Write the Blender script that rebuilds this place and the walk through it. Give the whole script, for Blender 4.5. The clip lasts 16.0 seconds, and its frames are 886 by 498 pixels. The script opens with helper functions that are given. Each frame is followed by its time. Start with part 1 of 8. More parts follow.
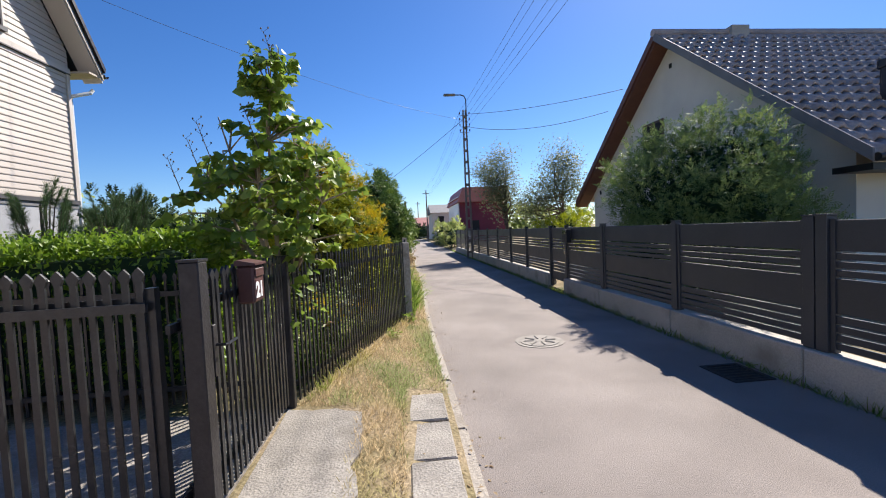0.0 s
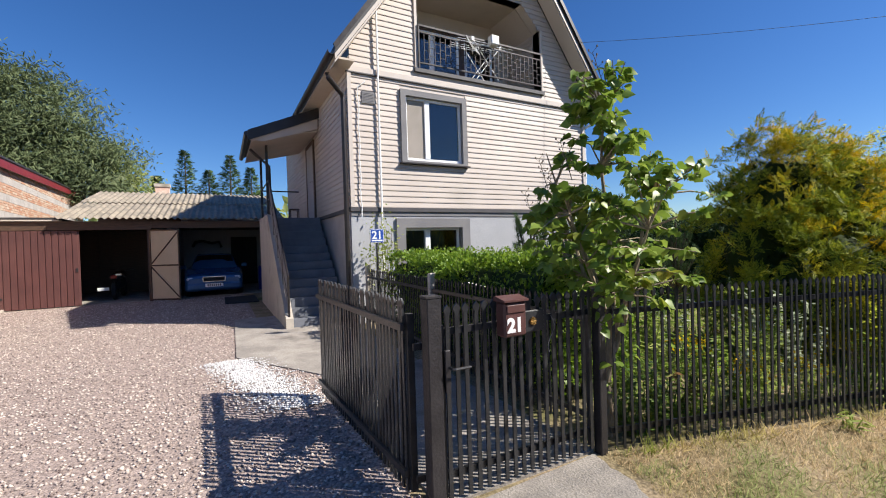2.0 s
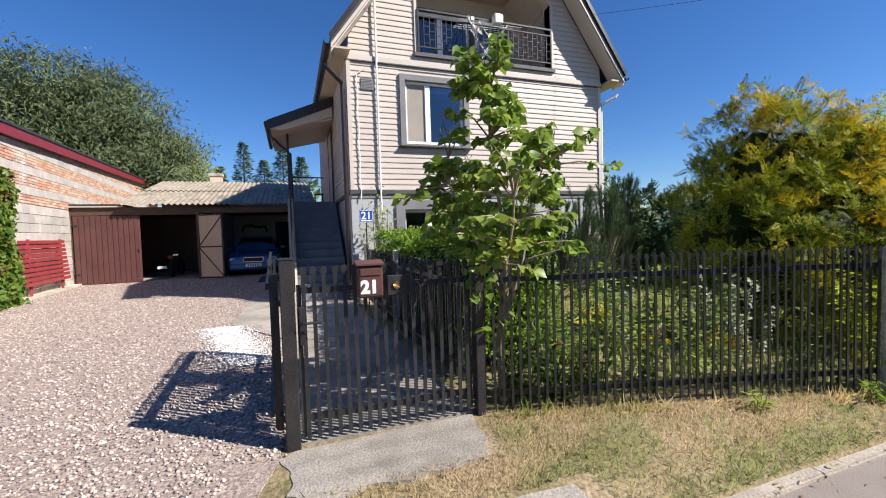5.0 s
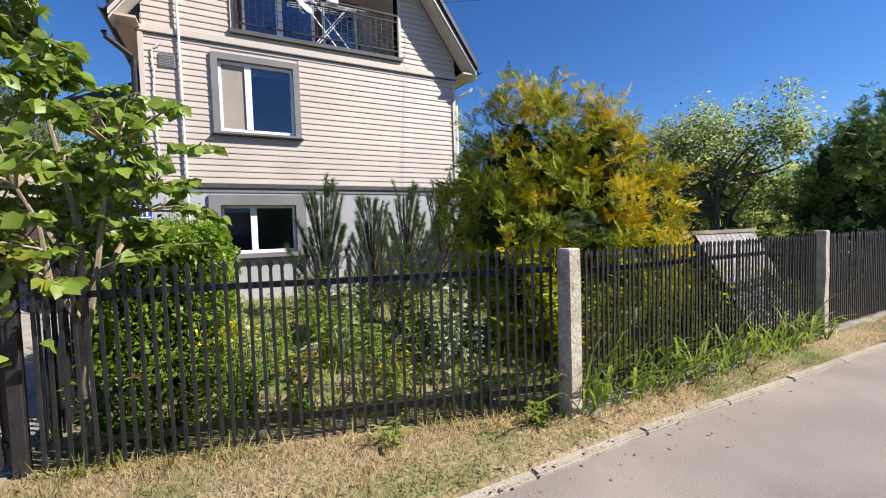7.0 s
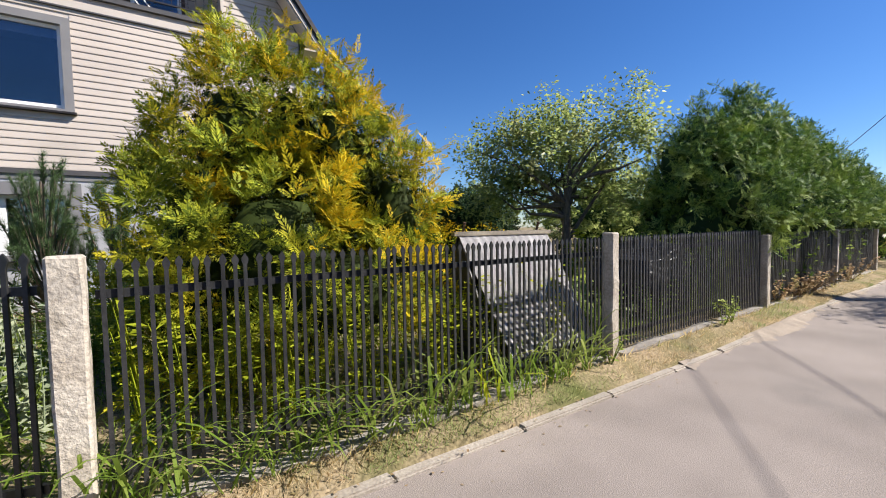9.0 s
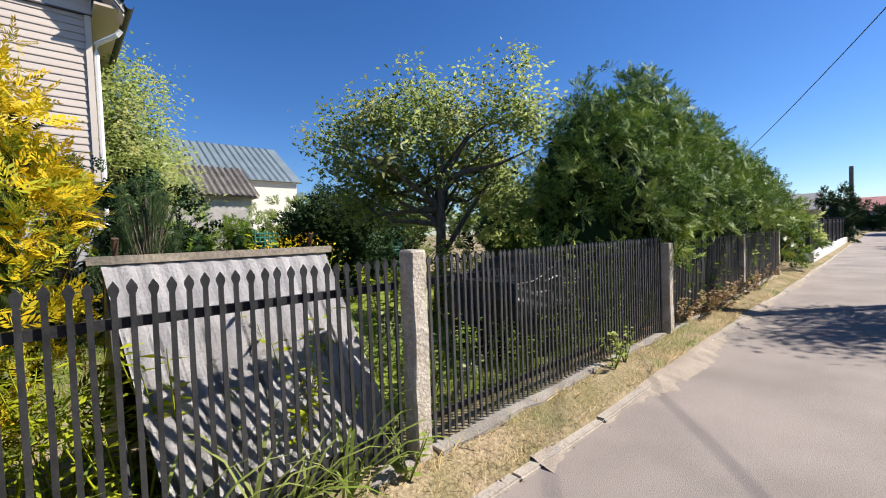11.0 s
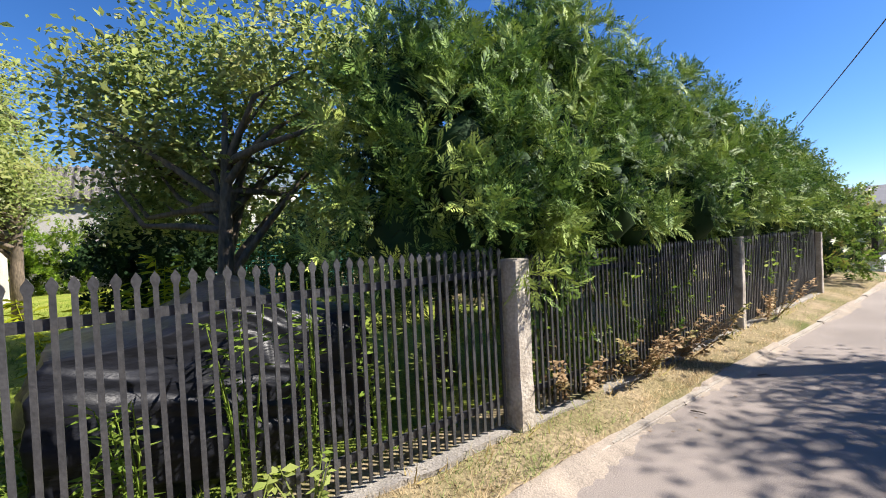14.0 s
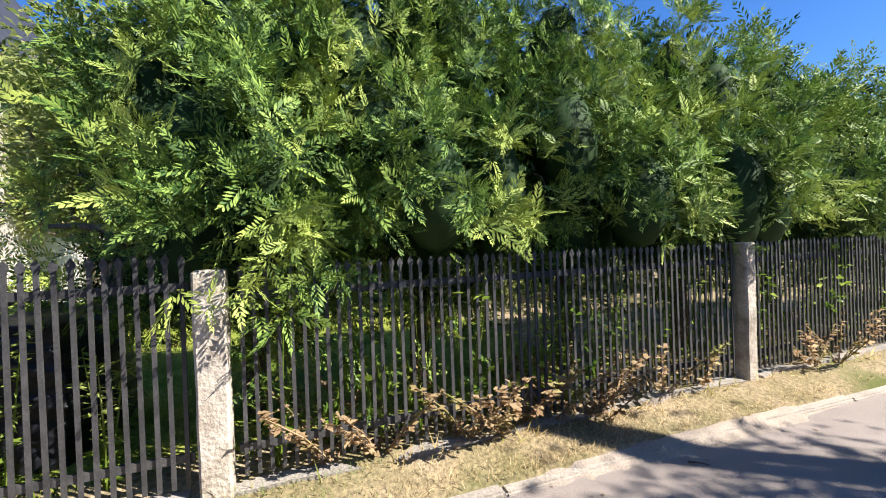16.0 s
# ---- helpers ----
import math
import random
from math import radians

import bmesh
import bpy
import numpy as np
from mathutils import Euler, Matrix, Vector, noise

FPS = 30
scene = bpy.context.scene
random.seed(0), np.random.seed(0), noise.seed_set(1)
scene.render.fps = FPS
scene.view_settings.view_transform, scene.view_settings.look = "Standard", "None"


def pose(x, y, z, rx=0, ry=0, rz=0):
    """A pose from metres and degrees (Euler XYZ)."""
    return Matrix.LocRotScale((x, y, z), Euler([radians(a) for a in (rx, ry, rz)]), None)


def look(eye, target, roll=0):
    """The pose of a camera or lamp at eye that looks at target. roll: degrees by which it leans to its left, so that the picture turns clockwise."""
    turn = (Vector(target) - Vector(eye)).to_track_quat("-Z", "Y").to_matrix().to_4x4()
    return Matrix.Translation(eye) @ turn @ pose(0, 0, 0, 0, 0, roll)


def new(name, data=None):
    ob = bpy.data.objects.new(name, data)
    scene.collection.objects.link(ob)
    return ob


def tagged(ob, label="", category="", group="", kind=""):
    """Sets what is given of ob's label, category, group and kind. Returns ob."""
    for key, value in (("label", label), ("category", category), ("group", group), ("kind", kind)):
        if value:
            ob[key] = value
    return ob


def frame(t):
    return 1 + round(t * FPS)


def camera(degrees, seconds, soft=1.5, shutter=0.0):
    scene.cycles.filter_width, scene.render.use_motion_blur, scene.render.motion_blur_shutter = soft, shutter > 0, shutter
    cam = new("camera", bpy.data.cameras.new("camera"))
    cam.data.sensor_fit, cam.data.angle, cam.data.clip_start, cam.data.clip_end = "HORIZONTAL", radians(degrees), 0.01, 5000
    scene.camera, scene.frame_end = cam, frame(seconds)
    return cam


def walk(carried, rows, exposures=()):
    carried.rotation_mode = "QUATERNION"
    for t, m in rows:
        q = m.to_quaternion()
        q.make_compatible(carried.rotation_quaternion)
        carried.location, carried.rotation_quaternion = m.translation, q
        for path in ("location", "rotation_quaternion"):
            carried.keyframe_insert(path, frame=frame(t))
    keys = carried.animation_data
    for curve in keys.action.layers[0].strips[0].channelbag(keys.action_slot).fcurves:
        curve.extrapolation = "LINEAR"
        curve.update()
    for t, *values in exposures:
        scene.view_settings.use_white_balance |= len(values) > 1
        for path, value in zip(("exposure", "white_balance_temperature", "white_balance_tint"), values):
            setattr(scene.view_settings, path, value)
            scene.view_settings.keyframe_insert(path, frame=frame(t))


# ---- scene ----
cam = camera(93.7, 16.0, soft=1.05)
METRES, EYE, TILT, LEAN, TURN = 16.4, 1.5, 0.0, 0.0, -5.3
ROWS = [
    (0.0, 0.0, 0.0, 0.0, -0.12, -2.61, 2.72),
    (0.5, 0.0197, 0.0158, 0.0001, 20.57, -1.99, 2.67),
    (1.0, 0.0352, 0.0379, 0.0027, 39.07, -1.37, 2.53),
    (1.5, 0.0491, 0.0505, 0.0094, 54.88, -0.96, 2.2),
    (2.0, 0.0663, 0.063, 0.0134, 67.08, -0.74, 1.75),
    (2.5, 0.0904, 0.074, 0.0125, 74.0, -0.9, 1.36),
    (3.0, 0.1077, 0.0755, 0.0088, 76.86, -1.43, 1.08),
    (5.5, 0.1025, 0.1663, 0.0021, 73.79, -2.84, 2.16),
    (6.0, 0.1023, 0.2052, 0.0004, 71.03, -2.84, 2.07),
    (6.5, 0.1065, 0.2443, 0.0005, 68.66, -2.88, 1.86),
    (7.0, 0.1118, 0.2808, 0.0006, 67.41, -2.92, 1.7),
    (7.5, 0.1103, 0.3202, -0.0008, 66.73, -2.94, 1.5),
    (8.0, 0.1121, 0.3586, -0.0007, 65.66, -2.96, 1.36),
    (8.5, 0.1103, 0.3971, -0.005, 63.37, -3.01, 1.15),
    (9.0, 0.1073, 0.4348, -0.0047, 60.2, -2.9, 1.03),
    (9.5, 0.0959, 0.469, -0.0053, 56.84, -2.92, 0.91),
    (10.0, 0.0828, 0.4986, -0.0041, 54.16, -2.83, 0.98),
    (12.5, 0.0499, 0.6735, -0.0047, 51.44, -1.71, 2.51),
    (13.0, 0.0474, 0.709, -0.0056, 53.31, -1.56, 2.62),
    (13.5, 0.0438, 0.7422, -0.0065, 55.81, -1.37, 2.75),
    (14.0, 0.0469, 0.7775, -0.0079, 58.48, -1.16, 2.82),
    (14.5, 0.0491, 0.8139, -0.0078, 60.93, -0.98, 2.85),
    (15.0, 0.0502, 0.8513, -0.0086, 63.56, -0.87, 2.78),
    (15.5, 0.0557, 0.8895, -0.0118, 67.7, -0.52, 2.63),
    (16.0, 0.0589, 0.923, -0.0118, 74.51, -0.49, 2.14),
]
walk(cam, [(t, pose(0, 0, EYE, TILT, LEAN, TURN) @ pose(METRES * x, METRES * y, METRES * z, 90 + pitch, roll, yaw)) for t, x, y, z, yaw, pitch, roll in ROWS],
     exposures=((0.0, 0.87), (1.0, 0.75), (3.0, 0.73), (5.5, 0.83), (10.0, 0.87), (13.0, 1.0), (14.5, 1.27), (15.4, 1.38), (16.0, 1.40)))

# ---- light ----
SUN_AZ, SUN_EL = 38.0, 41.0
world = bpy.data.worlds.new("world")
scene.world = world
world.use_nodes = True
wn = world.node_tree.nodes
sky = wn.new("ShaderNodeTexSky")
sky.sky_type = "NISHITA"
sky.sun_disc = False
sky.sun_elevation, sky.sun_rotation = radians(SUN_EL), radians(SUN_AZ)
sky.air_density, sky.dust_density, sky.ozone_density = 1.0, 0.25, 7.0
sky.altitude = 300
wn["Background"].inputs["Strength"].default_value = 0.079
deep = wn.new("ShaderNodeHueSaturation")
deep.inputs["Saturation"].default_value = 1.17
deep.inputs["Hue"].default_value = 0.508
world.node_tree.links.new(sky.outputs["Color"], deep.inputs["Color"])
world.node_tree.links.new(deep.outputs["Color"], wn["Background"].inputs["Color"])
sun = new("sun", bpy.data.lights.new("sun", "SUN"))
sun.data.energy, sun.data.angle, sun.data.color = 5.0, radians(0.53), (1.0, 0.935, 0.86)
sun_way = Vector((math.sin(radians(SUN_AZ)) * math.cos(radians(SUN_EL)), math.cos(radians(SUN_AZ)) * math.cos(radians(SUN_EL)), math.sin(radians(SUN_EL))))
sun.matrix_world = look(sun_way * 60, (0, 0, 0))


# ---- materials ----


def surf(name, c1, c2, scale=6.0, rough=0.7, metal=0.0, bump=0.0, bscale=60.0, fine=0.25, vary=0.0, stain=None, stain_scale=1.2, stain_at=0.58, spec=0.5, stretch=(1, 1, 1)):
    """A worn surface: two colours mixed by coarse noise, fine grain, stains, relief. vary: spread of brightness between pieces."""
    m = bpy.data.materials.new(name)
    m.use_nodes = True
    nt = m.node_tree
    n, l = nt.nodes, nt.links
    b = n["Principled BSDF"]
    geo = n.new("ShaderNodeNewGeometry")
    mp = n.new("ShaderNodeMapping")
    mp.inputs["Scale"].default_value = stretch
    l.new(geo.outputs["Position"], mp.inputs["Vector"])

    def tex(s, detail=4.0):
        t = n.new("ShaderNodeTexNoise")
        t.inputs["Scale"].default_value, t.inputs["Detail"].default_value = s, detail
        l.new(mp.outputs["Vector"], t.inputs["Vector"])
        return t

    def mix(fac, a, bb, mode="MIX"):
        x = n.new("ShaderNodeMix")
        x.data_type, x.blend_type = "RGBA", mode
        for sock, v in ((x.inputs[0], fac), (x.inputs[6], a), (x.inputs[7], bb)):
            if isinstance(v, (int, float)):
                sock.default_value = v
            elif isinstance(v, tuple):
                sock.default_value = (*v, 1)
            else:
                l.new(v, sock)
        return x.outputs[2]

    def ramp(sock, lo, hi):
        r = n.new("ShaderNodeMapRange")
        r.inputs[1].default_value, r.inputs[2].default_value = lo, hi
        l.new(sock, r.inputs[0])
        return r.outputs[0]

    col = mix(ramp(tex(scale).outputs[0], 0.35, 0.65), c1, c2)
    g = tex(bscale, 3.0)
    if fine:
        r = n.new("ShaderNodeMapRange")
        r.inputs[1].default_value, r.inputs[2].default_value = 0.3, 0.7
        r.inputs[3].default_value, r.inputs[4].default_value = 1 - fine, 1 + fine
        l.new(g.outputs[0], r.inputs[0])
        h = n.new("ShaderNodeHueSaturation")
        l.new(r.outputs[0], h.inputs["Value"])
        l.new(col, h.inputs["Color"])
        col = h.outputs[0]
    if vary:
        oi = n.new("ShaderNodeObjectInfo")
        r = n.new("ShaderNodeMapRange")
        r.inputs[3].default_value, r.inputs[4].default_value = 1 - vary, 1 + vary
        l.new(oi.outputs["Random"], r.inputs[0])
        h = n.new("ShaderNodeHueSaturation")
        l.new(r.outputs[0], h.inputs["Value"])
        l.new(col, h.inputs["Color"])
        col = h.outputs[0]
    if stain:
        col = mix(ramp(tex(stain_scale, 6.0).outputs[0], stain_at, stain_at + 0.14), col, stain)
    l.new(col, b.inputs["Base Color"])
    rr = n.new("ShaderNodeMapRange")
    rr.inputs[3].default_value, rr.inputs[4].default_value = max(rough - 0.12, 0.03), min(rough + 0.12, 1)
    l.new(tex(scale * 2.7).outputs[0], rr.inputs[0])
    l.new(rr.outputs[0], b.inputs["Roughness"])
    b.inputs["Metallic"].default_value = metal
    b.inputs["Specular IOR Level"].default_value = spec
    if bump:
        bn = n.new("ShaderNodeBump")
        bn.inputs["Strength"].default_value, bn.inputs["Distance"].default_value = bump, 0.01
        l.new(g.outputs[0], bn.inputs["Height"])
        l.new(bn.outputs[0], b.inputs["Normal"])
    return m


def leafy(name, c1, c2, c3=None, patch=1.3, passing=0.35, rough=0.5, at=0.55):
    """Leaves: colour spread leaf by leaf from c1 to c2, with patches of c3, light passing through."""
    m = bpy.data.materials.new(name)
    m.use_nodes = True
    nt = m.node_tree
    n, l = nt.nodes, nt.links
    b, out = n["Principled BSDF"], n["Material Output"]
    geo = n.new("ShaderNodeNewGeometry")
    x = n.new("ShaderNodeMix")
    x.data_type = "RGBA"
    x.inputs[6].default_value, x.inputs[7].default_value = (*c1, 1), (*c2, 1)
    l.new(geo.outputs["Random Per Island"], x.inputs[0])
    col = x.outputs[2]
    if c3:
        t = n.new("ShaderNodeTexNoise")
        t.inputs["Scale"].default_value = patch
        t.inputs["Detail"].default_value = 3.0
        l.new(geo.outputs["Position"], t.inputs["Vector"])
        r = n.new("ShaderNodeMapRange")
        r.inputs[1].default_value, r.inputs[2].default_value = at - 0.07, at + 0.1
        l.new(t.outputs[0], r.inputs[0])
        y = n.new("ShaderNodeMix")
        y.data_type = "RGBA"
        l.new(r.outputs[0], y.inputs[0])
        l.new(col, y.inputs[6])
        y.inputs[7].default_value = (*c3, 1)
        col = y.outputs[2]
    l.new(col, b.inputs["Base Color"])
    b.inputs["Roughness"].default_value = rough
    b.inputs["Specular IOR Level"].default_value = 0.5 if rough < 0.5 else 0.14
    tr = n.new("ShaderNodeBsdfTranslucent")
    l.new(col, tr.inputs["Color"])
    ms = n.new("ShaderNodeMixShader")
    ms.inputs[0].default_value = passing
    l.new(b.outputs[0], ms.inputs[1])
    l.new(tr.outputs[0], ms.inputs[2])
    l.new(ms.outputs[0], out.inputs["Surface"])
    return m


def glass(name, tint=(0.9, 0.95, 1.0), rough=0.0):
    """A window pane: see-through with a mirror's gloss at its surface."""
    m = bpy.data.materials.new(name)
    m.use_nodes = True
    nt = m.node_tree
    n, l = nt.nodes, nt.links
    tb, gb, fr, ms = n.new("ShaderNodeBsdfTransparent"), n.new("ShaderNodeBsdfGlossy"), n.new("ShaderNodeFresnel"), n.new("ShaderNodeMixShader")
    tb.inputs[0].default_value = (*tint, 1)
    gb.inputs["Roughness"].default_value = rough
    fr.inputs[0].default_value = 2.1
    l.new(fr.outputs[0], ms.inputs[0])
    l.new(tb.outputs[0], ms.inputs[1])
    l.new(gb.outputs[0], ms.inputs[2])
    l.new(ms.outputs[0], n["Material Output"].inputs["Surface"])
    return m


ASPHALT = surf("worn pale asphalt", (0.21, 0.178, 0.157), (0.29, 0.247, 0.218), 0.9, 0.9, bump=0.45, bscale=150, fine=0.42, stain=(0.15, 0.132, 0.12), stain_scale=0.5, stain_at=0.6)
CONCRETE = surf("weathered concrete", (0.25, 0.225, 0.195), (0.36, 0.325, 0.28), 3, 0.9, bump=0.8, bscale=70, fine=0.25, vary=0.08, stain=(0.19, 0.17, 0.145), stain_scale=2.5)
KERB = surf("pale kerb concrete", (0.31, 0.272, 0.228), (0.39, 0.345, 0.292), 2.5, 0.9, bump=0.7, bscale=60, fine=0.22, vary=0.1, stain=(0.25, 0.21, 0.165), stain_scale=1.8)
POSTCONC = surf("rough post concrete", (0.36, 0.31, 0.25), (0.5, 0.45, 0.38), 7, 0.9, bump=0.9, bscale=45, fine=0.2, stain=(0.2, 0.17, 0.13), stain_scale=5)
SOIL = surf("dry soil and mown grass", (0.19, 0.16, 0.08), (0.32, 0.25, 0.16), 2.2, 1.0, bump=1.0, bscale=40, fine=0.4, stain=(0.11, 0.12, 0.04), stain_scale=0.8, stain_at=0.55, spec=0.1)
LAWN = surf("mown lawn ground", (0.16, 0.22, 0.03), (0.28, 0.30, 0.06), 2.0, 1.0, bump=1.0, bscale=45, fine=0.35, stain=(0.12, 0.15, 0.03), stain_scale=0.9, spec=0.1)
DIRT = surf("dry verge earth", (0.30, 0.23, 0.15), (0.20, 0.15, 0.09), 3, 1.0, bump=1.0, bscale=55, fine=0.35, spec=0.1)
SAND = surf("blown sand", (0.37, 0.31, 0.25), (0.30, 0.255, 0.21), 4, 1.0, bump=0.7, bscale=90, fine=0.2, spec=0.1)
GRAVEL = surf("pink and grey gravel bed", (0.38, 0.30, 0.255), (0.28, 0.225, 0.20), 30, 0.95, bump=1.0, bscale=55, fine=0.5, spec=0.2)
STONES = leafy("gravel stones", (0.20, 0.155, 0.14), (0.68, 0.585, 0.51), None, passing=0.0, rough=0.9)
WHITESTONE = leafy("white marble chips", (0.5, 0.49, 0.48), (0.72, 0.71, 0.7), None, passing=0.0, rough=0.8)
IRON = surf("black gloss fence paint", (0.018, 0.0185, 0.02), (0.028, 0.0285, 0.03), 12, 0.36, bump=0.12, bscale=80, fine=0.2, vary=0.15, stain=(0.042, 0.038, 0.036), stain_scale=9, stain_at=0.66)
IRON_DULL = surf("brush-painted black iron post", (0.017, 0.015, 0.016), (0.026, 0.023, 0.024), 8, 0.5, bump=0.3, bscale=60, fine=0.2, stain=(0.05, 0.043, 0.04), stain_scale=7, stain_at=0.68)
SIDING = surf("cream vinyl siding", (0.51, 0.445, 0.385), (0.475, 0.41, 0.355), 1.2, 0.55, bump=0.05, bscale=90, fine=0.03, vary=0.03, stain=(0.43, 0.375, 0.32), stain_scale=0.9, stain_at=0.62)
SIDING_TRIM = surf("cream siding trim", (0.55, 0.485, 0.425), (0.51, 0.455, 0.395), 2, 0.55, fine=0.03)
SOFFIT = surf("beige soffit panels", (0.5, 0.42, 0.33), (0.45, 0.38, 0.30), 2, 0.55, fine=0.04, vary=0.03)
PLASTER = surf("light grey plaster", (0.40, 0.405, 0.42), (0.36, 0.365, 0.38), 1.5, 0.9, bump=0.35, bscale=160, fine=0.05, stain=(0.36, 0.36, 0.37), stain_scale=0.7, stain_at=0.62)
GREYBAND = surf("mid grey window surround", (0.20, 0.195, 0.195), (0.17, 0.165, 0.17), 2, 0.75, bump=0.2, bscale=120, fine=0.06)
DARKBAND = surf("dark grey drip trim", (0.055, 0.052, 0.055), (0.075, 0.07, 0.073), 3, 0.6, fine=0.08)
PVC = surf("white window plastic", (0.80, 0.80, 0.80), (0.76, 0.76, 0.76), 3, 0.35, fine=0.02)
GLASS = glass("window glass", (0.5, 0.58, 0.7))
BLIND = surf("taupe roller blind", (0.34, 0.30, 0.26), (0.29, 0.26, 0.22), 2, 0.9, fine=0.06)
ROOM = surf("dim room wall", (0.16, 0.17, 0.19), (0.12, 0.13, 0.15), 1, 0.95, fine=0.05)
GUTTER = surf("brown-black gutter metal", (0.022, 0.018, 0.017), (0.032, 0.026, 0.024), 4, 0.4, metal=0.2, fine=0.1)
ROOFTIN = surf("dark roof sheet", (0.03, 0.03, 0.032), (0.045, 0.044, 0.045), 2, 0.5, fine=0.1)
BROWNDOOR = surf("maroon brown door sheet", (0.115, 0.045, 0.040), (0.09, 0.035, 0.032), 2, 0.55, fine=0.1, vary=0.05)
CREAMDOOR = surf("cream hardboard door face", (0.55, 0.45, 0.31), (0.5, 0.41, 0.28), 2, 0.8, fine=0.06, stain=(0.42, 0.33, 0.22), stain_scale=1.5)
WOODBROWN = surf("dark brown wood", (0.06, 0.035, 0.022), (0.10, 0.055, 0.033), 5, 0.6, fine=0.2, stretch=(1, 1, 6))
ASBESTOS = surf("lichen-grey corrugated cement", (0.34, 0.29, 0.22), (0.22, 0.19, 0.15), 2.5, 0.95, bump=0.5, bscale=50, fine=0.25, stain=(0.13, 0.115, 0.09), stain_scale=1.6, stain_at=0.56)
BRICK = surf("pale and red old brick", (0.66, 0.55, 0.46), (0.52, 0.27, 0.19), 1.9, 0.95, bump=0.7, bscale=60, fine=0.25, vary=0.28)
BLOCK = surf("cement block", (0.55, 0.505, 0.455), (0.45, 0.41, 0.37), 2.5, 0.95, bump=0.6, bscale=60, fine=0.15, vary=0.12, stain=(0.36, 0.33, 0.30), stain_scale=1.4)
MORTAR = surf("mortar", (0.42, 0.36, 0.29), (0.34, 0.29, 0.24), 4, 1.0, bump=0.5, fine=0.15)
REDTIN = surf("dark red sheet metal", (0.25, 0.026, 0.035), (0.20, 0.022, 0.03), 3, 0.45, fine=0.08)
REDPAINT = surf("faded red painted slats", (0.33, 0.045, 0.05), (0.26, 0.035, 0.04), 4, 0.6, fine=0.12, vary=0.1)
STEPS = surf("blue-grey painted steps", (0.16, 0.17, 0.195), (0.12, 0.13, 0.15), 3, 0.8, bump=0.2, fine=0.1)
ANTHRACITE = surf("anthracite steel fence", (0.043, 0.047, 0.056), (0.051, 0.055, 0.064), 2, 0.42, metal=0.1, fine=0.06, vary=0.06)
PLINTH = surf("pale cast plinth", (0.5, 0.45, 0.38), (0.42, 0.38, 0.32), 2, 0.9, bump=0.4, bscale=70, fine=0.12, vary=0.05, stain=(0.28, 0.25, 0.2), stain_scale=1.5)
RENDER = surf("beige grey render", (0.68, 0.65, 0.57), (0.62, 0.59, 0.52), 1.2, 0.95, bump=0.3, bscale=90, fine=0.05)
TILE = surf("brown pressed roof tile", (0.31, 0.265, 0.25), (0.43, 0.37, 0.35), 3, 0.55, fine=0.15, stain=(0.22, 0.185, 0.17), stain_scale=1.1, spec=0.25)
TILEBROWN = surf("red-brown eave board", (0.15, 0.055, 0.032), (0.12, 0.045, 0.028), 4, 0.6, fine=0.15)
BARK = surf("grey brown bark", (0.16, 0.12, 0.085), (0.09, 0.07, 0.05), 14, 0.95, bump=1.0, bscale=40, fine=0.35, stretch=(1, 1, 0.3))
BARKPALE = surf("pale twig bark", (0.34, 0.27, 0.18), (0.24, 0.19, 0.13), 14, 0.9, bump=0.7, bscale=50, fine=0.25, stretch=(1, 1, 0.3))
POLECONC = surf("lattice pole concrete", (0.20, 0.165, 0.14), (0.15, 0.125, 0.11), 4, 0.9, fine=0.15)
WIRE = surf("black cable", (0.02, 0.02, 0.02), (0.025, 0.025, 0.025), 4, 0.6)
TARP = surf("black stretch film", (0.007, 0.0075, 0.010), (0.013, 0.014, 0.019), 5, 0.42, bump=0.25, bscale=26, fine=0.2, spec=0.3, stretch=(1, 1, 3))
SHEETGREY = surf("bleached grey board", (0.62, 0.60, 0.60), (0.52, 0.50, 0.50), 4, 0.75, fine=0.1, bump=0.3)
CARBLUE = surf("dark blue car paint", (0.045, 0.12, 0.26), (0.05, 0.13, 0.28), 2, 0.18, metal=0.25, fine=0.03)
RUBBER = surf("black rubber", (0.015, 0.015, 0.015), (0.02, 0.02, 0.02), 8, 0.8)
CHROME = surf("dull chrome", (0.6, 0.6, 0.62), (0.55, 0.55, 0.57), 8, 0.2, metal=1.0)
LAMPGLASS = surf("headlamp glass", (0.55, 0.58, 0.6), (0.5, 0.53, 0.55), 8, 0.1)
WHITEPAINT = surf("white enamel", (0.8, 0.8, 0.78), (0.75, 0.75, 0.73), 6, 0.4, fine=0.03)
BLUESIGN = surf("blue enamel", (0.02, 0.07, 0.33), (0.025, 0.08, 0.36), 6, 0.35, fine=0.04)
MAILBROWN = surf("brown mailbox steel", (0.10, 0.042, 0.036), (0.085, 0.036, 0.032), 5, 0.45, fine=0.08)
MAROONWALL = surf("maroon sheet wall", (0.17, 0.02, 0.045), (0.14, 0.017, 0.04), 1, 0.7, fine=0.08)
REDROOF = surf("faded red metal roof", (0.42, 0.16, 0.13), (0.36, 0.13, 0.11), 1, 0.6, fine=0.08)
FAROOF = surf("green-grey sheet roof", (0.16, 0.20, 0.22), (0.13, 0.17, 0.19), 1, 0.5, fine=0.06)
CASTIRON = surf("cast iron drain", (0.05, 0.042, 0.036), (0.035, 0.03, 0.027), 10, 0.7, metal=0.3, fine=0.3)
MANHOLE = surf("worn concrete cover", (0.33, 0.295, 0.255), (0.26, 0.235, 0.205), 9, 0.9, bump=0.6, fine=0.25)
GREENNET = surf("green plastic netting", (0.015, 0.16, 0.12), (0.012, 0.13, 0.1), 4, 0.6)
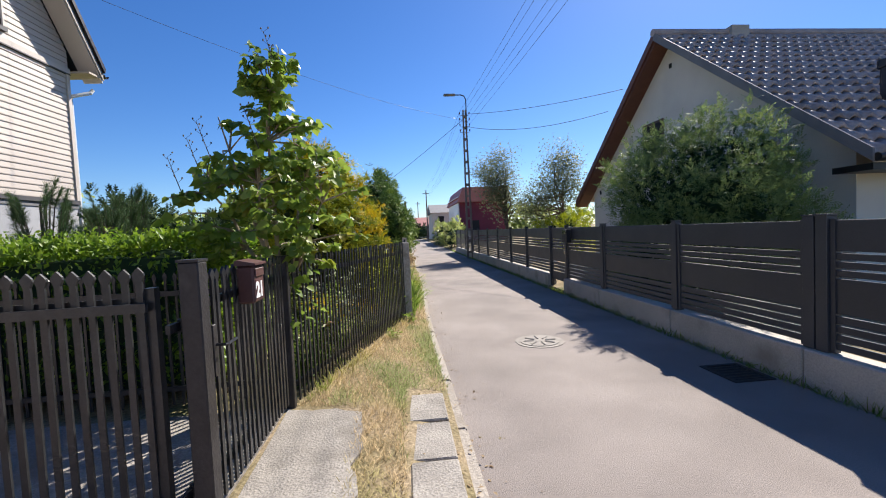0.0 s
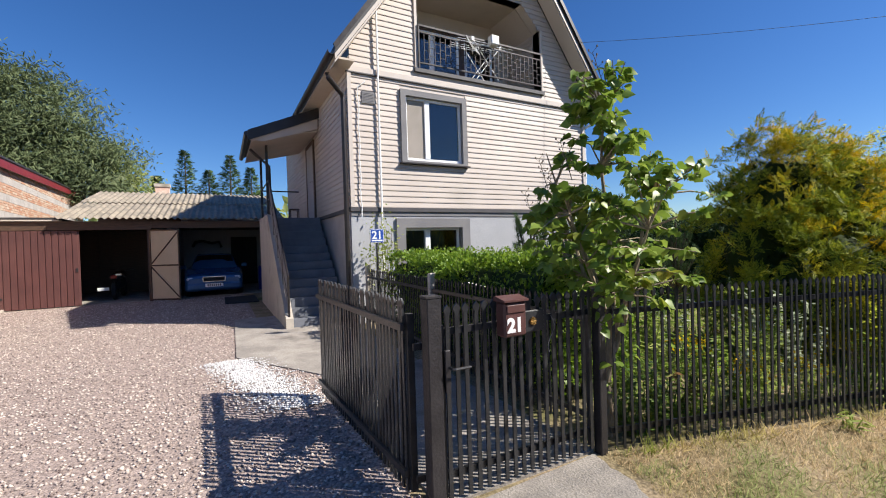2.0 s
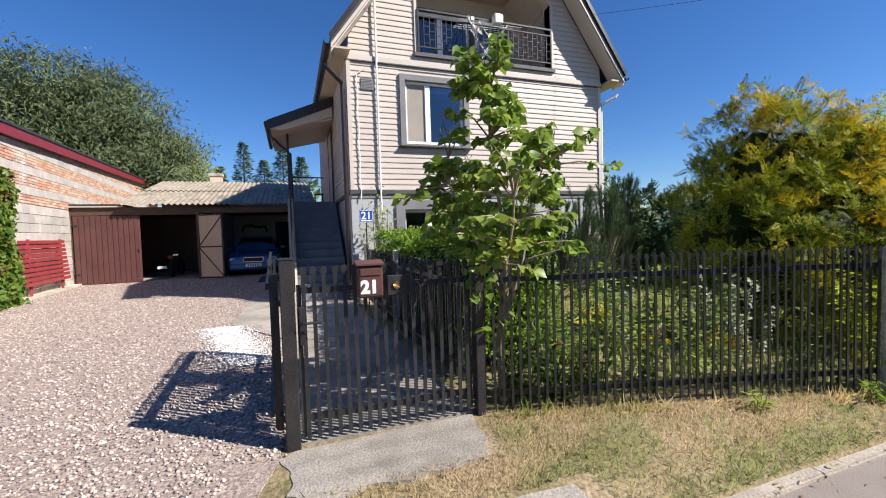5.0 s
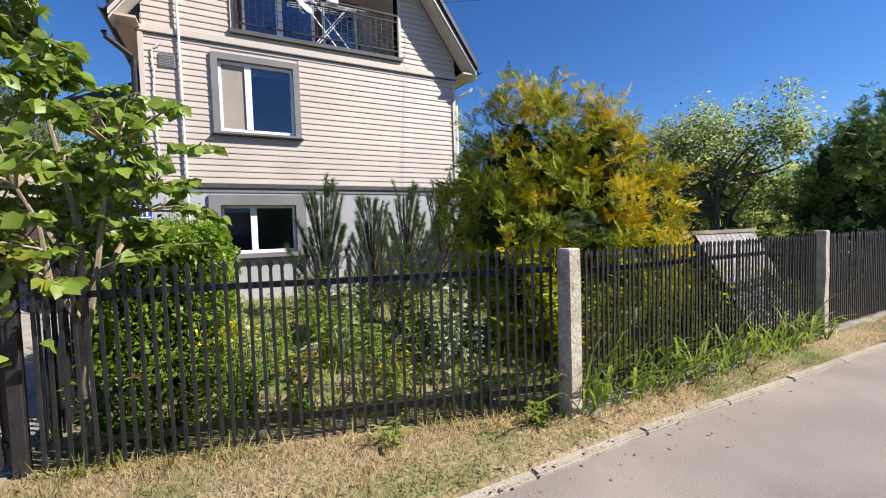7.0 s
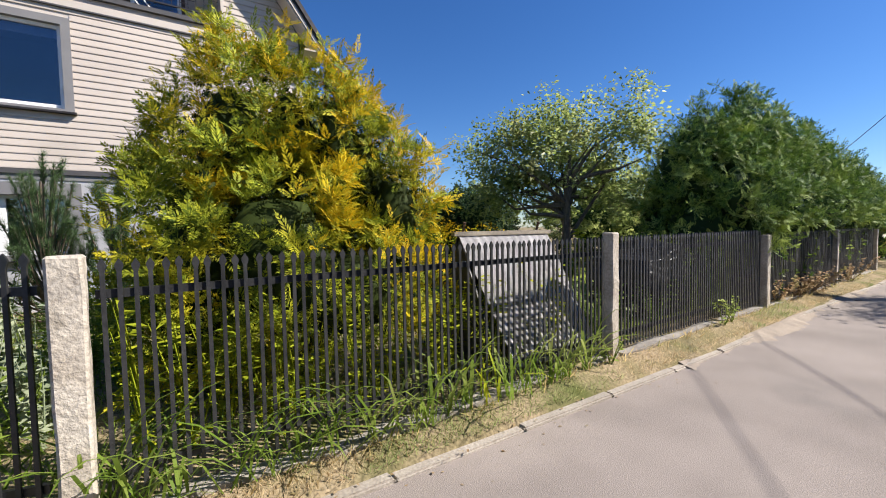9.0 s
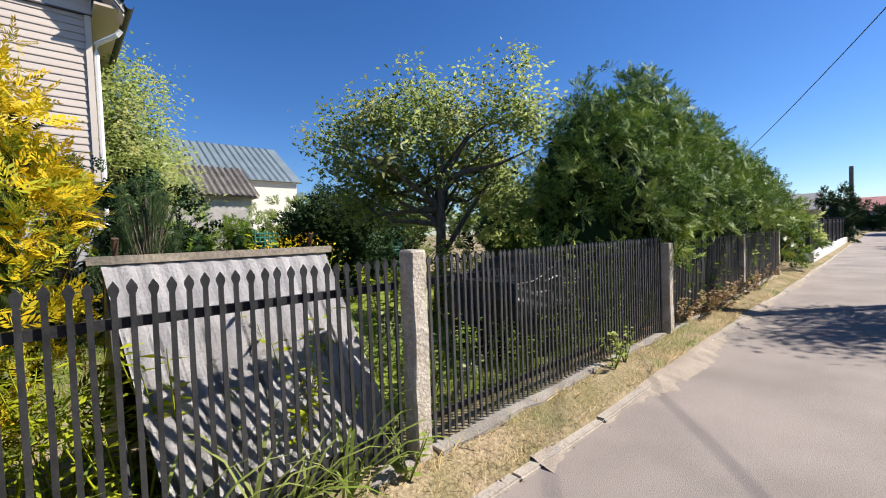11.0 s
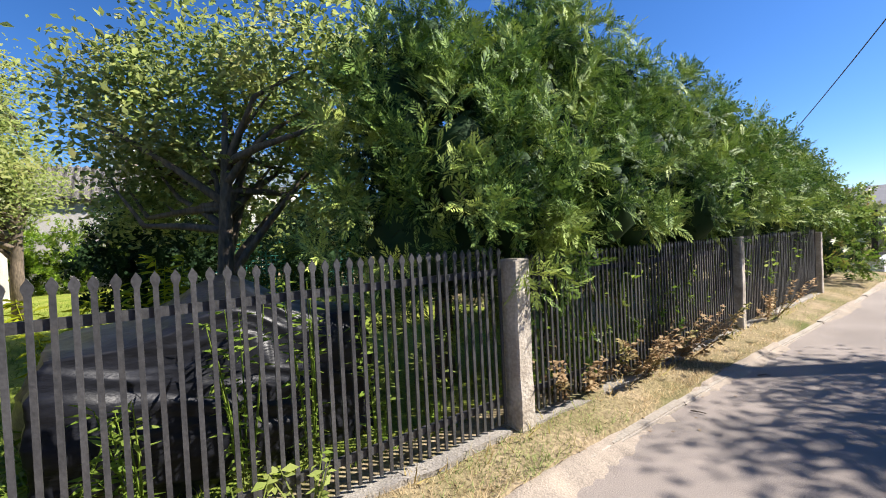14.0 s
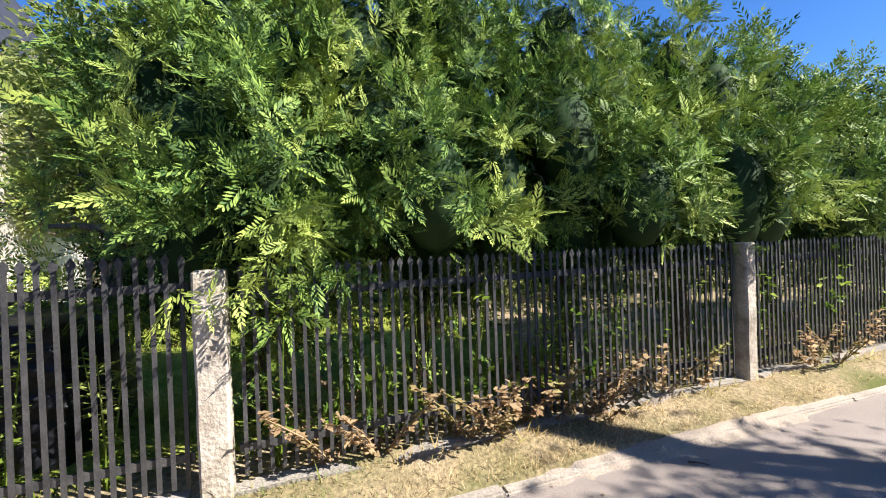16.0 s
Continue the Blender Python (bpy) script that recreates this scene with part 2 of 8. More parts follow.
BLUEPLASTIC = surf("blue plastic drum", (0.012, 0.03, 0.22), (0.01, 0.025, 0.19), 4, 0.4)
REDPLASTIC = surf("red tail plastic", (0.4, 0.02, 0.02), (0.35, 0.02, 0.02), 4, 0.3)

LF_LILAC = leafy("fresh heart leaves", (0.13, 0.22, 0.03), (0.29, 0.38, 0.06), (0.36, 0.32, 0.04), 1.6, 0.45, 0.42, at=0.66)
LF_GOLD = leafy("golden thuja sprays", (0.09, 0.14, 0.014), (0.40, 0.42, 0.03), (0.60, 0.48, 0.02), 1.8, 0.26, 0.6, at=0.57)
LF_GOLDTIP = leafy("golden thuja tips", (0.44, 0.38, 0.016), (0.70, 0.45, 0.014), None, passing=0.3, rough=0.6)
# darkened to give the shade between the golden sprays
LF_GOLDIN = leafy("shade-dark inner thuja foliage", (0.02, 0.034, 0.008), (0.038, 0.054, 0.011), None, passing=0.12, rough=0.7)
LF_THUJA = leafy("green thuja sprays", (0.034, 0.085, 0.022), (0.23, 0.345, 0.068), (0.37, 0.45, 0.105), 1.8, 0.12, 0.55, at=0.56)
LF_DOME = leafy("dull green thuja", (0.12, 0.19, 0.06), (0.29, 0.36, 0.12), None, passing=0.3, rough=0.6)
# the yews' own dark green; elsewhere shade painted inside crowns and hedge
LF_DARK = leafy("dark conifer foliage and inner shade", (0.014, 0.034, 0.014), (0.034, 0.068, 0.024), None, passing=0.1, rough=0.7)
LF_PINE = leafy("pine needles", (0.05, 0.095, 0.038), (0.11, 0.17, 0.065), None, passing=0.15, rough=0.5)
LF_APPLE = leafy("apple leaves", (0.19, 0.26, 0.065), (0.43, 0.48, 0.16), (0.48, 0.46, 0.18), 1.4, 0.62, 0.45, at=0.6)
LF_WILLOW = leafy("grey green willow leaves", (0.075, 0.105, 0.05), (0.18, 0.22, 0.105), None, passing=0.3, rough=0.5)
LF_HEDGE = leafy("privet leaves", (0.10, 0.20, 0.015), (0.25, 0.36, 0.03), None, passing=0.45, rough=0.45)
LF_WEED = leafy("garden plants", (0.14, 0.23, 0.03), (0.30, 0.40, 0.07), (0.38, 0.42, 0.13), 1.2, 0.5, 0.5, at=0.6)
LF_STRAW = leafy("straw-dry verge grass", (0.36, 0.27, 0.14), (0.60, 0.46, 0.28), (0.36, 0.33, 0.14), 3.0, 0.3, 0.75, at=0.62)
LF_CLOVER = leafy("green verge grass and clover", (0.15, 0.20, 0.06), (0.33, 0.36, 0.14), (0.45, 0.36, 0.19), 2.2, 0.3, 0.7, at=0.6)
LF_GRASS = leafy("verge grass", (0.17, 0.21, 0.035), (0.33, 0.32, 0.09), (0.55, 0.41, 0.19), 1.3, 0.35, 0.7, at=0.46)
LF_LAWN = leafy("lawn", (0.12, 0.20, 0.02), (0.28, 0.34, 0.05), None, passing=0.4, rough=0.7)
LF_DRYLEAF = leafy("withered leaves", (0.28, 0.18, 0.10), (0.45, 0.34, 0.2), (0.26, 0.26, 0.08), 3, 0.35, 0.7, at=0.6)
LF_YELLOW = leafy("goldenrod flowers", (0.65, 0.42, 0.01), (0.8, 0.58, 0.02), None, passing=0.3, rough=0.7)
LF_LIME = leafy("lime green fronds", (0.30, 0.36, 0.02), (0.45, 0.48, 0.03), None, passing=0.4, rough=0.6)
LF_SMALLTREE = leafy("grey birch leaves", (0.12, 0.15, 0.07), (0.27, 0.29, 0.17), None, passing=0.45, rough=0.5)
LF_PALE = leafy("pale broad leaves", (0.24, 0.32, 0.08), (0.46, 0.48, 0.24), None, passing=0.4, rough=0.5)
LF_CREEPER = leafy("creeper leaves", (0.07, 0.15, 0.02), (0.2, 0.28, 0.04), (0.25, 0.12, 0.05), 2.0, 0.4, 0.45, at=0.64)

# ---- mesh helpers ----


def mesh_of(name, bm, material, smooth=False):
    me = bpy.data.meshes.new(name)
    bm.normal_update()
    bm.to_mesh(me)
    bm.free()
    me.materials.append(material)
    if smooth:
        me.polygons.foreach_set("use_smooth", [True] * len(me.polygons))
    return me


def part(name, bm, material, parent=None, label="", smooth=False):
    """Links a bmesh as one mesh object under a thing or part; its coordinates are the world's."""
    ob = new(name, mesh_of(name, bm, material, smooth))
    if parent:
        hang(ob, parent)
    if label:
        ob["label"] = label
    return ob


def hang(ob, parent):
    ob.parent = parent
    p, off = parent, Vector((0, 0, 0))
    while p:
        off += p.location
        p = p.parent
    ob.matrix_parent_inverse = Matrix.Translation(-off)


def thing(name, at, label, category, group="", kind=""):
    ob = new(name)
    ob.location = at
    ob.empty_display_size = 0.1
    return tagged(ob, label, category, group, kind)


def box(bm, x0, x1, y0, y1, z0, z1, bevel=0.0):
    r = bmesh.ops.create_cube(bm, size=1.0, matrix=Matrix.Translation(((x0 + x1) / 2, (y0 + y1) / 2, (z0 + z1) / 2)) @ Matrix.Diagonal((abs(x1 - x0), abs(y1 - y0), abs(z1 - z0), 1)))
    if bevel:
        es = list({e for v in r["verts"] for e in v.link_edges})
        bmesh.ops.bevel(bm, geom=es, offset=bevel, segments=1, affect="EDGES")
    return bm


def boxes(*rows, bevel=0.0):
    bm = bmesh.new()
    for r in rows:
        box(bm, *r, bevel=bevel)
    return bm


def obox(bm, a, b, w, z0, z1):
    """A wall-like box along the ground line from a to b, w thick."""
    a, b = Vector((a[0], a[1], 0)), Vector((b[0], b[1], 0))
    d = (b - a).normalized()
    s = Vector((-d.y, d.x, 0)) * w / 2
    lo = [bm.verts.new((p.x, p.y, z0)) for p in (a - s, b - s, b + s, a + s)]
    hi = [bm.verts.new((p.x, p.y, z1)) for p in (a - s, b - s, b + s, a + s)]
    bm.faces.new(lo[::-1]), bm.faces.new(hi)
    for i in range(4):
        bm.faces.new((lo[i], lo[(i + 1) % 4], hi[(i + 1) % 4], hi[i]))
    return bm


def tube(bm, pts, radii, sides=6, cap=True):
    """A round bar along the points, its radius running through radii."""
    pts = [Vector(p) for p in pts]
    if isinstance(radii, (int, float)):
        radii = [radii] * len(pts)
    rings = []
    for i, p in enumerate(pts):
        d = (pts[min(i + 1, len(pts) - 1)] - pts[max(i - 1, 0)]).normalized()
        u = d.cross(Vector((0.13, 0.21, 1)) if abs(d.z) < 0.95 else Vector((1, 0.1, 0))).normalized()
        v = d.cross(u)
        rings.append([bm.verts.new(p + (u * math.cos(a) + v * math.sin(a)) * radii[i]) for a in [2 * math.pi * k / sides for k in range(sides)]])
    for a, b in zip(rings, rings[1:]):
        for k in range(sides):
            bm.faces.new((a[k], a[(k + 1) % sides], b[(k + 1) % sides], b[k]))
    if cap:
        bm.faces.new(rings[0][::-1]), bm.faces.new(rings[-1])
    return bm


def prism(bm, outline, axis, lo, hi):
    """A flat outline, given in the two other axes, pulled from lo to hi along an axis."""
    def at(p, d):
        return {"x": (d, p[0], p[1]), "y": (p[0], d, p[1]), "z": (p[0], p[1], d)}[axis]
    a = [bm.verts.new(at(p, lo)) for p in outline]
    b = [bm.verts.new(at(p, hi)) for p in outline]
    bm.faces.new(a), bm.faces.new(b[::-1])
    for i in range(len(outline)):
        j = (i + 1) % len(outline)
        bm.faces.new((a[i], b[i], b[j], a[j]))
    bmesh.ops.recalc_face_normals(bm, faces=bm.faces[:])
    return bm


def triangles(name, V, F, material, parent=None, label="", smooth=False, soft=None):
    """A mesh object out of arrays of corners and triangles; soft gives the way each corner faces."""
    me = bpy.data.meshes.new(name)
    V, F = np.asarray(V, np.float32), np.asarray(F, np.int32)
    if soft is not None:
        face = np.cross(V[F[:, 1]] - V[F[:, 0]], V[F[:, 2]] - V[F[:, 0]])
        away = (face * soft[F].mean(1)).sum(1) < 0
        F = np.where(away[:, None], F[:, ::-1], F).astype(np.int32)
    me.vertices.add(len(V))
    me.vertices.foreach_set("co", V.ravel())
    me.loops.add(F.size)
    me.loops.foreach_set("vertex_index", F.ravel())
    me.polygons.add(len(F))
    me.polygons.foreach_set("loop_start", np.arange(0, F.size, 3, dtype=np.int32))
    me.polygons.foreach_set("loop_total", np.full(len(F), 3, np.int32))
    if smooth:
        me.polygons.foreach_set("use_smooth", np.ones(len(F), bool))
    me.update(calc_edges=True)
    if soft is not None:
        me.normals_split_custom_set_from_vertices(unit(np.asarray(soft, np.float32)))
    me.materials.append(material)
    ob = new(name, me)
    if parent:
        hang(ob, parent)
    if label:
        ob["label"] = label
    return ob


rng = np.random.default_rng(7)


def unit(a):
    return a / np.maximum(np.linalg.norm(a, axis=1, keepdims=True), 1e-9)


def scatter(template, P, D, N, S):
    """Copies of a small leaf (corners, triangles) at P, along D, facing N, of size S, as one pair of arrays."""
    tv, tf = np.array(template[0], float), np.array(template[1], int)
    D = unit(D)
    B = unit(np.cross(D, N))
    N = np.cross(B, D)
    S = np.asarray(S)[:, None, None]
    V = P[:, None, :] + S * (tv[None, :, 0:1] * D[:, None, :] + tv[None, :, 1:2] * B[:, None, :] + tv[None, :, 2:3] * N[:, None, :])
    F = tf[None] + (np.arange(len(P)) * len(tv))[:, None, None]
    return V.reshape(-1, 3), F.reshape(-1, 3)


HEART = ([(0, 0, 0), (0.15, 0.38, 0.10), (0.5, 0.42, 0.12), (1, 0, -0.12), (0.5, -0.42, 0.12), (0.15, -0.38, 0.10), (0.5, 0, 0.0)], [(0, 6, 1), (1, 6, 2), (2, 6, 3), (3, 6, 4), (4, 6, 5), (5, 6, 0)])
OVAL = ([(0, 0, 0), (0.5, 0.27, 0.07), (1, 0, -0.08), (0.5, -0.27, 0.07)], [(0, 2, 1), (0, 3, 2)])
NARROW = ([(0, 0, 0), (0.4, 0.11, 0.04), (1, 0, -0.15), (0.4, -0.11, 0.04)], [(0, 2, 1), (0, 3, 2)])
NEEDLE = ([(0, 0.03, 0), (0, -0.03, 0), (1, 0, 0)], [(0, 1, 2)])
BLADE = ([(0, 0.035, 0), (0, -0.035, 0), (0.55, 0.025, 0.10), (0.55, -0.025, 0.10), (1, 0, 0.32)], [(0, 1, 3), (0, 3, 2), (2, 3, 4)])


def spray_template(pairs, wide=0.30):
    """A flat feathery twig: side lobes close together along a bent axis."""
    us = [k / pairs * 0.86 for k in range(pairs + 1)]
    V = [(u, 0, 0.12 * u * u) for u in us]
    F = []
    for i in range(pairs):
        f = (i + 0.6) / pairs
        w = wide * math.sin(math.pi * min(f * 0.85 + 0.12, 1.0)) ** 0.7 * (1.12 if i % 2 else 0.85)
        for s in (1, -1):
            V.append((us[i] + 0.24 + 0.05 * (i % 2), s * w, 0.12 * us[i] ** 2 - 0.05))
            F.append((i, i + 1, len(V) - 1) if s < 0 else (i + 1, i, len(V) - 1))
    V.append((1.08, 0, 0.1))
    F.append((pairs - 1, pairs, len(V) - 1))
    return V, F


SPRAY = spray_template(5, 0.34)
TWIG = spray_template(3, 0.34)
SPRAY_LO = spray_template(4, 0.36)
FEATHER = spray_template(5, 0.27)


def tuft_template(n=11):
    V, F = [], []
    for k in range(n):
        a = 2 * math.pi * k / n
        c, s = math.cos(a), math.sin(a)
        r = 0.5
        b = len(V)
        V += [(0.05, -0.02 * s, 0.02 * c), (0.05, 0.02 * s, -0.02 * c), (1.0 - 0.25 * (k % 3) / 2, r * c, r * s)]
        F.append((b, b + 1, b + 2))
    return V, F


TUFT = tuft_template(8)


def leaves(name, template, P, D, S, material, parent=None, label="", lean=0.5, up=None):
    """One mesh of leaves that point along D with their faces turned about at random, mostly upwards."""
    N = rng.normal(size=P.shape) * lean + np.array([0, 0, 1.0])
    V, F = scatter(template, P, D, N, S)
    soft = None
    if up is not None:
        soft = np.repeat(unit(N) * 0.55 + unit(up), len(template[0]), 0)
    return triangles(name, V, F, material, parent, label, soft=soft)


def blob_points(n, centre, radii, power=0.35, low=0.0):
    """Points in an uneven ellipsoid, denser towards its skin, and the outward ways there."""
    d = unit(rng.normal(size=(n, 3)))
    r = low + (1 - low) * rng.random((n, 1)) ** power
    wob = 1 + 0.16 * np.sin(d[:, 0:1] * 5.1 + centre[0] * 3) * np.sin(d[:, 1:2] * 4.3 + centre[1]) + 0.12 * np.sin(d[:, 2:3] * 6.7 + d[:, 0:1] * 3 + centre[1])
    return np.array(centre) + d * r * wob * np.array(radii), d


def plume_template(n, seed, wide=0.30, leaf=None):
    """A flame-shaped tip of a bough: overlapping twigs round a bent axis, with the way each corner faces."""
    r = random.Random(seed)
    V, F, N = [], [], []
    for i in range(n):
        f = (i + 0.5) / n
        a = i * 2.39996 + r.uniform(-0.3, 0.3)
        w = wide * (0.35 + 0.65 * math.sin(math.pi * min(1, 0.12 + f * 0.86)) ** 0.7) * r.uniform(0.55, 1.1)
        rad = Vector((0, math.cos(a), math.sin(a)))
        p = Vector((f * 0.72, 0, 0.10 * f * f)) + rad * w * 0.62
        d = (Vector((0.75 + 0.7 * f, 0, 0.1)) + rad * (0.95 - 0.65 * f) + Vector((r.uniform(-0.2, 0.2), r.uniform(-0.2, 0.2), r.uniform(-0.2, 0.2)))).normalized()
        tang = Vector((0, -math.sin(a), math.cos(a)))
        nn = (rad * 0.8 + tang * r.uniform(-0.8, 0.8) - Vector((0.25, 0, 0))).normalized()
        b = d.cross(nn).normalized()
        nn = b.cross(d)
        s = r.uniform(0.34, 0.52) * (1.1 - 0.3 * f)
        k = len(V)
        for x, y, z in leaf[0]:
            q = p + (d * x + b * y + nn * z) * s
            V.append(tuple(q))
            o = Vector((0.1 + 0.35 * f, 0, 0)) + Vector((0, q.y, q.z)) * (1.6 / wide) * 0.55
            N.append(tuple((o.normalized() + nn * 0.45).normalized()))
        F += [tuple(j + k for j in t) for t in leaf[1]]
    return V, F, N


PLUMES_LO = [plume_template(15, 9 + k, 0.34, TWIG) for k in range(3)]


def fan_template(pairs, seed):
    """A flat scale-leaved spray: pointed side twigs on both sides of a drooping axis, all of one piece."""
    r = random.Random(seed)
    xs = [0.94 * k / pairs for k in range(pairs + 1)]
    V = [(x, 0.05 * math.sin(3 * x + seed), -0.16 * x * x) for x in xs]
    F = []
    for i in range(1, pairs + 1):
        f = i / pairs
        ln = (0.13 + 0.29 * (1.02 - f) ** 0.8) * r.uniform(0.75, 1.2) * (0.75 if i == 1 else 1.0)
        for s in (1, -1):
            a = math.radians(r.uniform(31, 47) - 6 * f)
            c, q = math.cos(a), s * math.sin(a)
            x0, y0, z0 = V[i]
            w = 0.038 * r.uniform(0.85, 1.2)
            lift = r.uniform(-0.10, 0.05) * ln

            def at(u, v):
                return (x0 + c * u * ln - q * v, y0 + q * u * ln + c * v, z0 + lift * u * u - 0.04 * u)
            k = len(V)
            V += [at(0.62, w), at(0.62, -w), at(1.05, 0.0)]
            F += [(i, k + 1, k + 2), (i, k + 2, k)]
    k = len(V)
    V += [(1.0, 0.028, -0.16), (1.0, -0.028, -0.17), (1.2, 0.0, -0.23)]
    F += [(pairs, k + 1, k + 2), (pairs, k + 2, k)]
    return V, F


def bough_template(fans, pairs, seed):
    """Several sprays from one twig's end, fanned about its axis, with the way each one faces."""
    r = random.Random(seed)
    V, F, N = [], [], []
    for j in range(fans):
        fv, ff = fan_template(pairs, seed * 10 + j)
        a = 2 * math.pi * (j + r.uniform(-0.25, 0.25)) / fans
        w = 0.25 if j == 0 else 0.9
        d = Vector((0.75, w * math.cos(a), w * math.sin(a))).normalized()
        nn = Vector((0.8, -0.6 * math.cos(a) + r.uniform(-0.7, 0.7), -0.6 * math.sin(a) + r.uniform(-0.7, 0.7))).normalized()
        b = d.cross(nn).normalized()
        nn = b.cross(d)
        s, k = r.uniform(0.75, 1.1), len(V)
        for x, y, z in fv:
            V.append(tuple((d * x + b * y + nn * z) * s))
            N.append(tuple((nn + b * y * 0.5).normalized()))
        F += [tuple(q + k for q in t) for t in ff]
    return V, F, N


BOUGHS = [bough_template(4, 7, 3 + k) for k in range(5)]
BOUGHS_LO = [bough_template(3, 5, 20 + k) for k in range(4)]


def plumes(P, D, S, out, templates):
    """Twig ends at P along D; each spray faces as it lies, a little turned to the crown's skin."""
    Vs, Fs, Ns, base = [], [], [], 0
    kind = rng.integers(0, len(templates), len(P))
    for k, (tv, tf, tn) in enumerate(templates):
        q = kind == k
        if not q.any():
            continue
        up = rng.normal(size=(q.sum(), 3)) * 0.6 + np.array([0, 0, 1.0])
        V, F = scatter((tv, tf), P[q], D[q], up, S[q])
        M, _ = scatter((tn, tf), np.zeros((q.sum(), 3)), D[q], up, np.ones(q.sum()))
        o = np.repeat(unit(out[q]), len(tv), 0)
        M = M * np.where((M * o).sum(1, keepdims=True) < 0, -1.0, 1.0) * 0.8 + o * 0.3
        Vs.append(V)
        Fs.append(F + base)
        Ns.append(M)
        base += len(V)
    return np.concatenate(Vs), np.concatenate(Fs), np.concatenate(Ns)


def core(c, r, k=0.55):
    """The dense inside of a crown: an uneven ball, coloured dark for its shade."""
    bm = bmesh.new()
    bmesh.ops.create_icosphere(bm, subdivisions=2, radius=1.0)
    for v in bm.verts:
        w = k * (1 + 0.22 * noise.noise(v.co * 3.1 + Vector(c)))
        v.co = Vector(c) + Vector((v.co.x * r[0] * w, v.co.y * r[1] * w, v.co.z * r[2] * w))
        v.co.z = max(v.co.z, 0.2)
    V = np.array([list(v.co) for v in bm.verts])
    F = np.array([[v.index for v in f.verts] for f in bm.faces])
    bm.free()
    return V, F


FAN = 9


def fronds(O, D, N, size):
    """Flat fans of small twigs: nine to a frond, spread in its plane, as scale-leaved conifers grow."""
    D = unit(D)
    B = unit(np.cross(D, N))
    N = np.cross(B, D)
    k = len(O)
    a = np.radians(np.linspace(-58, 58, FAN))[None, :] + rng.normal(size=(k, FAN)) * 0.12
    r0 = rng.uniform(0.05, 0.55, (k, FAN)) * size[:, None]
    way = np.cos(a)[..., None] * D[:, None] + np.sin(a)[..., None] * B[:, None]
    P = O[:, None] + r0[..., None] * way + N[:, None] * (rng.normal(size=(k, FAN, 1)) * 0.05 * size[:, None, None])
    W = way + rng.normal(size=way.shape) * 0.16
    M = np.repeat(N[:, None], FAN, 1) + rng.normal(size=way.shape) * 0.28
    S = size[:, None] * rng.uniform(0.34, 0.58, (k, FAN))
    return P.reshape(-1, 3), W.reshape(-1, 3), M.reshape(-1, 3), S.ravel()


def conifer_crown(name, thing_, centres, n, size, material, per=4, up=0.4, spread=0.12, inner=None, fine=True, power=0.2, tips=None, clear=None, twigs=None):
    """n fronds in clumps over the skin of several ellipsoids, pointing outwards and up, over a dense inside coloured as
    shade.
    """
    Ps, Ds, Os = [], [], []
    tot = sum(c[1][0] * c[1][2] for c in centres)
    for c, r in centres:
        k = max(int(n * r[0] * r[2] / tot / per), 3)
        cp, cd = blob_points(k, c, r, power, 0.72)
        cp = np.array(c) + (cp - np.array(c)) * rng.uniform(0.84, 1.12, (k, 1))
        Ps.append(np.repeat(cp, per, 0) + rng.normal(size=(k * per, 3)) * spread)
        Ds.append(np.repeat(cd, per, 0) * 0.75 + rng.normal(size=(k * per, 3)) * 0.5 + np.array([0, 0, up]))
        Os.append(np.repeat(cd, per, 0))
    P, D, out = np.concatenate(Ps), np.concatenate(Ds), np.concatenate(Os)
    keep = P[:, 2] > 0.3
    if fine:
        for c, r in centres:
            keep &= ((((P - np.array(c)) / np.array(r)) ** 2).sum(1) > 0.42)
    if clear:
        keep &= ~((P[:, 0] > clear[0]) & (P[:, 2] < clear[1])) & ((out[:, 0] > -0.35) | (rng.random(len(P)) < 0.45))
    P, D, out = P[keep], D[keep], out[keep]
    S = size * rng.uniform(0.65, 1.3, len(P))
    N = out + rng.normal(size=P.shape) * 0.45 + np.array([0.1, 0.15, 0.4])

    def grow(nm, q, mat):
        V, F, M = plumes(P[q], D[q], S[q], out[q], twigs or PLUMES_LO)
        triangles(nm, V, F, mat, thing_, smooth=True, soft=M)
    gold = np.zeros(len(P), bool)
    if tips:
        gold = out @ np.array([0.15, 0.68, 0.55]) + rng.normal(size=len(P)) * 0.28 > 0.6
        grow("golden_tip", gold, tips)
    grow(name, ~gold, material)
    # dark balls and sprays paint the shade seen in gaps between fronds
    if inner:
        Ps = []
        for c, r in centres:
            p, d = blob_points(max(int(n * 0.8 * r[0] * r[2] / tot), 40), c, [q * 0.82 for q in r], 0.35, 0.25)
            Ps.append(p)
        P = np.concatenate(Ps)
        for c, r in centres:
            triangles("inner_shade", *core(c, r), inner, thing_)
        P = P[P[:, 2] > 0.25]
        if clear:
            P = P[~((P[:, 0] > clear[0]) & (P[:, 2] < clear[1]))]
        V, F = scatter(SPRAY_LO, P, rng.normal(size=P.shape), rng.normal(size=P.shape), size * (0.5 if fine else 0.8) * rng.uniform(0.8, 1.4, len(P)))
        triangles("shade_fill", V, F, inner, thing_)


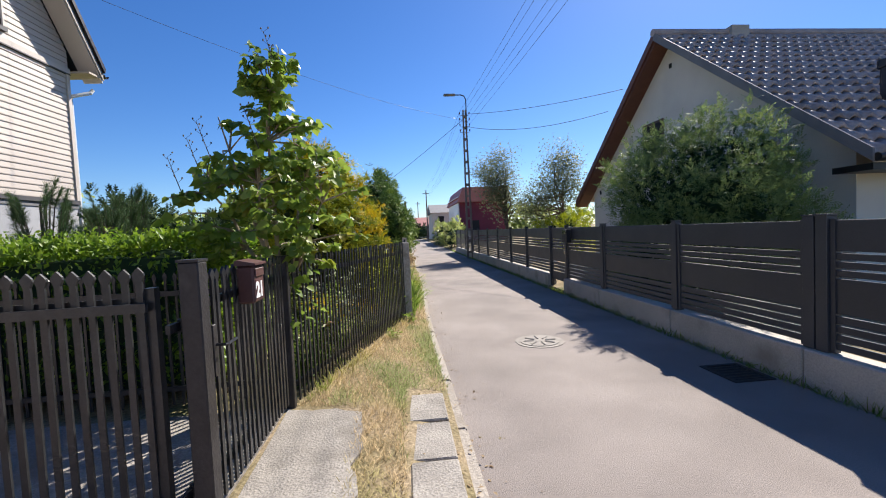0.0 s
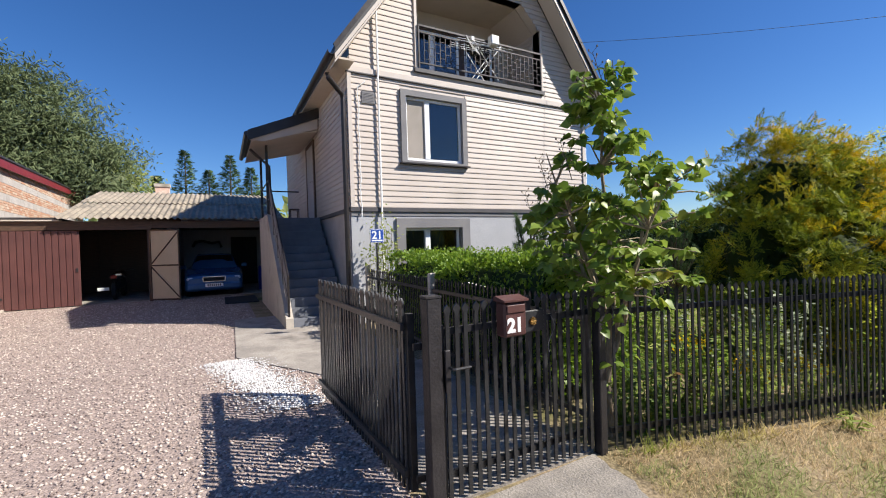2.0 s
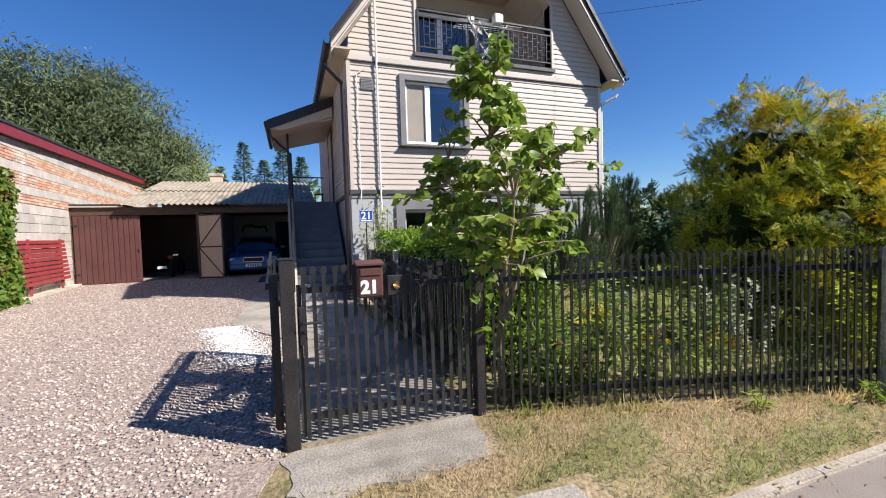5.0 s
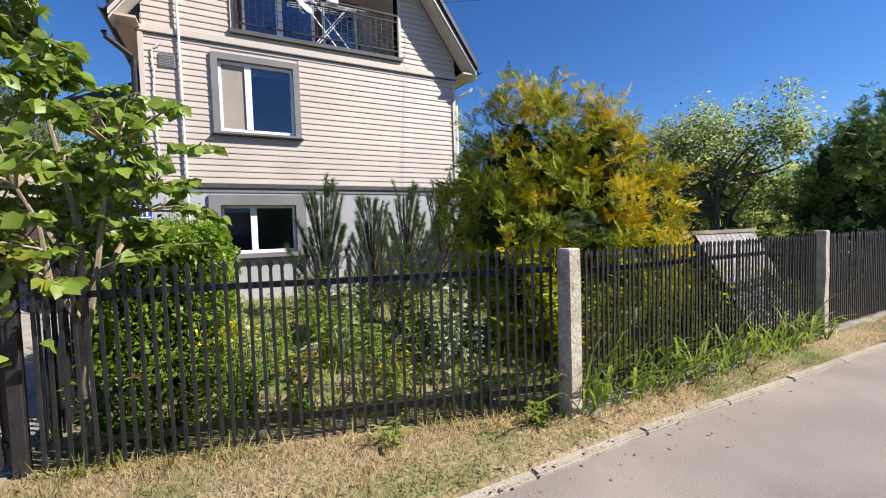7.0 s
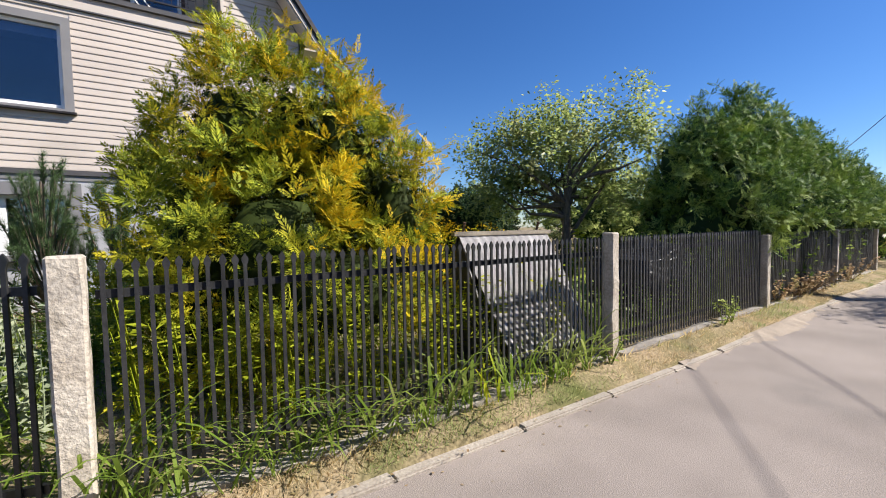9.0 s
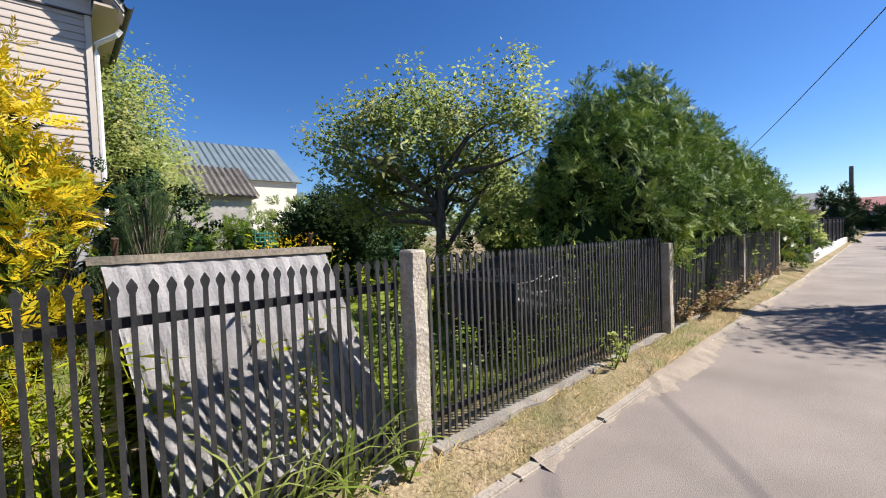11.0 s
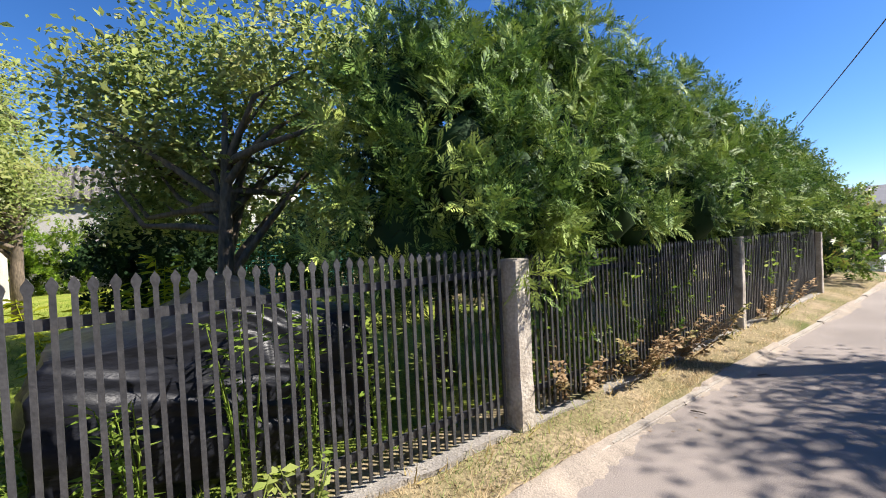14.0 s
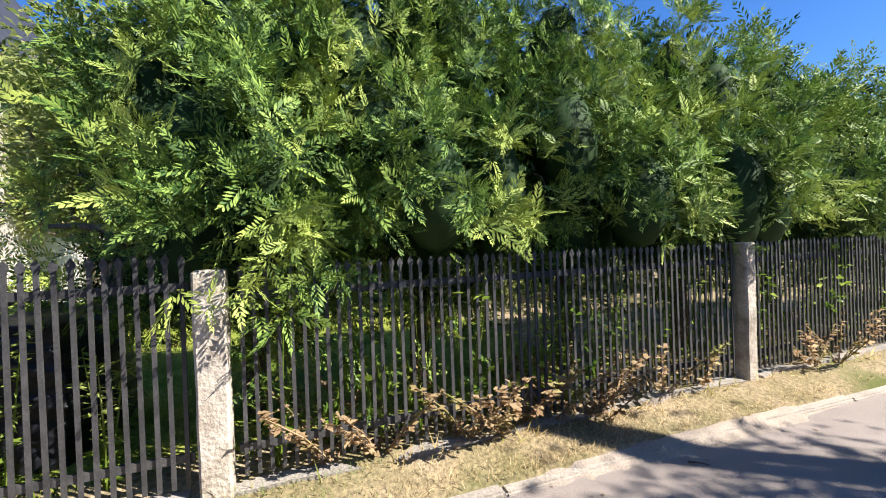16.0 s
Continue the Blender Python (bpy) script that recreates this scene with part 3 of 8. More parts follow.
def limbs(bm, base, height, r0, tips, fork=0.35, bend=0.18):
    """A trunk from base with a curved, tapering limb to each tip."""
    base = Vector(base)
    top = base + Vector((0.04 * height, 0.03 * height, height))
    tube(bm, [base, base.lerp(top, 0.3) + Vector((0.03, -0.02, 0)) * height * 0.4, base.lerp(top, 0.65), top], [r0, r0 * 0.8, r0 * 0.55, r0 * 0.2], 8)
    for t in tips:
        t = Vector(t)
        s = base.lerp(top, random.uniform(fork, 0.85))
        m = s.lerp(t, 0.5) + Vector((random.uniform(-bend, bend), random.uniform(-bend, bend), random.uniform(-bend, bend * 0.4))) * (t - s).length
        tube(bm, [s, s.lerp(m, 0.5) + Vector((0, 0, 0.02)), m, m.lerp(t, 0.55), t], [r0 * 0.42, r0 * 0.34, r0 * 0.24, r0 * 0.13, r0 * 0.04], 5, cap=False)


def broad_tree(name, base, trunk_h, r0, blobs, n, size, leafmat, barkmat, label, category="tree", template=OVAL, per=30, spread=0.24, droop=-0.1, group="", power=0.5):
    """A broad-leaved tree: trunk, limbs to many clusters, and leaves hung round each cluster."""
    t = thing(name, base, label, category, group)
    tot = sum(r[0] * r[1] * r[2] for c, r in blobs)
    cl, ways = [], []
    for c, r in blobs:
        k = max(int(n * r[0] * r[1] * r[2] / tot / per), 2)
        p, d = blob_points(k, c, r, power, 0.1)
        cl.append(p)
        ways.append(d)
    C = np.concatenate(cl)
    pick = rng.choice(len(C), min(len(C), 22), replace=False)
    bm = bmesh.new()
    limbs(bm, base, trunk_h, r0, C[pick])
    part("trunk", bm, barkmat, t, smooth=True)
    P = np.repeat(C, per, 0) + rng.normal(size=(len(C) * per, 3)) * np.array([spread, spread, spread * 0.8])
    D = rng.normal(size=P.shape) * np.array([1, 1, 0.5]) + np.array([0, 0, droop])
    leaves("crown", template, P, D, size * rng.uniform(0.55, 1.25, len(P)), leafmat, t, lean=0.7, up=np.repeat(np.concatenate(ways), per, 0) * 0.8 + np.array([0.2, 0.1, 0.5]))
    return t

# ---- ground, road, verge ----
KERB_X = 0.42          # road side of the left-hand kerb
ROAD_R = 3.36
LOT_Z = 0.16


def lot_z(x):
    """Height of the ground across the street's section, the same all along it."""
    xs, zs = (-500, -1.2, -0.25, 0.05, 0.30, 0.34, 3.40, 3.44, 3.8, 500), (0.16, 0.16, 0.15, 0.11, 0.06, -0.04, -0.04, 0.05, 0.1, 0.1)
    return float(np.interp(x, xs, zs))


def kx(y):
    """The kerb's wavering line."""
    return 0.385 + 0.012 * math.sin(y * 0.7) + 0.1 * max(0, min(1, (y - 7.0) / 5)) + 0.06 * max(0, min(1, (y - 18) / 4))


def ground_sheet():
    bm = bmesh.new()
    xs = [-500, -60, -30, -16, -8, -4, -2, -1.2, -0.6, -0.25, 0.05, 0.18, 0.30, 0.34, 3.40, 3.44, 3.8, 8, 20, 60, 500]
    ys = [-500, -60, -20, -8] + [-4 + 1.0 * i for i in range(70)] + [90, 140, 500]
    rows = [[bm.verts.new((x + (kx(y) - 0.385 if 0.0 < x < 0.4 else 0), y, lot_z(x) + (0.012 * math.sin(y * 2.1 + x * 3) if -1.3 < x < 0.31 else 0))) for x in xs] for y in ys]
    for a, b in zip(rows, rows[1:]):
        for i in range(len(xs) - 1):
            bm.faces.new((a[i], a[i + 1], b[i + 1], b[i]))
    tagged(part("ground", bm, SOIL), "dry mown grass and bare earth of the lots", "ground", kind="structure")


ground_sheet()


def strip(name, outline, z, material, label, category):
    """A thin slab laid on the ground, from a plan outline."""
    bm = bmesh.new()
    prism(bm, outline, "z", z - 0.05, z)
    return tagged(part(name, bm, material), label, category, kind="structure")


road_pts = [(kx(y), y) for y in [-30, -8] + [-4 + i for i in range(64)]] + [(kx(60), 75), (ROAD_R, 75), (ROAD_R, -30)]
strip("road", road_pts, 0.0, ASPHALT, "pale worn asphalt lane with fine cracks", "road")


def kerbs():
    t = thing("kerb", (KERB_X, 4, 0), "pale worn concrete kerb edging along the lane", "kerb", kind="structure")
    y = -5.0
    k = 0
    while y < 46:
        ln = 1.0
        bm = bmesh.new()
        a, b = (kx(y) - 0.065, y + 0.003), (kx(y + ln) - 0.065, y + ln - 0.003)
        obox(bm, a, b, 0.13, -0.08, 0.026 + 0.006 * math.sin(k * 2.3))
        bmesh.ops.bevel(bm, geom=bm.edges[:], offset=0.012, segments=2, affect="EDGES")
        part("kerbstone", bm, KERB, t)
        y += ln
        k += 1


def slab_cover():
    t = thing("manhole_cover", (1.68, 5.19, 0), "round worn concrete manhole cover set in the lane", "manhole")
    bm = bmesh.new()
    tube(bm, [(1.68, 5.19, -0.03), (1.68, 5.19, 0.006)], 0.31, 28)
    part("rim", bm, MANHOLE, t)
    bm = bmesh.new()
    tube(bm, [(1.68, 5.19, 0.0), (1.68, 5.19, 0.012)], 0.25, 28)
    for a in range(8):
        c, s = math.cos(a * math.pi / 4), math.sin(a * math.pi / 4)
        tube(bm, [(1.68 + 0.08 * c, 5.19 + 0.08 * s, 0.013), (1.68 + 0.21 * c, 5.19 + 0.21 * s, 0.013)], 0.012, 4)
    part("lid", bm, MANHOLE, t)
    d = thing("street_drain", (3.1, 3.65, 0), "rusty cast iron street drain grate at the lane's edge", "drain")
    part("frame", boxes((2.9, 3.3, 3.42, 3.46, -0.02, 0.01), (2.9, 3.3, 3.84, 3.88, -0.02, 0.01), (2.9, 2.94, 3.46, 3.84, -0.02, 0.01), (3.26, 3.3, 3.46, 3.84, -0.02, 0.01)), CASTIRON, d)
    for i in range(6):
        part("bar", boxes((2.945, 3.255, 3.48 + i * 0.062, 3.505 + i * 0.062, -0.02, 0.008)), CASTIRON, d)
    # flat black sheet painted in for the shade below the bars
    part("pit", boxes((2.945, 3.255, 3.465, 3.835, 0.0, 0.004)), RUBBER, d)


slab_cover()

strip("gravel_yard", [(0.02 + 0.14 * noise.noise(Vector((0, -3.6 + 0.1 * k * 2.3, 0))), -3.6 + 0.1 * k) for k in range(53)] + [(-0.45, 1.78), (-0.85, 1.9), (-5.0, 2.0), (-5.0, 1.1), (-8.9, 1.2), (-8.9, 1.6), (-15.2, 1.6), (-15.2, -4.9), (-8, -4.2)], LOT_Z + 0.012, GRAVEL, "pink and grey crushed gravel of the yard", "gravel")
strip("concrete_apron", [(-5.42, 1.08), (-3.9, 1.98), (-3.9, 3.2), (-7.4, 3.2), (-7.4, 2.2), (-9.0, 2.1), (-9.0, 1.15)], LOT_Z + 0.03, CONCRETE, "cracked pale concrete apron before the stairs", "paving")
strip("garden_path", [(-0.98, 2.02), (-0.98, 3.28), (-3.88, 3.28), (-3.88, 2.0)], LOT_Z + 0.022, CONCRETE, "concrete path between gate and stairs in fence shade", "path")
SLAB = [(-0.92, 2.0), (-0.96, 3.28), (-0.75, 3.2), (-0.6, 3.22), (-0.38, 3.1), (-0.36, 2.9), (-0.33, 2.6), (-0.36, 2.4), (-0.3, 2.1), (-0.42, 1.95), (-0.6, 1.98), (-0.84, 1.88)]
ragged = []
for (x0, y0), (x1, y1) in zip(SLAB, SLAB[1:] + SLAB[:1]):
    for k in range(9):
        x, y = x0 + (x1 - x0) * k / 9, y0 + (y1 - y0) * k / 9
        ragged.append((x + 0.03 * noise.noise(Vector((x * 9, y * 9, 0))) * (x > -0.88), y + 0.03 * noise.noise(Vector((x * 9, y * 9, 5)))))
strip("gate_slab", ragged, LOT_Z + 0.008, CONCRETE, "worn concrete slab before the garden gate", "paving")


def verge_slabs():
    t = thing("verge_paving", (0.1, 2.5, 0), "row of old concrete paving slabs sunk beside the kerb", "paving", kind="structure")
    for i in range(5):
        y = 0.9 + i * 0.52
        bm = boxes((-0.03 + 0.01 * (i % 2), 0.26, y, y + 0.49, 0.02, 0.116 + 0.005 * (i % 3)), bevel=0.01)
        part("slab", bm, CONCRETE, t)


verge_slabs()


def sand_drift():
    """Sand blown along the kerb further up the lane."""
    bm = bmesh.new()
    n = 420
    rows = []
    for i in range(n + 1):
        y = 11.2 + 14.0 * i / n
        w = 0.16 + 0.12 * math.exp(-((y - 13.9) / 1.6) ** 2) + 0.07 * noise.noise(Vector((y * 1.9, 0, 0))) + 0.08 * noise.noise(Vector((y * 6.1, 3, 0))) + 0.04 * noise.noise(Vector((y * 17, 7, 0)))
        x0 = kx(y) - 0.16 - 0.05 * math.sin(y * 1.7) + 0.04 * noise.noise(Vector((y * 5, 9, 0)))
        k = 0.037 + 0.008 * noise.noise(Vector((y * 3.3, 1, 4)))
        rows.append([bm.verts.new((x0 + max(w, 0.17) * 1.15 * f, y, z)) for f, z in ((0, 0.03), (0.2, 0.05), (0.42, k), (0.55, 0.022), (0.8, 0.007), (1.0, -0.004))])
    for a, b in zip(rows, rows[1:]):
        for i in range(5):
            bm.faces.new((a[i], a[i + 1], b[i + 1], b[i]))
    tagged(part("sand_drift", bm, SAND, smooth=True), "pale sand washed over the kerb onto the lane", "sand", kind="structure")


sand_drift()


def rubble_edging():
    t = thing("fence_footing", (0, 10, 0.1), "low rough concrete footing under the street fence", "footing", kind="structure")
    for (y0, y1) in ((6.7, 10.55), (10.75, 14.5), (14.7, 18.4), (18.6, 22.2)):
        bm = bmesh.new()
        obox(bm, (0.02, y0), (0.02, y1), 0.13, 0.0, 0.135)
        bmesh.ops.subdivide_edges(bm, edges=[e for e in bm.edges if abs(e.verts[0].co.y - e.verts[1].co.y) > 1], cuts=40)
        for v in bm.verts:
            v.co += Vector((noise.noise(v.co * 3.1) * 0.05, 0, noise.noise(v.co * 2.3 + Vector((5, 0, 0))) * 0.03 if v.co.z > 0.1 else 0))
        part("footing_run", bm, CONCRETE, t)


rubble_edging()

# ---- street fence and gate ----


IRON_FADED = surf("sun-faded black fence paint", (0.040, 0.040, 0.042), (0.060, 0.059, 0.060), 12, 0.42, bump=0.15, bscale=80, fine=0.25, vary=0.15, stain=(0.08, 0.07, 0.062), stain_scale=9, stain_at=0.66)
IRON_WORN = surf("worn black fence paint", (0.024, 0.0245, 0.026), (0.038, 0.038, 0.039), 12, 0.38, bump=0.12, bscale=80, fine=0.2, vary=0.15, stain=(0.055, 0.05, 0.046), stain_scale=9, stain_at=0.66)


def picket_mesh(h, w=0.0098, paint=IRON):
    """A flat iron picket with a pressed spear head."""
    bm = bmesh.new()
    d = 0.006
    prof = [(-w, 0), (-w, h - 0.075), (-w * 0.9, h - 0.062), (-w * 1.75, h - 0.036), (-w * 1.55, h - 0.024), (0, h), (w * 1.55, h - 0.024), (w * 1.75, h - 0.036), (w * 0.9, h - 0.062), (w, 0)]
    prism(bm, prof, "x", -d, d)
    return mesh_of("picket", bm, paint)


PICKETS = {}


def picket_row(parent, a, b, z0, z1, gap, wide=0.0098, paint=IRON):
    a, b = Vector(a), Vector(b)
    ln = (b - a).length
    n = int(round(ln / gap))
    ang = math.atan2((b - a).y, (b - a).x) - math.pi / 2
    key = (round(z1 - z0, 2), wide, paint.name)
    if key not in PICKETS:
        PICKETS[key] = picket_mesh(key[0], wide, paint)
    for i in range(n):
        p = a.lerp(b, (i + 0.5) / n)
        ob = new("picket", PICKETS[key])
        hang(ob, parent)
        ob.location = (p.x, p.y, z0 + random.uniform(-0.004, 0.004))
        ob.rotation_euler = (random.uniform(-0.006, 0.006), random.uniform(-0.006, 0.006), ang + random.uniform(-0.05, 0.05))


def panel(a, b, z0, z1, label, gap=0.068, name="picket_fence", group="street fence panels", rails=(0.14, 0.16), paint=IRON):
    t = thing(name, (a[0], a[1], z0), label, "fence", group)
    d = (Vector((b[0], b[1])) - Vector((a[0], a[1]))).normalized()
    off = Vector((d.y, -d.x)) * -0.022
    aa, bb = (a[0] + off.x, a[1] + off.y), (b[0] + off.x, b[1] + off.y)
    for z in (z0 + rails[0], z1 - rails[1]):
        bm = bmesh.new()
        obox(bm, aa, bb, 0.022, z - 0.02, z + 0.02)
        part("rail", bm, paint, t)
    picket_row(t, (*a, 0), (*b, 0), z0, z1, gap, 0.0135 if "gate" in name else 0.0098, paint)
    return t


FENCE = [(-0.93, 3.36), (0.0, 6.62), (0.01, 10.64), (0.02, 14.63), (0.03, 18.5), (0.02, 22.3)]
FTOP = 1.33
SPANS = ((0.05, 0.10), (0.10, 0.10), (0.10, 0.10), (0.10, 0.10), (0.10, 0.10))
for (a, b), (s0, s1) in zip(zip(FENCE, FENCE[1:]), SPANS):
    va, vb = Vector(a), Vector(b)
    d = (vb - va).normalized()
    zt = 1.345 if a[1] < 6 else 1.31 if a[1] < 14 else 1.25
    panel(tuple(va + d * s0), tuple(vb - d * s1), 0.17, zt, "black painted iron picket fence panel with spear heads", 0.067 if a[1] < 6 else 0.06, paint=IRON if a[1] < 6 else IRON_WORN if a[1] < 10 else IRON_FADED)


def concrete_post(p, w, h, label="rough square concrete fence post", lean=0.0):
    bm = boxes((-w / 2, w / 2, -w / 2, w / 2, -0.1, h), bevel=0.012)
    bmesh.ops.subdivide_edges(bm, edges=[e for e in bm.edges if abs(e.verts[0].co.z - e.verts[1].co.z) > 0.6], cuts=8)
    for v in bm.verts:
        q = v.co * 6 + Vector((p[0] * 3, p[1] * 7, 0))
        v.co += Vector((noise.noise(q), noise.noise(q + Vector((9, 0, 0))), noise.noise(q + Vector((0, 9, 0))) * 0.7)) * 0.007
        v.co.x += lean * v.co.z
    ob = part("fence_post", bm, POSTCONC)
    ob.location = (p[0], p[1], 0.0)
    return tagged(ob, label, "fence post", "concrete fence posts")


concrete_post((0.01, 6.63), 0.128, 1.335)
concrete_post((0.01, 10.64), 0.12, 1.35)
concrete_post((0.03, 14.63), 0.145, 1.23)
concrete_post((0.04, 18.5), 0.12, 1.24)
concrete_post((0.03, 22.3), 0.12, 1.2)


def iron_post(p, w, z0, h, label, cap=True):
    t = thing("iron_post", (p[0], p[1], z0), label, "fence post", "iron gate posts")
    part("shaft", boxes((p[0] - w / 2, p[0] + w / 2, p[1] - w / 2, p[1] + w / 2, z0 - 0.05, h), bevel=0.006), IRON_DULL, t)
    if cap:
        part("cap", boxes((p[0] - w / 2 - 0.003, p[0] + w / 2 + 0.003, p[1] - w / 2 - 0.003, p[1] + w / 2 + 0.003, h, h + 0.012)), IRON_DULL, t)
    return t


gp = iron_post((-0.965, 1.985), 0.09, LOT_Z, 1.41, "thick square black iron gate post")
for z in (0.34, 1.12):
    bm = bmesh.new()
    tube(bm, [(-1.04, 2.0, z - 0.03), (-1.04, 2.0, z + 0.03)], 0.017, 8)
    box(bm, -1.05, -0.95, 1.985, 2.015, z - 0.012, z + 0.012)
    box(bm, -1.055, -1.035, 1.9, 2.0, z - 0.02, z + 0.02)
    part("hinge", bm, IRON_DULL, gp)
pp = iron_post((-0.95, 3.33), 0.07, LOT_Z, 1.36, "slim square black iron post between gate and fence", cap=False)

# pedestrian gate, shut
gate = panel((-0.965, 2.05), (-0.95, 3.27), 0.215, 1.36, "black iron pedestrian gate, shut, with spear-headed pickets", 0.068, "garden_gate", "", (0.13, 0.16))
gate["category"] = "gate"
bm = boxes((-0.95, -0.925, 2.05, 2.085, 0.85, 1.10), bevel=0.003)
part("lock_case", bm, IRON_DULL, gate)
bm = bmesh.new()
tube(bm, [(-0.93, 2.075, 1.0), (-0.88, 2.075, 1.0), (-0.875, 2.09, 1.0), (-0.875, 2.19, 1.0)], 0.008, 6)
part("handle", bm, IRON, gate)
for y in (2.055, 3.262):
    part("stile", boxes((-1.0, -0.972, y - 0.015, y + 0.015, 0.22, 1.24)), IRON, gate)


def mailbox():
    x, y, z = -0.90, 2.51, 1.135
    t = thing("mailbox", (x, y, z), "small brown metal mailbox hung on the gate, numbered 21", "mailbox")
    part("body", boxes((x - 0.05, x + 0.045, y - 0.085, y + 0.085, z, z + 0.215), bevel=0.012), MAILBROWN, t)
    bm = bmesh.new()
    prism(bm, [(x - 0.055, z + 0.217), (x + 0.06, z + 0.217), (x + 0.06, z + 0.228), (x - 0.04, z + 0.25), (x - 0.055, z + 0.245)], "y", y - 0.093, y + 0.093)
    part("lid", bm, MAILBROWN, t)
    part("slot_flap", boxes((x + 0.046, x + 0.053, y - 0.07, y + 0.07, z + 0.148, z + 0.198), bevel=0.004), MAILBROWN, t)
    part("sticker", boxes((x + 0.0455, x + 0.0475, y - 0.06, y + 0.045, z + 0.022, z + 0.132)), BROWNDOOR, t)
    c = bpy.data.curves.new("number", "FONT")
    c.body, c.size, c.extrude, c.offset = "21", 0.118, 0.001, 0.006
    c.align_x = "CENTER"
    c.materials.append(WHITEPAINT)
    o = new("number", c)
    hang(o, t)
    o.matrix_basis = pose(x + 0.0485, y - 0.008, z + 0.034, 90, 0, 90)
    o["label"] = "white number 21"


mailbox()

bell = thing("door_bell", (-0.93, 2.72, 1.12), "black bell plate with a small brass rosette beside the mailbox", "bell")
part("plate", boxes((-0.945, -0.925, 2.635, 2.80, 1.13, 1.27), bevel=0.006), IRON, bell)
bm = bmesh.new()
for k in range(8):
    a = k * math.pi / 4
    tube(bm, [(-0.922, 2.70, 1.20), (-0.918, 2.70 + 0.026 * math.cos(a), 1.20 + 0.026 * math.sin(a))], [0.007, 0.008], 6)
part("rosette", bm, surf("aged brass", (0.36, 0.22, 0.06), (0.28, 0.16, 0.05), 20, 0.4, metal=0.8, fine=0.2), bell, "brass rosette")
bm = bmesh.new()
tube(bm, [(-0.92, 2.85 + 0.03 * math.sin(k * 0.7), 1.22 - 0.03 * k) for k in range(9)], 0.0025, 5)
part("wire", bm, GREYBAND, bell, "loose grey bell wire")

# driveway leaf, open into the yard
leaf = panel((-1.10, 1.88), (-3.16, 1.80), 0.24, 1.40, "black iron driveway gate leaf, swung open into the yard", 0.062, "driveway_gate", "", (0.12, 0.17))
leaf["category"] = "gate"
bm = bmesh.new()
obox(bm, (-1.10, 1.905), (-3.16, 1.825), 0.006, 1.21, 1.27)
part("top_sheet", bm, IRON, leaf, "flat sheet strip behind the spear heads")
for f in (0.0, 1.0):
    x = -1.10 - 2.06 * f
    y = 1.885 - 0.08 * f
    part("stile", boxes((x - 0.02, x + 0.02, y, y + 0.04, 0.25, 1.31)), IRON, leaf)

# inner fence between path and garden
for a, b in (((-1.0, 3.42), (-3.72, 3.40)), ((-3.84, 3.40), (-6.75, 3.5))):
    panel(a, b, 0.22, 1.27, "low black iron picket fence along the garden path", 0.075, "garden_fence", "garden fence panels")
concrete_post((-3.78, 3.40), 0.09, 1.33, "slim grey concrete post of the garden fence")
concrete_post((-6.8, 3.5), 0.09, 1.36, "slim grey concrete post of the garden fence")


def house_sign():
    x, y, z = -5.71, 3.33, 1.77
    t = thing("house_number_sign", (x, y, 0.2), "blue enamel house number sign 21 on a thin post", "sign")
    part("plate", boxes((x - 0.006, x + 0.006, y - 0.125, y + 0.125, z, z + 0.235), bevel=0.004), BLUESIGN, t)
    part("border", boxes((x + 0.0065, x + 0.008, y - 0.115, y + 0.115, z + 0.222, z + 0.228), (x + 0.0065, x + 0.008, y - 0.115, y + 0.115, z + 0.007, z + 0.013), (x + 0.0065, x + 0.008, y - 0.118, y - 0.112, z + 0.007, z + 0.228), (x + 0.0065, x + 0.008, y + 0.112, y + 0.118, z + 0.007, z + 0.228)), WHITEPAINT, t)
    part("street_name_bar", boxes((x + 0.0065, x + 0.008, y - 0.095, y + 0.095, z + 0.03, z + 0.052)), WHITEPAINT, t)
    bm = bmesh.new()
    tube(bm, [(x - 0.02, y, 0.15), (x - 0.02, y, z + 0.2)], 0.012, 6)
    part("post", bm, IRON, t)
    c = bpy.data.curves.new("number", "FONT")
    c.body, c.size, c.extrude, c.offset, c.align_x = "21", 0.19, 0.001, 0.004, "CENTER"
    c.materials.append(WHITEPAINT)
    o = new("number", c)
    hang(o, t)
    o.matrix_basis = pose(x + 0.0078, y, z + 0.07, 90, 0, 90)


house_sign()

# ---- the house ----
HX, HY0, HY1, HBACK = -6.95, 3.25, 9.72, -15.4
EAVE_Z, RIDGE_Y, RIDGE_Z, SLOPE = 5.2, 6.52, 10.15, 1.38
BALC = [(4.80, 5.5), (8.25, 5.5), (8.25, 7.05), (7.7, 7.6), (4.80, 7.6)]
WIN = (4.36, 5.98, 3.46, 5.0)
BWIN = (4.2, 6.0, 1.02, 2.28)
house = thing("house", (HX, 6.5, 0.15), "two-storey house with cream siding and grey plaster base", "house")


def gable_y(z):
    """Half the gable's width at a height."""
    return min((RIDGE_Z - z) / SLOPE, (HY1 - HY0) / 2) if z > EAVE_Z else (HY1 - HY0) / 2


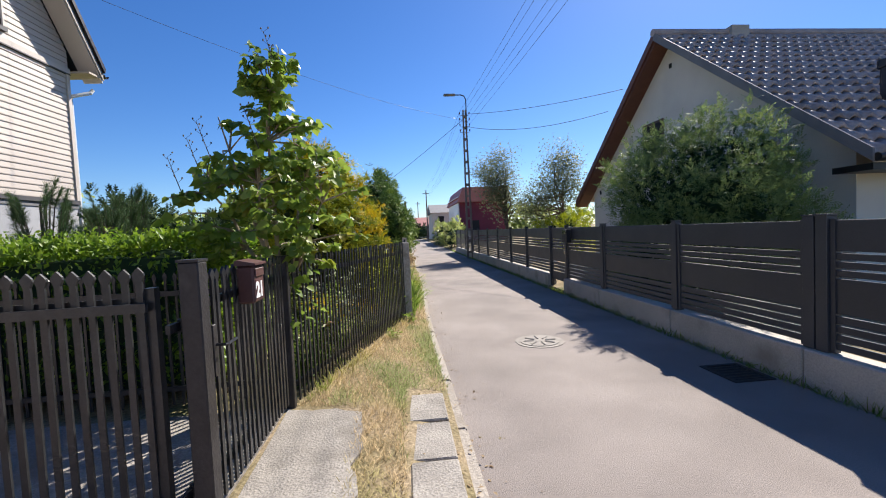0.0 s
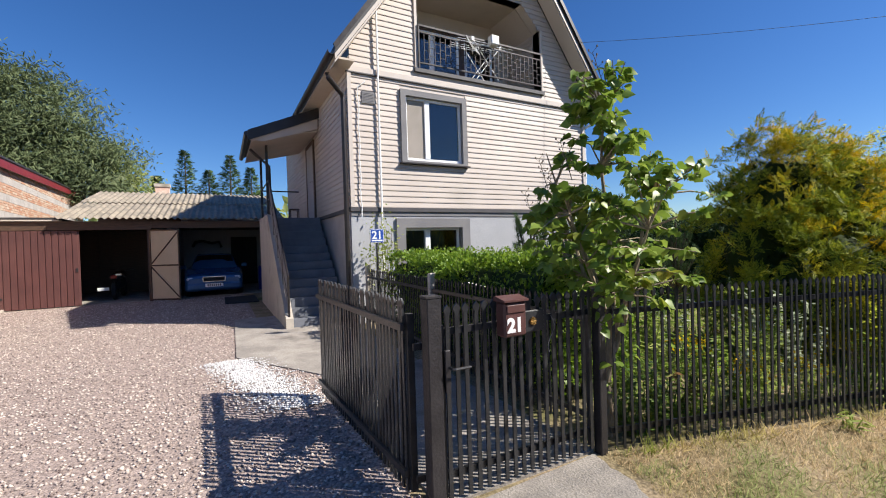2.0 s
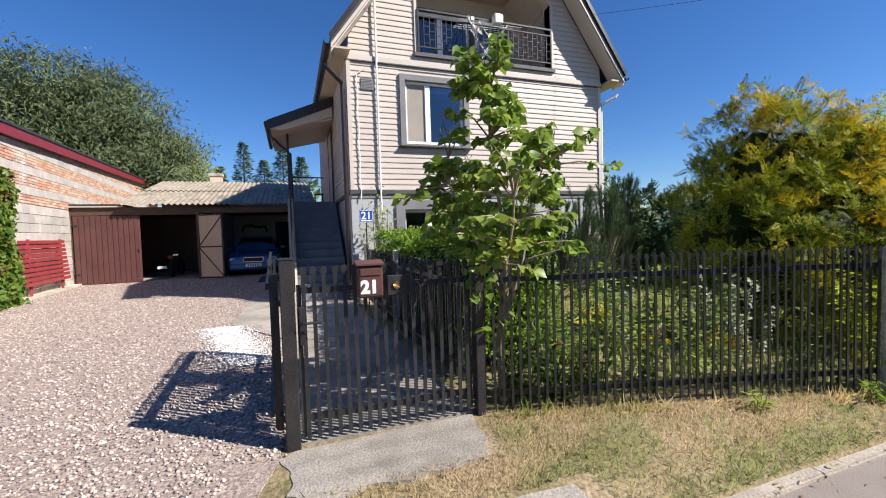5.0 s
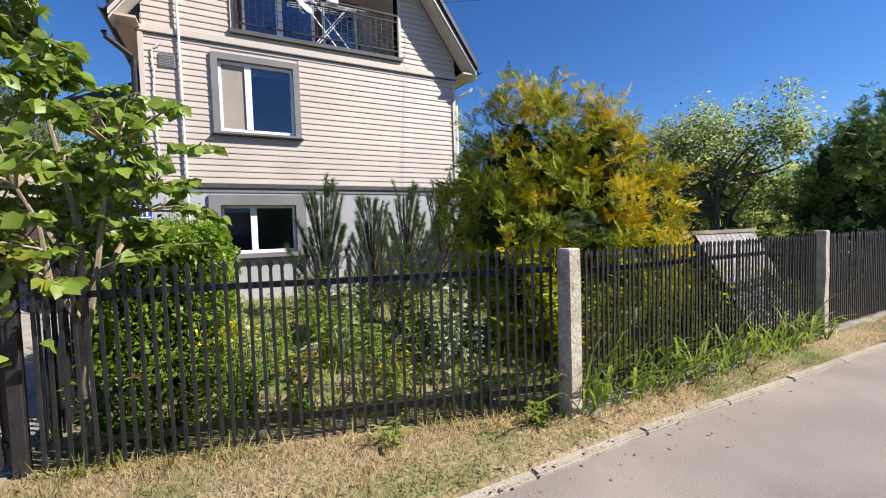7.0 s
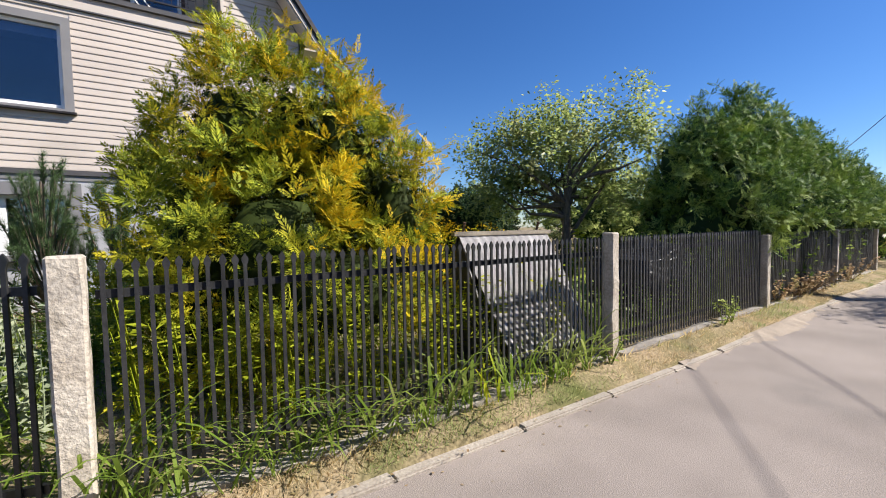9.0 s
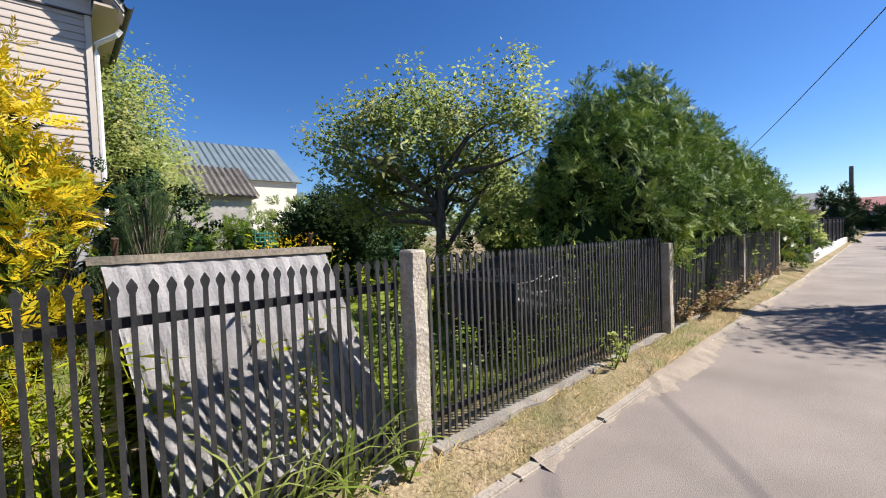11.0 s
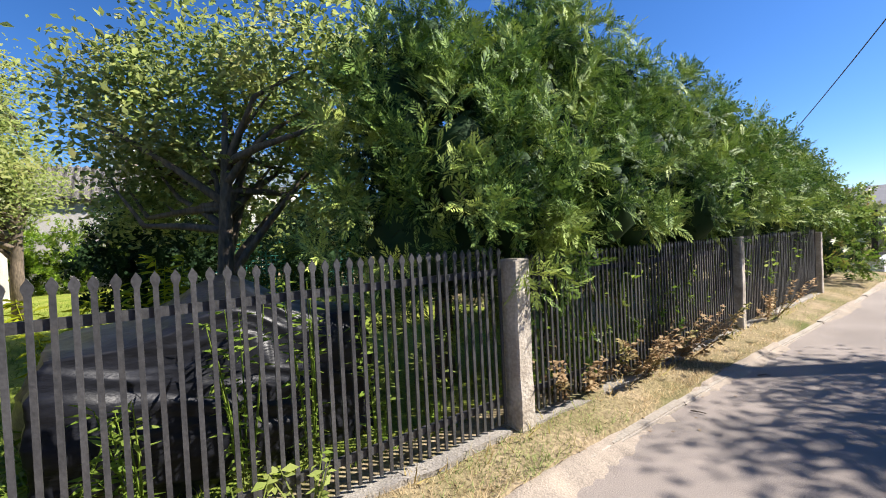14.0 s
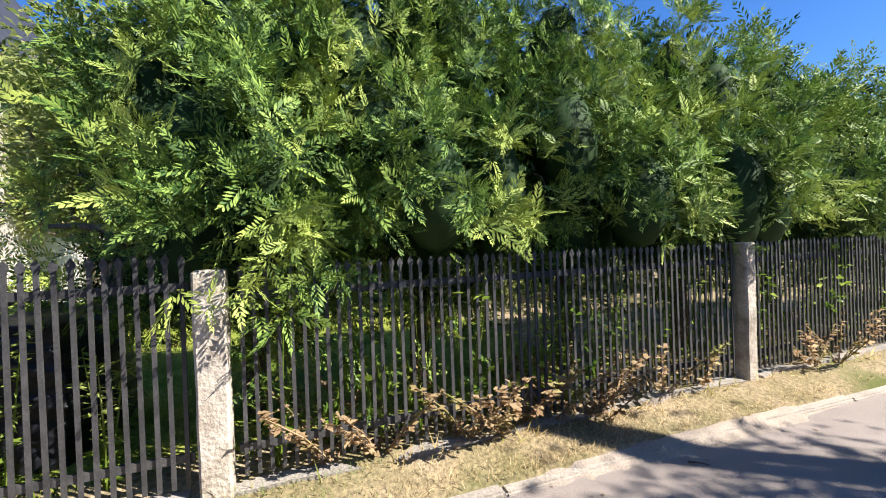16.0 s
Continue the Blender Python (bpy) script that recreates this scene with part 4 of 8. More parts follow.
def house_walls():
    # base storey with the cellar window cut out
    for row in ((HX - 0.3, HX - 0.03, HY0, BWIN[0] + 0.15, 0.0, 2.42), (HX - 0.3, HX - 0.03, BWIN[1] - 0.15, HY1, 0.0, 2.42), (HX - 0.3, HX - 0.03, BWIN[0] + 0.15, BWIN[1] - 0.15, 0.0, BWIN[2]), (HX - 0.3, HX - 0.03, BWIN[0] + 0.15, BWIN[1] - 0.15, BWIN[3] - 0.13, 2.42)):
        part("base_wall", boxes(row), PLASTER, house, "light grey plastered base wall")
    for row in ((HBACK, HX - 0.3, HY0 + 0.03, HY0 + 0.3, 0.0, 2.42), (HBACK, HX - 0.3, HY1 - 0.3, HY1 - 0.03, 0.0, 2.42), (HBACK, HBACK + 0.3, HY0 + 0.3, HY1 - 0.3, 0.0, 2.42)):
        part("base_wall", boxes(row), BLOCK, house, "rough rendered side base wall")
    part("drip_band", boxes((HBACK, HX + 0.02, HY0 - 0.02, HY1 + 0.02, 2.42, 2.5)), DARKBAND, house, "dark grey drip band over the base")
    part("grey_band", boxes((HX - 0.03, HX - 0.012, HY0 + 0.002, HY1 - 0.002, 2.33, 2.419)), GREYBAND, house)
    # core behind the boards: front, with openings, then sides
    bm = boxes((HX - 0.3, HX - 0.02, HY0, WIN[0] + 0.1, 2.5, 5.25), (HX - 0.3, HX - 0.02, WIN[1] - 0.1, HY1, 2.5, 5.25), (HX - 0.3, HX - 0.02, WIN[0] + 0.1, WIN[1] - 0.1, 2.5, WIN[2] + 0.05), (HX - 0.3, HX - 0.02, WIN[0] + 0.1, WIN[1] - 0.1, WIN[3] - 0.1, 5.25))
    part("front_wall", bm, SIDING_TRIM, house)
    bm = bmesh.new()
    for y0, y1 in ((HY0, HY0 + 0.25), (HY1 - 0.25, HY1)):
        box(bm, HBACK, HX - 0.3, y0, y1, 2.5, 5.25)
    box(bm, HBACK, HBACK + 0.25, HY0 + 0.25, HY1 - 0.25, 2.5, 5.25)
    part("side_wall", bm, SIDING_TRIM, house)
    # gable core, left, right, top and below of the balcony
    x0, x1 = HX - 0.25, HX - 0.02
    c = RIDGE_Y
    bm = bmesh.new()
    prism(bm, [(c - gable_y(5.26) , 5.26), (c + gable_y(5.26), 5.26), (c + gable_y(5.5), 5.5), (c - gable_y(5.5), 5.5)], "x", x0, x1)
    prism(bm, [(c - gable_y(5.5), 5.5), (4.80, 5.5), (4.80, 7.6), (c - gable_y(7.6), 7.6)], "x", x0, x1)
    prism(bm, [(8.25, 5.5), (c + gable_y(5.5), 5.5), (c + gable_y(7.05), 7.05), (8.25, 7.05)], "x", x0, x1)
    prism(bm, [(8.25, 7.05), (c + gable_y(7.05), 7.05), (c + gable_y(7.6), 7.6), (7.7, 7.6)], "x", x0, x1)
    prism(bm, [(c - gable_y(7.6), 7.6), (c + gable_y(7.6), 7.6), (c, RIDGE_Z)], "x", x0, x1)
    part("gable_wall", bm, SIDING_TRIM, house)


house_walls()


def board(y0a, y1a, y0b, y1b, z0, z1, x, flip=1):
    """One lapped siding board on the front: proud at its foot, tucked in at its head."""
    bm = bmesh.new()
    vs = [bm.verts.new(p) for p in ((x, y0a, z0), (x, y1a, z0), (x + 0.018, y1a, z0), (x + 0.018, y0a, z0), (x, y0b, z1), (x, y1b, z1), (x + 0.005, y1b, z1), (x + 0.005, y0b, z1), (x + 0.019, y0a, z0 + 0.018), (x + 0.019, y1a, z0 + 0.018))]
    for f in ((0, 1, 2, 3), (3, 2, 9, 8), (8, 9, 6, 7), (7, 6, 5, 4), (0, 3, 8, 7, 4), (1, 5, 6, 9, 2)):
        bm.faces.new([vs[i] for i in f])
    bmesh.ops.recalc_face_normals(bm, faces=bm.faces[:])
    return bm


def siding():
    front = thing("front_siding", (HX, 6.5, 2.5), "", "")
    hang(front, house)
    front.location = (HX, 6.5, 2.5)
    front.matrix_parent_inverse = Matrix.Translation(-house.location)
    pitch = 0.118
    z = 2.505
    while z < 9.6:
        z1 = z + pitch
        g0, g1 = gable_y(z) - 0.02, gable_y(z1) - 0.02
        runs = [(RIDGE_Y - g0, RIDGE_Y + g0, RIDGE_Y - g1, RIDGE_Y + g1)]
        if z < 5.2 < z1:
            z1 = 5.2
        holes = []
        if z1 > WIN[2] and z < WIN[3]:
            holes.append((WIN[0], WIN[1]))
        if z1 > 5.5 and z < 7.05:
            holes.append((4.74, 8.31))
        elif z1 > 7.05 and z < 7.6:
            holes.append((4.74, 8.31 - (z1 - 7.05)))
        for h0, h1 in holes:
            a = runs.pop()
            runs += [(a[0], h0, a[2], h0), (h1, a[1], h1, a[3])]
        for r in runs:
            if r[1] - r[0] > 0.05 and r[3] - r[2] > 0.02:
                b = part("siding_board", board(*r, z, z1 - 0.004, HX - 0.018), SIDING)
                b.parent = front
                b.matrix_parent_inverse = Matrix.Translation(-Vector((HX, 6.5, 2.5)))
        z += pitch
        if abs(z1 - 5.2) < 1e-6:
            z = 5.3
    side = thing("side_siding", (-11, HY0, 2.5), "", "")
    side.parent = house
    side.matrix_parent_inverse = Matrix.Translation(-house.location)
    z = 2.505
    for k in range(23):
        bm = bmesh.new()
        prism(bm, [(HY0 + 0.001, z), (HY0 - 0.018, z), (HY0 - 0.019, z + 0.018), (HY0 - 0.004, z + 0.114), (HY0 + 0.001, z + 0.114)], "x", HBACK, HX - 0.03)
        b = part("siding_board", bm, SIDING)
        b.parent = side
        b.matrix_parent_inverse = Matrix.Translation(-Vector((-11, HY0, 2.5)))
        z += pitch


siding()


def house_trim():
    part("floor_band", boxes((HX - 0.015, HX + 0.03, HY0 - 0.03, HY1 + 0.03, 5.2, 5.3)), SIDING_TRIM, house, "cream band between the storeys")
    part("floor_drip", boxes((HX - 0.015, HX + 0.036, HY0 - 0.03, HY1 + 0.03, 5.175, 5.198)), DARKBAND, house)
    for y in (HY0 - 0.01, HY1 - 0.07):
        part("corner_trim", boxes((HX - 0.015, HX + 0.026, y, y + 0.08, 2.5, 5.175)), SIDING_TRIM, house)
    # roof planes, overhanging in front and at the eaves
    xf = HX + 0.45
    th = 0.16
    for s, nm in ((-1, "roof"), (1, "roof")):
        ye = RIDGE_Y + s * (HY1 - HY0 + 0.75) / 2
        ze = RIDGE_Z + 0.12 - SLOPE * abs(ye - RIDGE_Y)
        bm = bmesh.new()
        prism(bm, [(RIDGE_Y, RIDGE_Z + 0.12), (ye, ze), (ye, ze + th), (RIDGE_Y, RIDGE_Z + 0.12 + th * 1.5)], "x", HBACK - 0.3, xf)
        part(nm, bm, ROOFTIN, house, "steep dark roof slope")
        # verge board and soffit under the front overhang
        bm = bmesh.new()
        prism(bm, [(RIDGE_Y, RIDGE_Z - 0.02), (ye, ze - 0.09), (ye, ze + 0.0), (RIDGE_Y, RIDGE_Z + 0.12)], "x", xf - 0.03, xf - 0.004)
        part("verge_board", bm, SIDING_TRIM, house, "cream verge board")
        bm = bmesh.new()
        prism(bm, [(RIDGE_Y, RIDGE_Z - 0.03), (ye, ze - 0.15), (ye, ze - 0.11), (RIDGE_Y, RIDGE_Z + 0.03)], "x", HX + 0.03, xf - 0.032)
        part("verge_soffit", bm, SIDING_TRIM, house)
        bm = bmesh.new()
        prism(bm, [(RIDGE_Y, RIDGE_Z + 0.02 + th * 1.5), (ye - s * 0.0, ze + th - 0.09), (ye + s * 0.03, ze + th + 0.01), (RIDGE_Y, RIDGE_Z + 0.16 + th * 1.5)], "x", xf, xf + 0.04)
        part("verge_flashing", bm, GUTTER, house, "dark metal verge flashing")
        # eave soffit
        y0, y1 = sorted((ye, RIDGE_Y + s * (HY1 - HY0) / 2))
        part("eave_soffit", boxes((HBACK, HX + 0.4, y0, y1, ze - 0.06, ze - 0.02)), SOFFIT, house, "beige boarded soffit")
        # gutter
        yg = ye + s * 0.07
        bm = bmesh.new()
        prof = [(yg + 0.07 * math.cos(a), ze + 0.04 + 0.07 * math.sin(a)) for a in [math.pi + math.pi * k / 8 for k in range(9)]]
        prism(bm, prof + [(yg + 0.06 * math.cos(a), ze + 0.04 + 0.06 * math.sin(a)) for a in [2 * math.pi - math.pi * k / 8 for k in range(9)]], "x", HBACK, xf + 0.02)
        part("gutter", bm, GUTTER, house, "dark half-round gutter")
    ye = HY0 - 0.375
    bm = bmesh.new()
    tube(bm, [(HX + 0.22, ye - 0.07, 5.0), (HX + 0.22, ye - 0.05, 4.92), (HX + 0.0, HY0 - 0.12, 4.72), (HX - 0.03, HY0 - 0.09, 4.6), (HX - 0.03, HY0 - 0.09, 0.3), (HX + 0.02, HY0 - 0.12, 0.22)], 0.05, 10)
    part("downpipe", bm, GUTTER, house, "dark brown downpipe at the corner")
    ye = HY1 + 0.375
    bm = bmesh.new()
    tube(bm, [(HX + 0.22, ye, 4.98), (HX + 0.2, ye - 0.05, 4.9), (HX, HY1 + 0.06, 4.75), (HX - 0.03, HY1 + 0.06, 4.6), (HX - 0.03, HY1 + 0.06, 0.2)], 0.04, 8)
    part("downpipe", bm, WHITEPAINT, house, "white downpipe at the far corner")
    # utility runs
    bm = bmesh.new()
    tube(bm, [(HX + 0.05, 3.87, 0.6), (HX + 0.05, 3.87, 5.15), (HX + 0.07, 3.87, 5.3), (HX + 0.07, 3.87, 6.5)], 0.022, 8)
    part("conduit", bm, WHITEPAINT, house, "white vertical conduit pipe")
    bm = bmesh.new()
    tube(bm, [(HX + 0.03, 3.45 + 0.012 * math.sin(k * 1.9), 2.3 + 0.2 * k) for k in range(14)] + [(HX + 0.05, 3.6, 5.02)], 0.012, 5)
    part("cable", bm, WHITEPAINT, house, "loose white cable")
    part("vent_grille", boxes((HX - 0.01, HX + 0.022, 3.54, 3.8, 4.6, 4.84), *[(HX + 0.022, HX + 0.028, 3.56, 3.78, 4.62 + 0.03 * k, 4.635 + 0.03 * k) for k in range(7)]), GREYBAND, house, "grey vent grille")


house_trim()


def window(name, y0, y1, z0, z1, x, mull, label, surround, depth=0.05, sill=True, blind=True):
    t = thing(name, (x, (y0 + y1) / 2, z0), "", "")
    t.parent = house
    t.matrix_parent_inverse = Matrix.Translation(-house.location)

    def p(nm, bm, mt, lab=""):
        o = part(nm, bm, mt, None, lab)
        o.parent = t
        o.matrix_parent_inverse = Matrix.Translation(-Vector((x, (y0 + y1) / 2, z0)))
        return o
    s = surround
    p("surround", boxes((x - 0.06, x + 0.05, y0, y0 + s, z0, z1), (x - 0.06, x + 0.05, y1 - s, y1, z0, z1), (x - 0.06, x + 0.05, y0 + s, y1 - s, z1 - s, z1), (x - 0.06, x + 0.05, y0 + s, y1 - s, z0, z0 + s * 0.4)), GREYBAND, "grey window surround")
    a0, a1, b0, b1 = y0 + s, y1 - s, z0 + s * 0.4, z1 - s
    f = 0.055
    xf0, xf1 = x - depth - 0.06, x - depth + 0.01
    ym = a0 + (a1 - a0) * mull
    p("window_frame", boxes((xf0, xf1, a0, a0 + f, b0, b1), (xf0, xf1, a1 - f, a1, b0, b1), (xf0, xf1, a0 + f, a1 - f, b1 - f, b1), (xf0, xf1, a0 + f, a1 - f, b0, b0 + f * 1.3), (xf0, xf1 + 0.01, ym - 0.06, ym + 0.06, b0 + f * 1.3, b1 - f), bevel=0.004), PVC, "white plastic frame")
    for q0, q1 in ((a0 + f, ym - 0.06), (ym + 0.06, a1 - f)):
        g = p("pane", boxes((x - depth - 0.035, x - depth - 0.029, q0, q1, b0 + f * 1.3, b1 - f)), GLASS)
        g.visible_shadow = False
    if blind:
        p("insect_screen", boxes((x - depth - 0.02, x - depth - 0.014, a0 + f, ym - 0.06, b0 + f * 1.3, b1 - f)), BLIND, "taupe insect screen")
        p("blind", boxes((x - depth - 0.075, x - depth - 0.07, ym + 0.06, a1 - f, b1 - f - 0.14, b1 - f)), PVC, "white roller blind rolled up")
    if sill:
        p("window_sill", boxes((x - depth, x + 0.10, y0 - 0.03, y1 + 0.03, z0 - 0.03, z0 - 0.002)), GUTTER, "dark metal sill")
    # the dim room behind it
    p("room", boxes((x - 1.6, x - 1.58, a0 - 0.4, a1 + 0.4, b0 - 0.3, b1 + 0.2), (x - 1.58, x - 0.31, a0 - 0.4, a0 - 0.38, b0 - 0.3, b1 + 0.2), (x - 1.58, x - 0.31, a1 + 0.38, a1 + 0.4, b0 - 0.3, b1 + 0.2), (x - 1.58, x - 0.31, a0 - 0.38, a1 + 0.38, b1 + 0.18, b1 + 0.2), (x - 1.58, x - 0.31, a0 - 0.38, a1 + 0.38, b0 - 0.3, b0 - 0.28)), ROOM)
    return t


window("window_1", *WIN, HX, 0.38, "white two-pane window in a grey surround, half blinded", 0.12)
window("window_2", *BWIN, HX - 0.03, 0.42, "white cellar window in a grey plaster surround", 0.2, 0.12, blind=False)


def balcony():
    x0 = HX - 1.35
    part("balcony_floor", boxes((x0, HX + 0.06, 4.72, 8.33, 5.42, 5.5)), DARKBAND, house, "dark balcony floor edge")
    part("balcony_ceiling", boxes((x0, HX - 0.02, 4.8, 7.7, 7.6, 7.66)), SOFFIT, house, "beige balcony ceiling")
    bm = bmesh.new()
    prism(bm, [(8.25, 7.05), (7.7, 7.6), (7.75, 7.66), (8.31, 7.1)], "x", x0, HX - 0.26)
    prism(bm, [(8.25, 5.5), (8.31, 5.5), (8.31, 7.08), (8.25, 7.05)], "x", x0, HX - 0.26)
    part("balcony_cheek", bm, SIDING, house)
    part("balcony_cheek", boxes((x0, HX - 0.26, 4.74, 4.8, 5.5, 7.6)), SIDING, house)
    part("balcony_back", boxes((x0 - 0.1, x0, 4.74, 8.31, 5.42, 7.7)), SIDING, house)
    for k in range(13):
        part("cheek_board", boxes((x0, HX - 0.26, 8.235, 8.25, 5.52 + 0.118 * k, 5.52 + 0.118 * k + 0.1)), SIDING, house)
    for jamb in ((HX - 0.26, HX + 0.03, 4.74, 4.8, 5.5, 7.6), (HX - 0.26, HX + 0.03, 8.25, 8.31, 5.5, 7.05)):
        part("opening_trim", boxes(jamb), SIDING_TRIM, house, "cream jamb trim")
    # balcony window and door
    bm = boxes((x0, x0 + 0.05, 4.95, 7.75, 7.12, 7.22), (x0, x0 + 0.05, 4.95, 5.02, 5.5, 7.12), (x0, x0 + 0.05, 7.68, 7.75, 5.5, 7.12), (x0, x0 + 0.05, 6.62, 6.8, 5.5, 7.12))
    part("balcony_frame", bm, WOODBROWN, house, "dark brown frame round window and door")
    for a, b, z in ((5.02, 5.82, 5.62), (5.82, 6.62, 5.62), (6.8, 7.68, 5.5)):
        part("sash", boxes((x0 + 0.01, x0 + 0.06, a, a + 0.07, z, 7.1), (x0 + 0.01, x0 + 0.06, b - 0.07, b, z, 7.1), (x0 + 0.01, x0 + 0.06, a + 0.07, b - 0.07, 7.03, 7.1), (x0 + 0.01, x0 + 0.06, a + 0.07, b - 0.07, z, z + 0.07)), PVC, house, "white sash frame")
        g = part("pane", boxes((x0 + 0.03, x0 + 0.036, a + 0.07, b - 0.07, z + 0.07, 7.03)), GLASS, house)
        # thin dark sheet stands for the unlit room behind the glass
        part("dark_room", boxes((x0 + 0.002, x0 + 0.006, a + 0.07, b - 0.07, z + 0.07, 7.03)), ROOM, house)
    # railing
    xr = HX + 0.05
    r = thing("balcony_railing", (xr, 6.5, 5.5), "dark wrought iron balcony railing with stepped bars", "railing")
    for z, q in ((6.42, 0.02), (6.28, 0.012), (5.62, 0.014)):
        part("rail", boxes((xr - q, xr + q, 4.82, 8.24, z - q, z + q)), GUTTER, r)
    for y in (4.82, 8.22):
        part("post", boxes((xr - 0.016, xr + 0.016, y - 0.016, y + 0.016, 5.5, 6.44)), GUTTER, r)
    n = 26
    for k in range(1, n):
        y = 4.82 + 3.4 * k / n
        part("bar", boxes((xr - 0.006, xr + 0.006, y - 0.006, y + 0.006, 5.62, 6.28)), GUTTER, r)
        for z in ((5.72, 5.9, 6.08) if k % 2 else (5.8, 5.98, 6.16)):
            part("step_bar", boxes((xr - 0.005, xr + 0.005, y, y + 3.4 / n, z - 0.005, z + 0.005)), GUTTER, r)
    # drying rack, dish and box
    d = thing("drying_rack", (HX - 0.35, 6.9, 5.5), "white folding clothes drying rack with crossed legs", "drying rack")
    for x in (HX - 0.15, HX - 0.6):
        for a, b in (((x, 6.35, 5.52), (x, 7.15, 6.5)), ((x, 7.15, 5.52), (x, 6.35, 6.5))):
            bm = bmesh.new()
            tube(bm, [a, b], 0.012, 6)
            part("leg", bm, WHITEPAINT, d)
    for k in range(6):
        bm = bmesh.new()
        tube(bm, [(HX - 0.6 + 0.09 * k, 5.9, 6.47), (HX - 0.6 + 0.09 * k, 7.6, 6.53)], 0.006, 5)
        part("wire", bm, WHITEPAINT, d)
    s = thing("satellite_dish", (HX + 0.12, 6.12, 6.2), "small white satellite dish clamped to the balcony rail", "satellite dish")
    bm = bmesh.new()
    n = 20
    c = bm.verts.new((0, 0, -0.05))
    ring1 = [bm.verts.new((0.13 * math.cos(a), 0.15 * math.sin(a), -0.035)) for a in [2 * math.pi * k / n for k in range(n)]]
    ring2 = [bm.verts.new((0.24 * math.cos(a), 0.28 * math.sin(a), 0.0)) for a in [2 * math.pi * k / n for k in range(n)]]
    for k in range(n):
        bm.faces.new((c, ring1[k], ring1[(k + 1) % n]))
        bm.faces.new((ring1[k], ring2[k], ring2[(k + 1) % n], ring1[(k + 1) % n]))
    bmesh.ops.solidify(bm, geom=bm.faces[:], thickness=0.008)
    bmesh.ops.transform(bm, matrix=pose(HX + 0.18, 6.12, 6.2, 60, 0, 125), verts=bm.verts)
    part("reflector", bm, WHITEPAINT, s, smooth=True)
    bm = bmesh.new()
    tube(bm, [(HX + 0.16, 6.12, 6.0), (HX + 0.3, 6.02, 5.98), (HX + 0.42, 5.95, 6.16)], 0.012, 6)
    box(bm, HX + 0.39, HX + 0.47, 5.9, 5.97, 6.14, 6.22)
    part("feed_arm", bm, WHITEPAINT, s)
    bm = boxes((HX + 0.06, HX + 0.24, 6.6, 6.82, 6.3, 6.52), bevel=0.02)
    tagged(part("antenna_box", bm, WHITEPAINT), "white plastic antenna box on the balcony rail", "box")


balcony()


def stairs():
    y0, y1, n = 2.12, 3.2, 13
    x0, x1, z0, z1 = -7.25, -9.95, 0.17, 2.48
    t = thing("outside_stairs", (x0, 2.7, 0.15), "blue-grey concrete outside stairs with a pale side wall", "stairs")
    for k in range(n):
        xa = x0 + (x1 - x0) * k / n
        zt = z0 + (z1 - z0) * (k + 1) / n
        part("step", boxes((x1 - 0.1, xa + 0.015, y0, y1, zt - (z1 - z0) / n, zt), bevel=0.006) if k < n - 1 else boxes((-12.2, xa + 0.015, y0, y1 + 0.02, zt - 0.18, zt), bevel=0.006), STEPS, t)
    bm = bmesh.new()
    prism(bm, [(x0 + 0.1, 0.1), (x0 + 0.1, 0.38), (x1, z1 + 0.1), (-12.2, z1 + 0.1), (-12.2, 0.1)], "y", y0 - 0.14, y0 - 0.002)
    part("side_wall", bm, PLINTH, t, "pale beige rendered side wall")
    # rail up the stairs and round the landing
    for k in range(5):
        f = k / 4
        x, z = x0 + (x1 - x0) * f, 0.35 + (z1 - 0.25) * f
        bm = bmesh.new()
        tube(bm, [(x, y0 - 0.07, z - 0.05), (x, y0 - 0.07, z + 0.85)], 0.014, 6)
        part("baluster", bm, GUTTER, t)
    bm = bmesh.new()
    tube(bm, [(x0 + 0.05, y0 - 0.07, 0.2), (x0 + 0.05, y0 - 0.07, 1.18), (x1, y0 - 0.07, z1 + 0.95), (-12.1, y0 - 0.07, z1 + 0.95), (-12.1, y1 - 0.1, z1 + 0.95)], 0.02, 8)
    part("handrail", bm, GUTTER, t)
    bm = bmesh.new()
    tube(bm, [(x0, y0 - 0.07, 0.75), (x1, y0 - 0.07, z1 + 0.5), (-12.1, y0 - 0.07, z1 + 0.5)], 0.012, 6)
    part("mid_rail", bm, GUTTER, t)
    bm = bmesh.new()
    prism(bm, [(x0, 0.45), (x0, 1.1), (x1, z1 + 0.88), (x1, z1 + 0.2)], "y", y0 - 0.072, y0 - 0.068)
    part("mesh_infill", bm, GREYBAND, t, "grey sheet infill of the stair rail")
    for x in (-10.35, -12.0):
        part("canopy_post", boxes((x - 0.03, x + 0.03, y0 - 0.1, y0 - 0.04, z1, 4.45)), GUTTER, t)
    bm = bmesh.new()
    tube(bm, [(-10.35, y0 - 0.45, 4.25), (-10.35, y0 - 0.3, 4.1), (-10.35, y0 - 0.02, 3.85), (-10.35, y0 - 0.01, 2.5)], 0.04, 8)
    part("downpipe", bm, GUTTER, t)


stairs()


